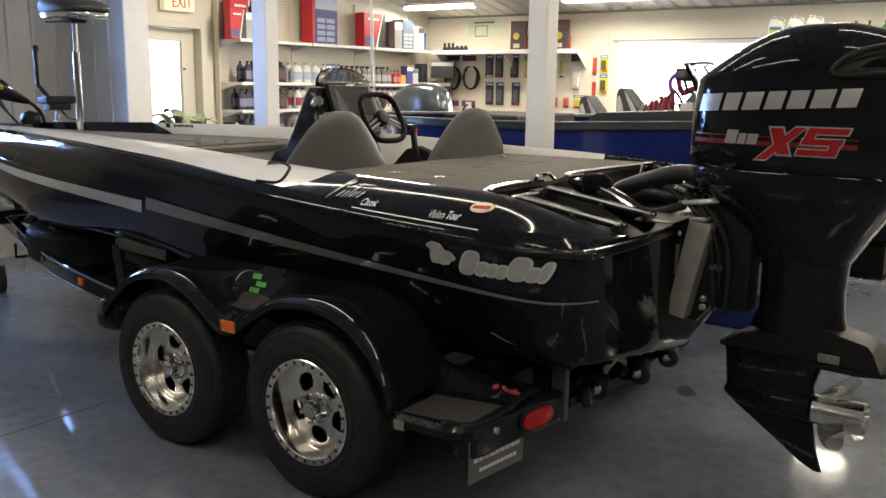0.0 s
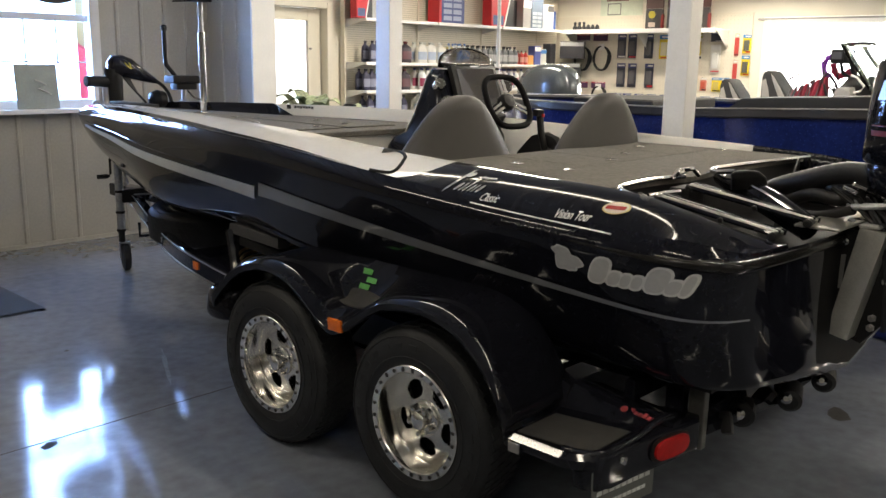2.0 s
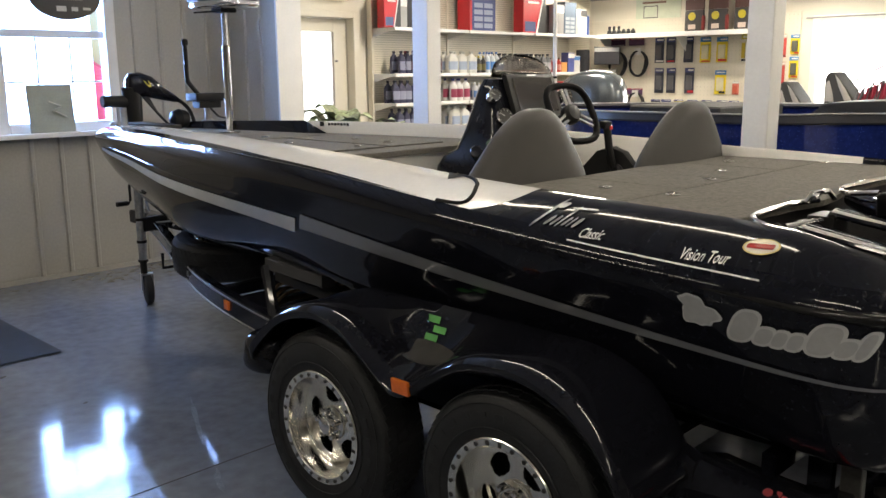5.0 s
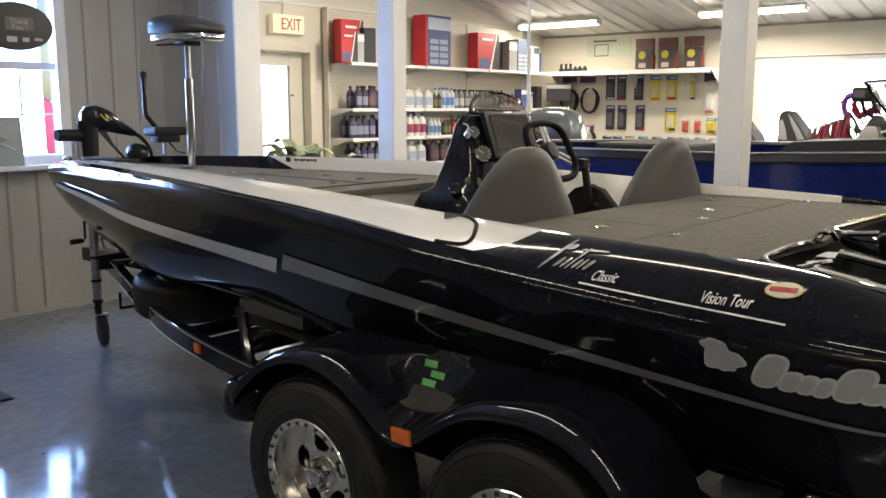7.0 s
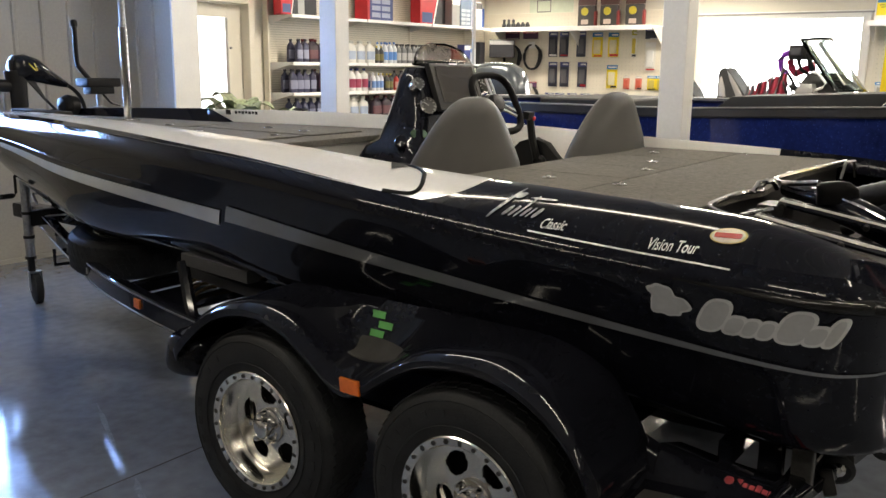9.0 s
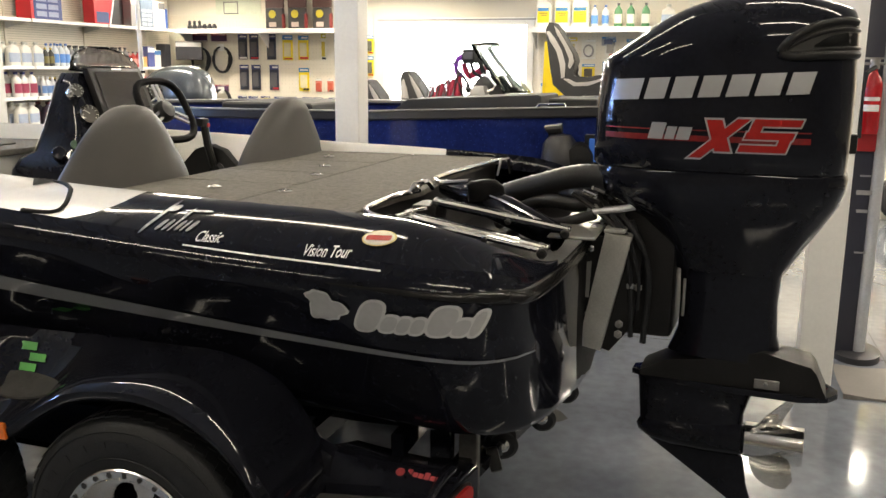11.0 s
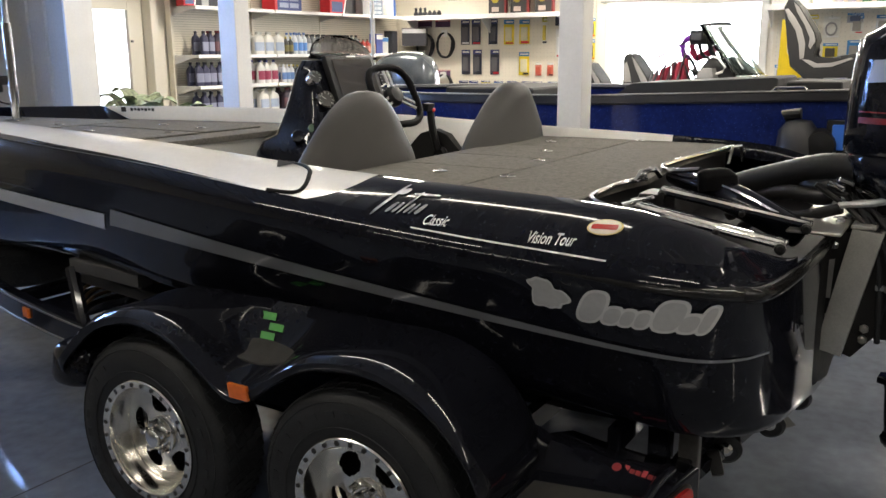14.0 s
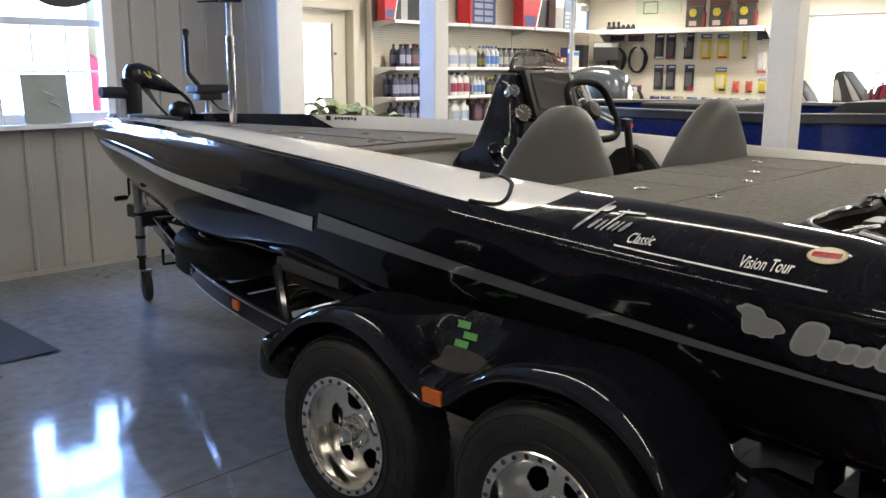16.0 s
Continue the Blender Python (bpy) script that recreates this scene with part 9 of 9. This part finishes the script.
profile_seat(4.86, 1.02, 1.20, LOWB, (LOW_PALE, LOW_EDGE), 0.13, "two-tone grey boat seat with a pointed back")
profile_seat(4.86, 1.43, 1.115, LOWB, (LOW_PALE, LOW_EDGE), 0.13, "two-tone grey boat seat with a pointed back")
HIGHB = [(0.052, 0.095), (0.083, 0.273), (0.13, 0.564), (0.103, 0.63), (0.06, 0.626), (0.005, 0.564), (-0.062, 0.461), (-0.13, 0.358), (-0.147, 0.296), (-0.112, 0.233), (-0.103, 0.181), (-0.136, 0.146), (-0.211, 0.141), (-0.327, 0.18), (-0.432, 0.195), (-0.476, 0.134), (-0.461, -0.001), (-0.066, -0.009)]
HIGH_PALE = [(0.12, 0.548), (0.095, 0.554), (0.041, 0.492), (-0.022, 0.389), (-0.057, 0.275), (-0.054, 0.16), (-0.024, 0.149), (-0.01, 0.274), (0.021, 0.378), (0.088, 0.471)]
HIGH_EDGE = [(0.053, 0.601), (0.013, 0.564), (-0.054, 0.461), (-0.117, 0.358), (-0.132, 0.292), (-0.099, 0.229), (-0.081, 0.254), (-0.092, 0.316), (-0.042, 0.42), (0.025, 0.523)]
HIGH_SEAT = [(-0.039, 0.149), (-0.093, 0.145), (-0.159, 0.113), (-0.265, 0.119), (-0.412, 0.164), (-0.423, 0.15), (-0.266, 0.089), (-0.138, 0.083)]
profile_seat(4.79, -0.5, 1.39, HIGHB, (HIGH_PALE, HIGH_EDGE, HIGH_SEAT), 0.14, "two-tone grey high-backed boat seat beside a yellow board")
part("seat_box", bbox(4.68, 5.2, -1.0, -0.44, 1.0, 1.385, 0.03, 2), M_PAD, tb, "dark padded seat box")
yb = thing("yellow_board", pose(5.45, -0.31, 0.0), "yellow plastic board standing behind the boats", "board")
bm = bmesh.new()
prism(bm, [(0.093, 1.887), (0.055, 1.875), (0.037, 1.588), (-0.12, 1.357), (-0.132, 0.946), (0.103, 0.939), (0.104, 1.353)], -0.012, 0.012, YZ, bevel=0.004)
part("board_sheet", bm, C_(0.75, 0.55, 0.01), yb)
part("board_foot", bbox(-0.15, 0.15, -0.2, 0.15, 0.0, 0.9, 0.006, 1), C_(0.2, 0.2, 0.2), yb)
# raked wrap-round screen: the middle stands furthest forward, the wings sweep back
SCREEN = [(0.0, -0.205, 1.395), (0.2, -0.137, 1.477), (0.45, -0.054, 1.597), (0.75, 0.04, 1.727), (1.0, 0.125, 1.855)]
bm = bmesh.new()
rows_ = []
for i in range(13):
    s = i / 12
    y_, z_ = lerp_table(SCREEN, s)
    rows_.append([(4.92 + (0.32 - 0.05 * s) * q, y_ + (0.17 + 0.02 * s) * abs(q) ** 3, z_ - 0.02 * s * abs(q) ** 4) for q in [k / 8 - 1 for k in range(17)]])
skin(bm, rows_, closed=False)
ws_ = part("windscreen", bm, clear("tinted_acrylic", (0.80, 0.87, 0.86), 0.02), tb, "tall raked curved clear windscreen", 60)
sd = ws_.modifiers.new("thick", "SOLIDIFY")
sd.thickness = 0.003
# bright reflection near the screen's port edge, drawn as a thin white tube
bm = bmesh.new()
tube(bm, [Vector(rows_[i][2]) + Vector((-0.006, 0, 0)) for i in range(2, 12)], 0.006, 6)
part("windscreen_seam", bm, M_TRIM, tb, "pale line standing for a reflection on the windscreen wing")
bm = bmesh.new()
tube(bm, [Vector(p_) for p_ in rows_[0]], 0.012, 8)
part("windscreen_foot", bm, M_CHROME, tb, "bright strip along the foot of the windscreen")
bm = bmesh.new()
rings = []
for z, y0, y1, h_ in ((1.15, -0.20, 0.36, 0.27), (1.36, -0.19, 0.35, 0.27), (1.41, -0.16, 0.33, 0.265), (1.47, -0.085, 0.31, 0.25), (1.53, 0.0, 0.27, 0.23), (1.56, 0.07, 0.22, 0.20)):
    rings.append([(4.92 + h_ * math.copysign(abs(math.cos(a)) ** 0.5, math.cos(a)), (y0 + y1) / 2 + (y1 - y0) / 2 * math.copysign(abs(math.sin(a)) ** 0.6, math.sin(a)), z) for a in [2 * math.pi * q / 24 for q in range(24)]])
skin(bm, rings)
part("console", bm, M_PLASTIC, tb, "black helm console", 45)
bm = bmesh.new()
ring = [Vector((4.86 + 0.16 * math.cos(a), 0.41 + 0.06 * math.sin(a), 1.43 + 0.14 * math.sin(a))) for a in [2 * math.pi * k / 24 for k in range(25)]]
tube(bm, ring, 0.013, 8, cap=False)
for a in (0.4, 2.7, 4.7):
    tube(bm, [(4.86 + 0.16 * math.cos(a), 0.41 + 0.06 * math.sin(a), 1.43 + 0.14 * math.sin(a)), (4.86, 0.40, 1.43)], 0.009, 6)
tube(bm, [(4.86, 0.40, 1.43), (4.88, 0.30, 1.40)], 0.025, 8)
part("helm_wheel", bm, M_PLASTIC, tb)
ff = part("fish_finder", bbox(4.76, 5.04, 0.30, 0.42, 1.665, 1.79, 0.015, 2), M_PLASTIC, tb, "black fish finder")
part("finder_back", bbox(4.752, 4.762, 0.315, 0.405, 1.70, 1.765, 0.004, 1), C_(0.05, 0.05, 0.055), ff)
bm = bmesh.new()
tube(bm, [(4.88, 0.29, 1.72), (4.88, 0.25, 1.60), (4.90, 0.20, 1.52)], 0.022, 8)
tube(bm, [(4.9, 0.37, 1.67), (4.9, 0.34, 1.58), (4.9, 0.27, 1.54)], 0.016, 8)
tube(bm, [(4.82, 0.33, 1.66), (4.78, 0.35, 1.55), (4.80, 0.31, 1.46), (4.84, 0.26, 1.44)], 0.008, 6)
part("finder_arm", bm, M_PLASTIC, tb)
bm = bmesh.new()
skin(bm, [[(4.62 + sx * w_, 0.20 + sy * d_, z) for sx, sy in ((-1, -1), (1, -1), (1, 1), (-1, 1))] for z, w_, d_ in ((1.25, 0.12, 0.085), (1.38, 0.115, 0.08), (1.455, 0.09, 0.052), (1.465, 0.08, 0.045))])
part("tackle_box", bm, C_(0.16, 0.155, 0.145), tb, "grey tapered plastic box", 30)
bm = bmesh.new()
tube(bm, [(4.7, 0.745, 1.517), (4.72, 0.45, 1.684), (4.72, 0.443, 1.57)], 0.009, 6)
for k in range(4):
    f = k / 4
    tube(bm, [(4.7, 0.72 - 0.27 * f, 1.531 + 0.153 * f), (4.7, 0.72 - 0.27 * f, 1.552 + 0.153 * f)], 0.004, 4)
part("rod_rack", bm, BLK, tb, "thin dark rod rack")
bm = bmesh.new()
tube(bm, [(4.62, 0.175, 1.565), (4.62, 0.125, 1.55), (4.62, 0.06, 1.475), (4.62, 0.085, 1.435), (4.62, 0.145, 1.415)], 0.010, 8)
part("grab_rail", bm, M_TRIM, tb, "white grab rail")
for k in range(6):
    root = thing("life_jacket", pose(4.74 + 0.02 * (k % 2), 0.715 - 0.052 * k, 1.20, 0, 0, (7, -5, 3)[k % 3]), "maroon life jacket packed upright with black straps", "life jacket", "life jackets")
    bm = bmesh.new()
    h = 0.245 + 0.020 * k
    rings = []
    for i in range(9):
        s = i / 8
        w_ = 0.13 * (1 - 0.72 * s ** 1.6)
        rings.append([(w_ * math.cos(a), 0.035 * (1 - 0.45 * s) * (1 + 0.2 * math.sin(5 * s + k)) * math.sin(a) - 0.024 * s, h * s) for a in [2 * math.pi * q / 14 for q in range(14)]])
    skin(bm, rings)
    part("jacket_body", bm, C_(0.20, 0.006, 0.022, 0.75), root, "", 60)
    bm = bmesh.new()
    tube(bm, [(-0.125, 0.026, 0.03), (-0.105, 0.022, h * 0.5), (-0.05, 0.0, h * 0.97)], 0.011, 6)
    tube(bm, [(-0.05, 0.0, h * 0.97), (-0.03, -0.018, h * 1.06)], 0.008, 6)
    part("strap", bm, BLK, root)
bm = bmesh.new()
tube(bm, [(4.9, 0.44, 1.73), (4.9, 0.49, 1.71), (4.9, 0.515, 1.65), (4.9, 0.50, 1.575), (4.9, 0.455, 1.55)], 0.028, 8)
part("purple_strap", bm, C_(0.16, 0.02, 0.30), tb, "purple cloth strap")
bm = bmesh.new()
tube(bm, [(4.95, 0.45, 1.665), (4.95, 0.435, 1.60), (4.95, 0.40, 1.55), (4.95, 0.32, 1.58), (4.95, 0.24, 1.62)], 0.034, 8)
part("red_strap", bm, C_(0.35, 0.01, 0.05), tb, "red cloth strap")
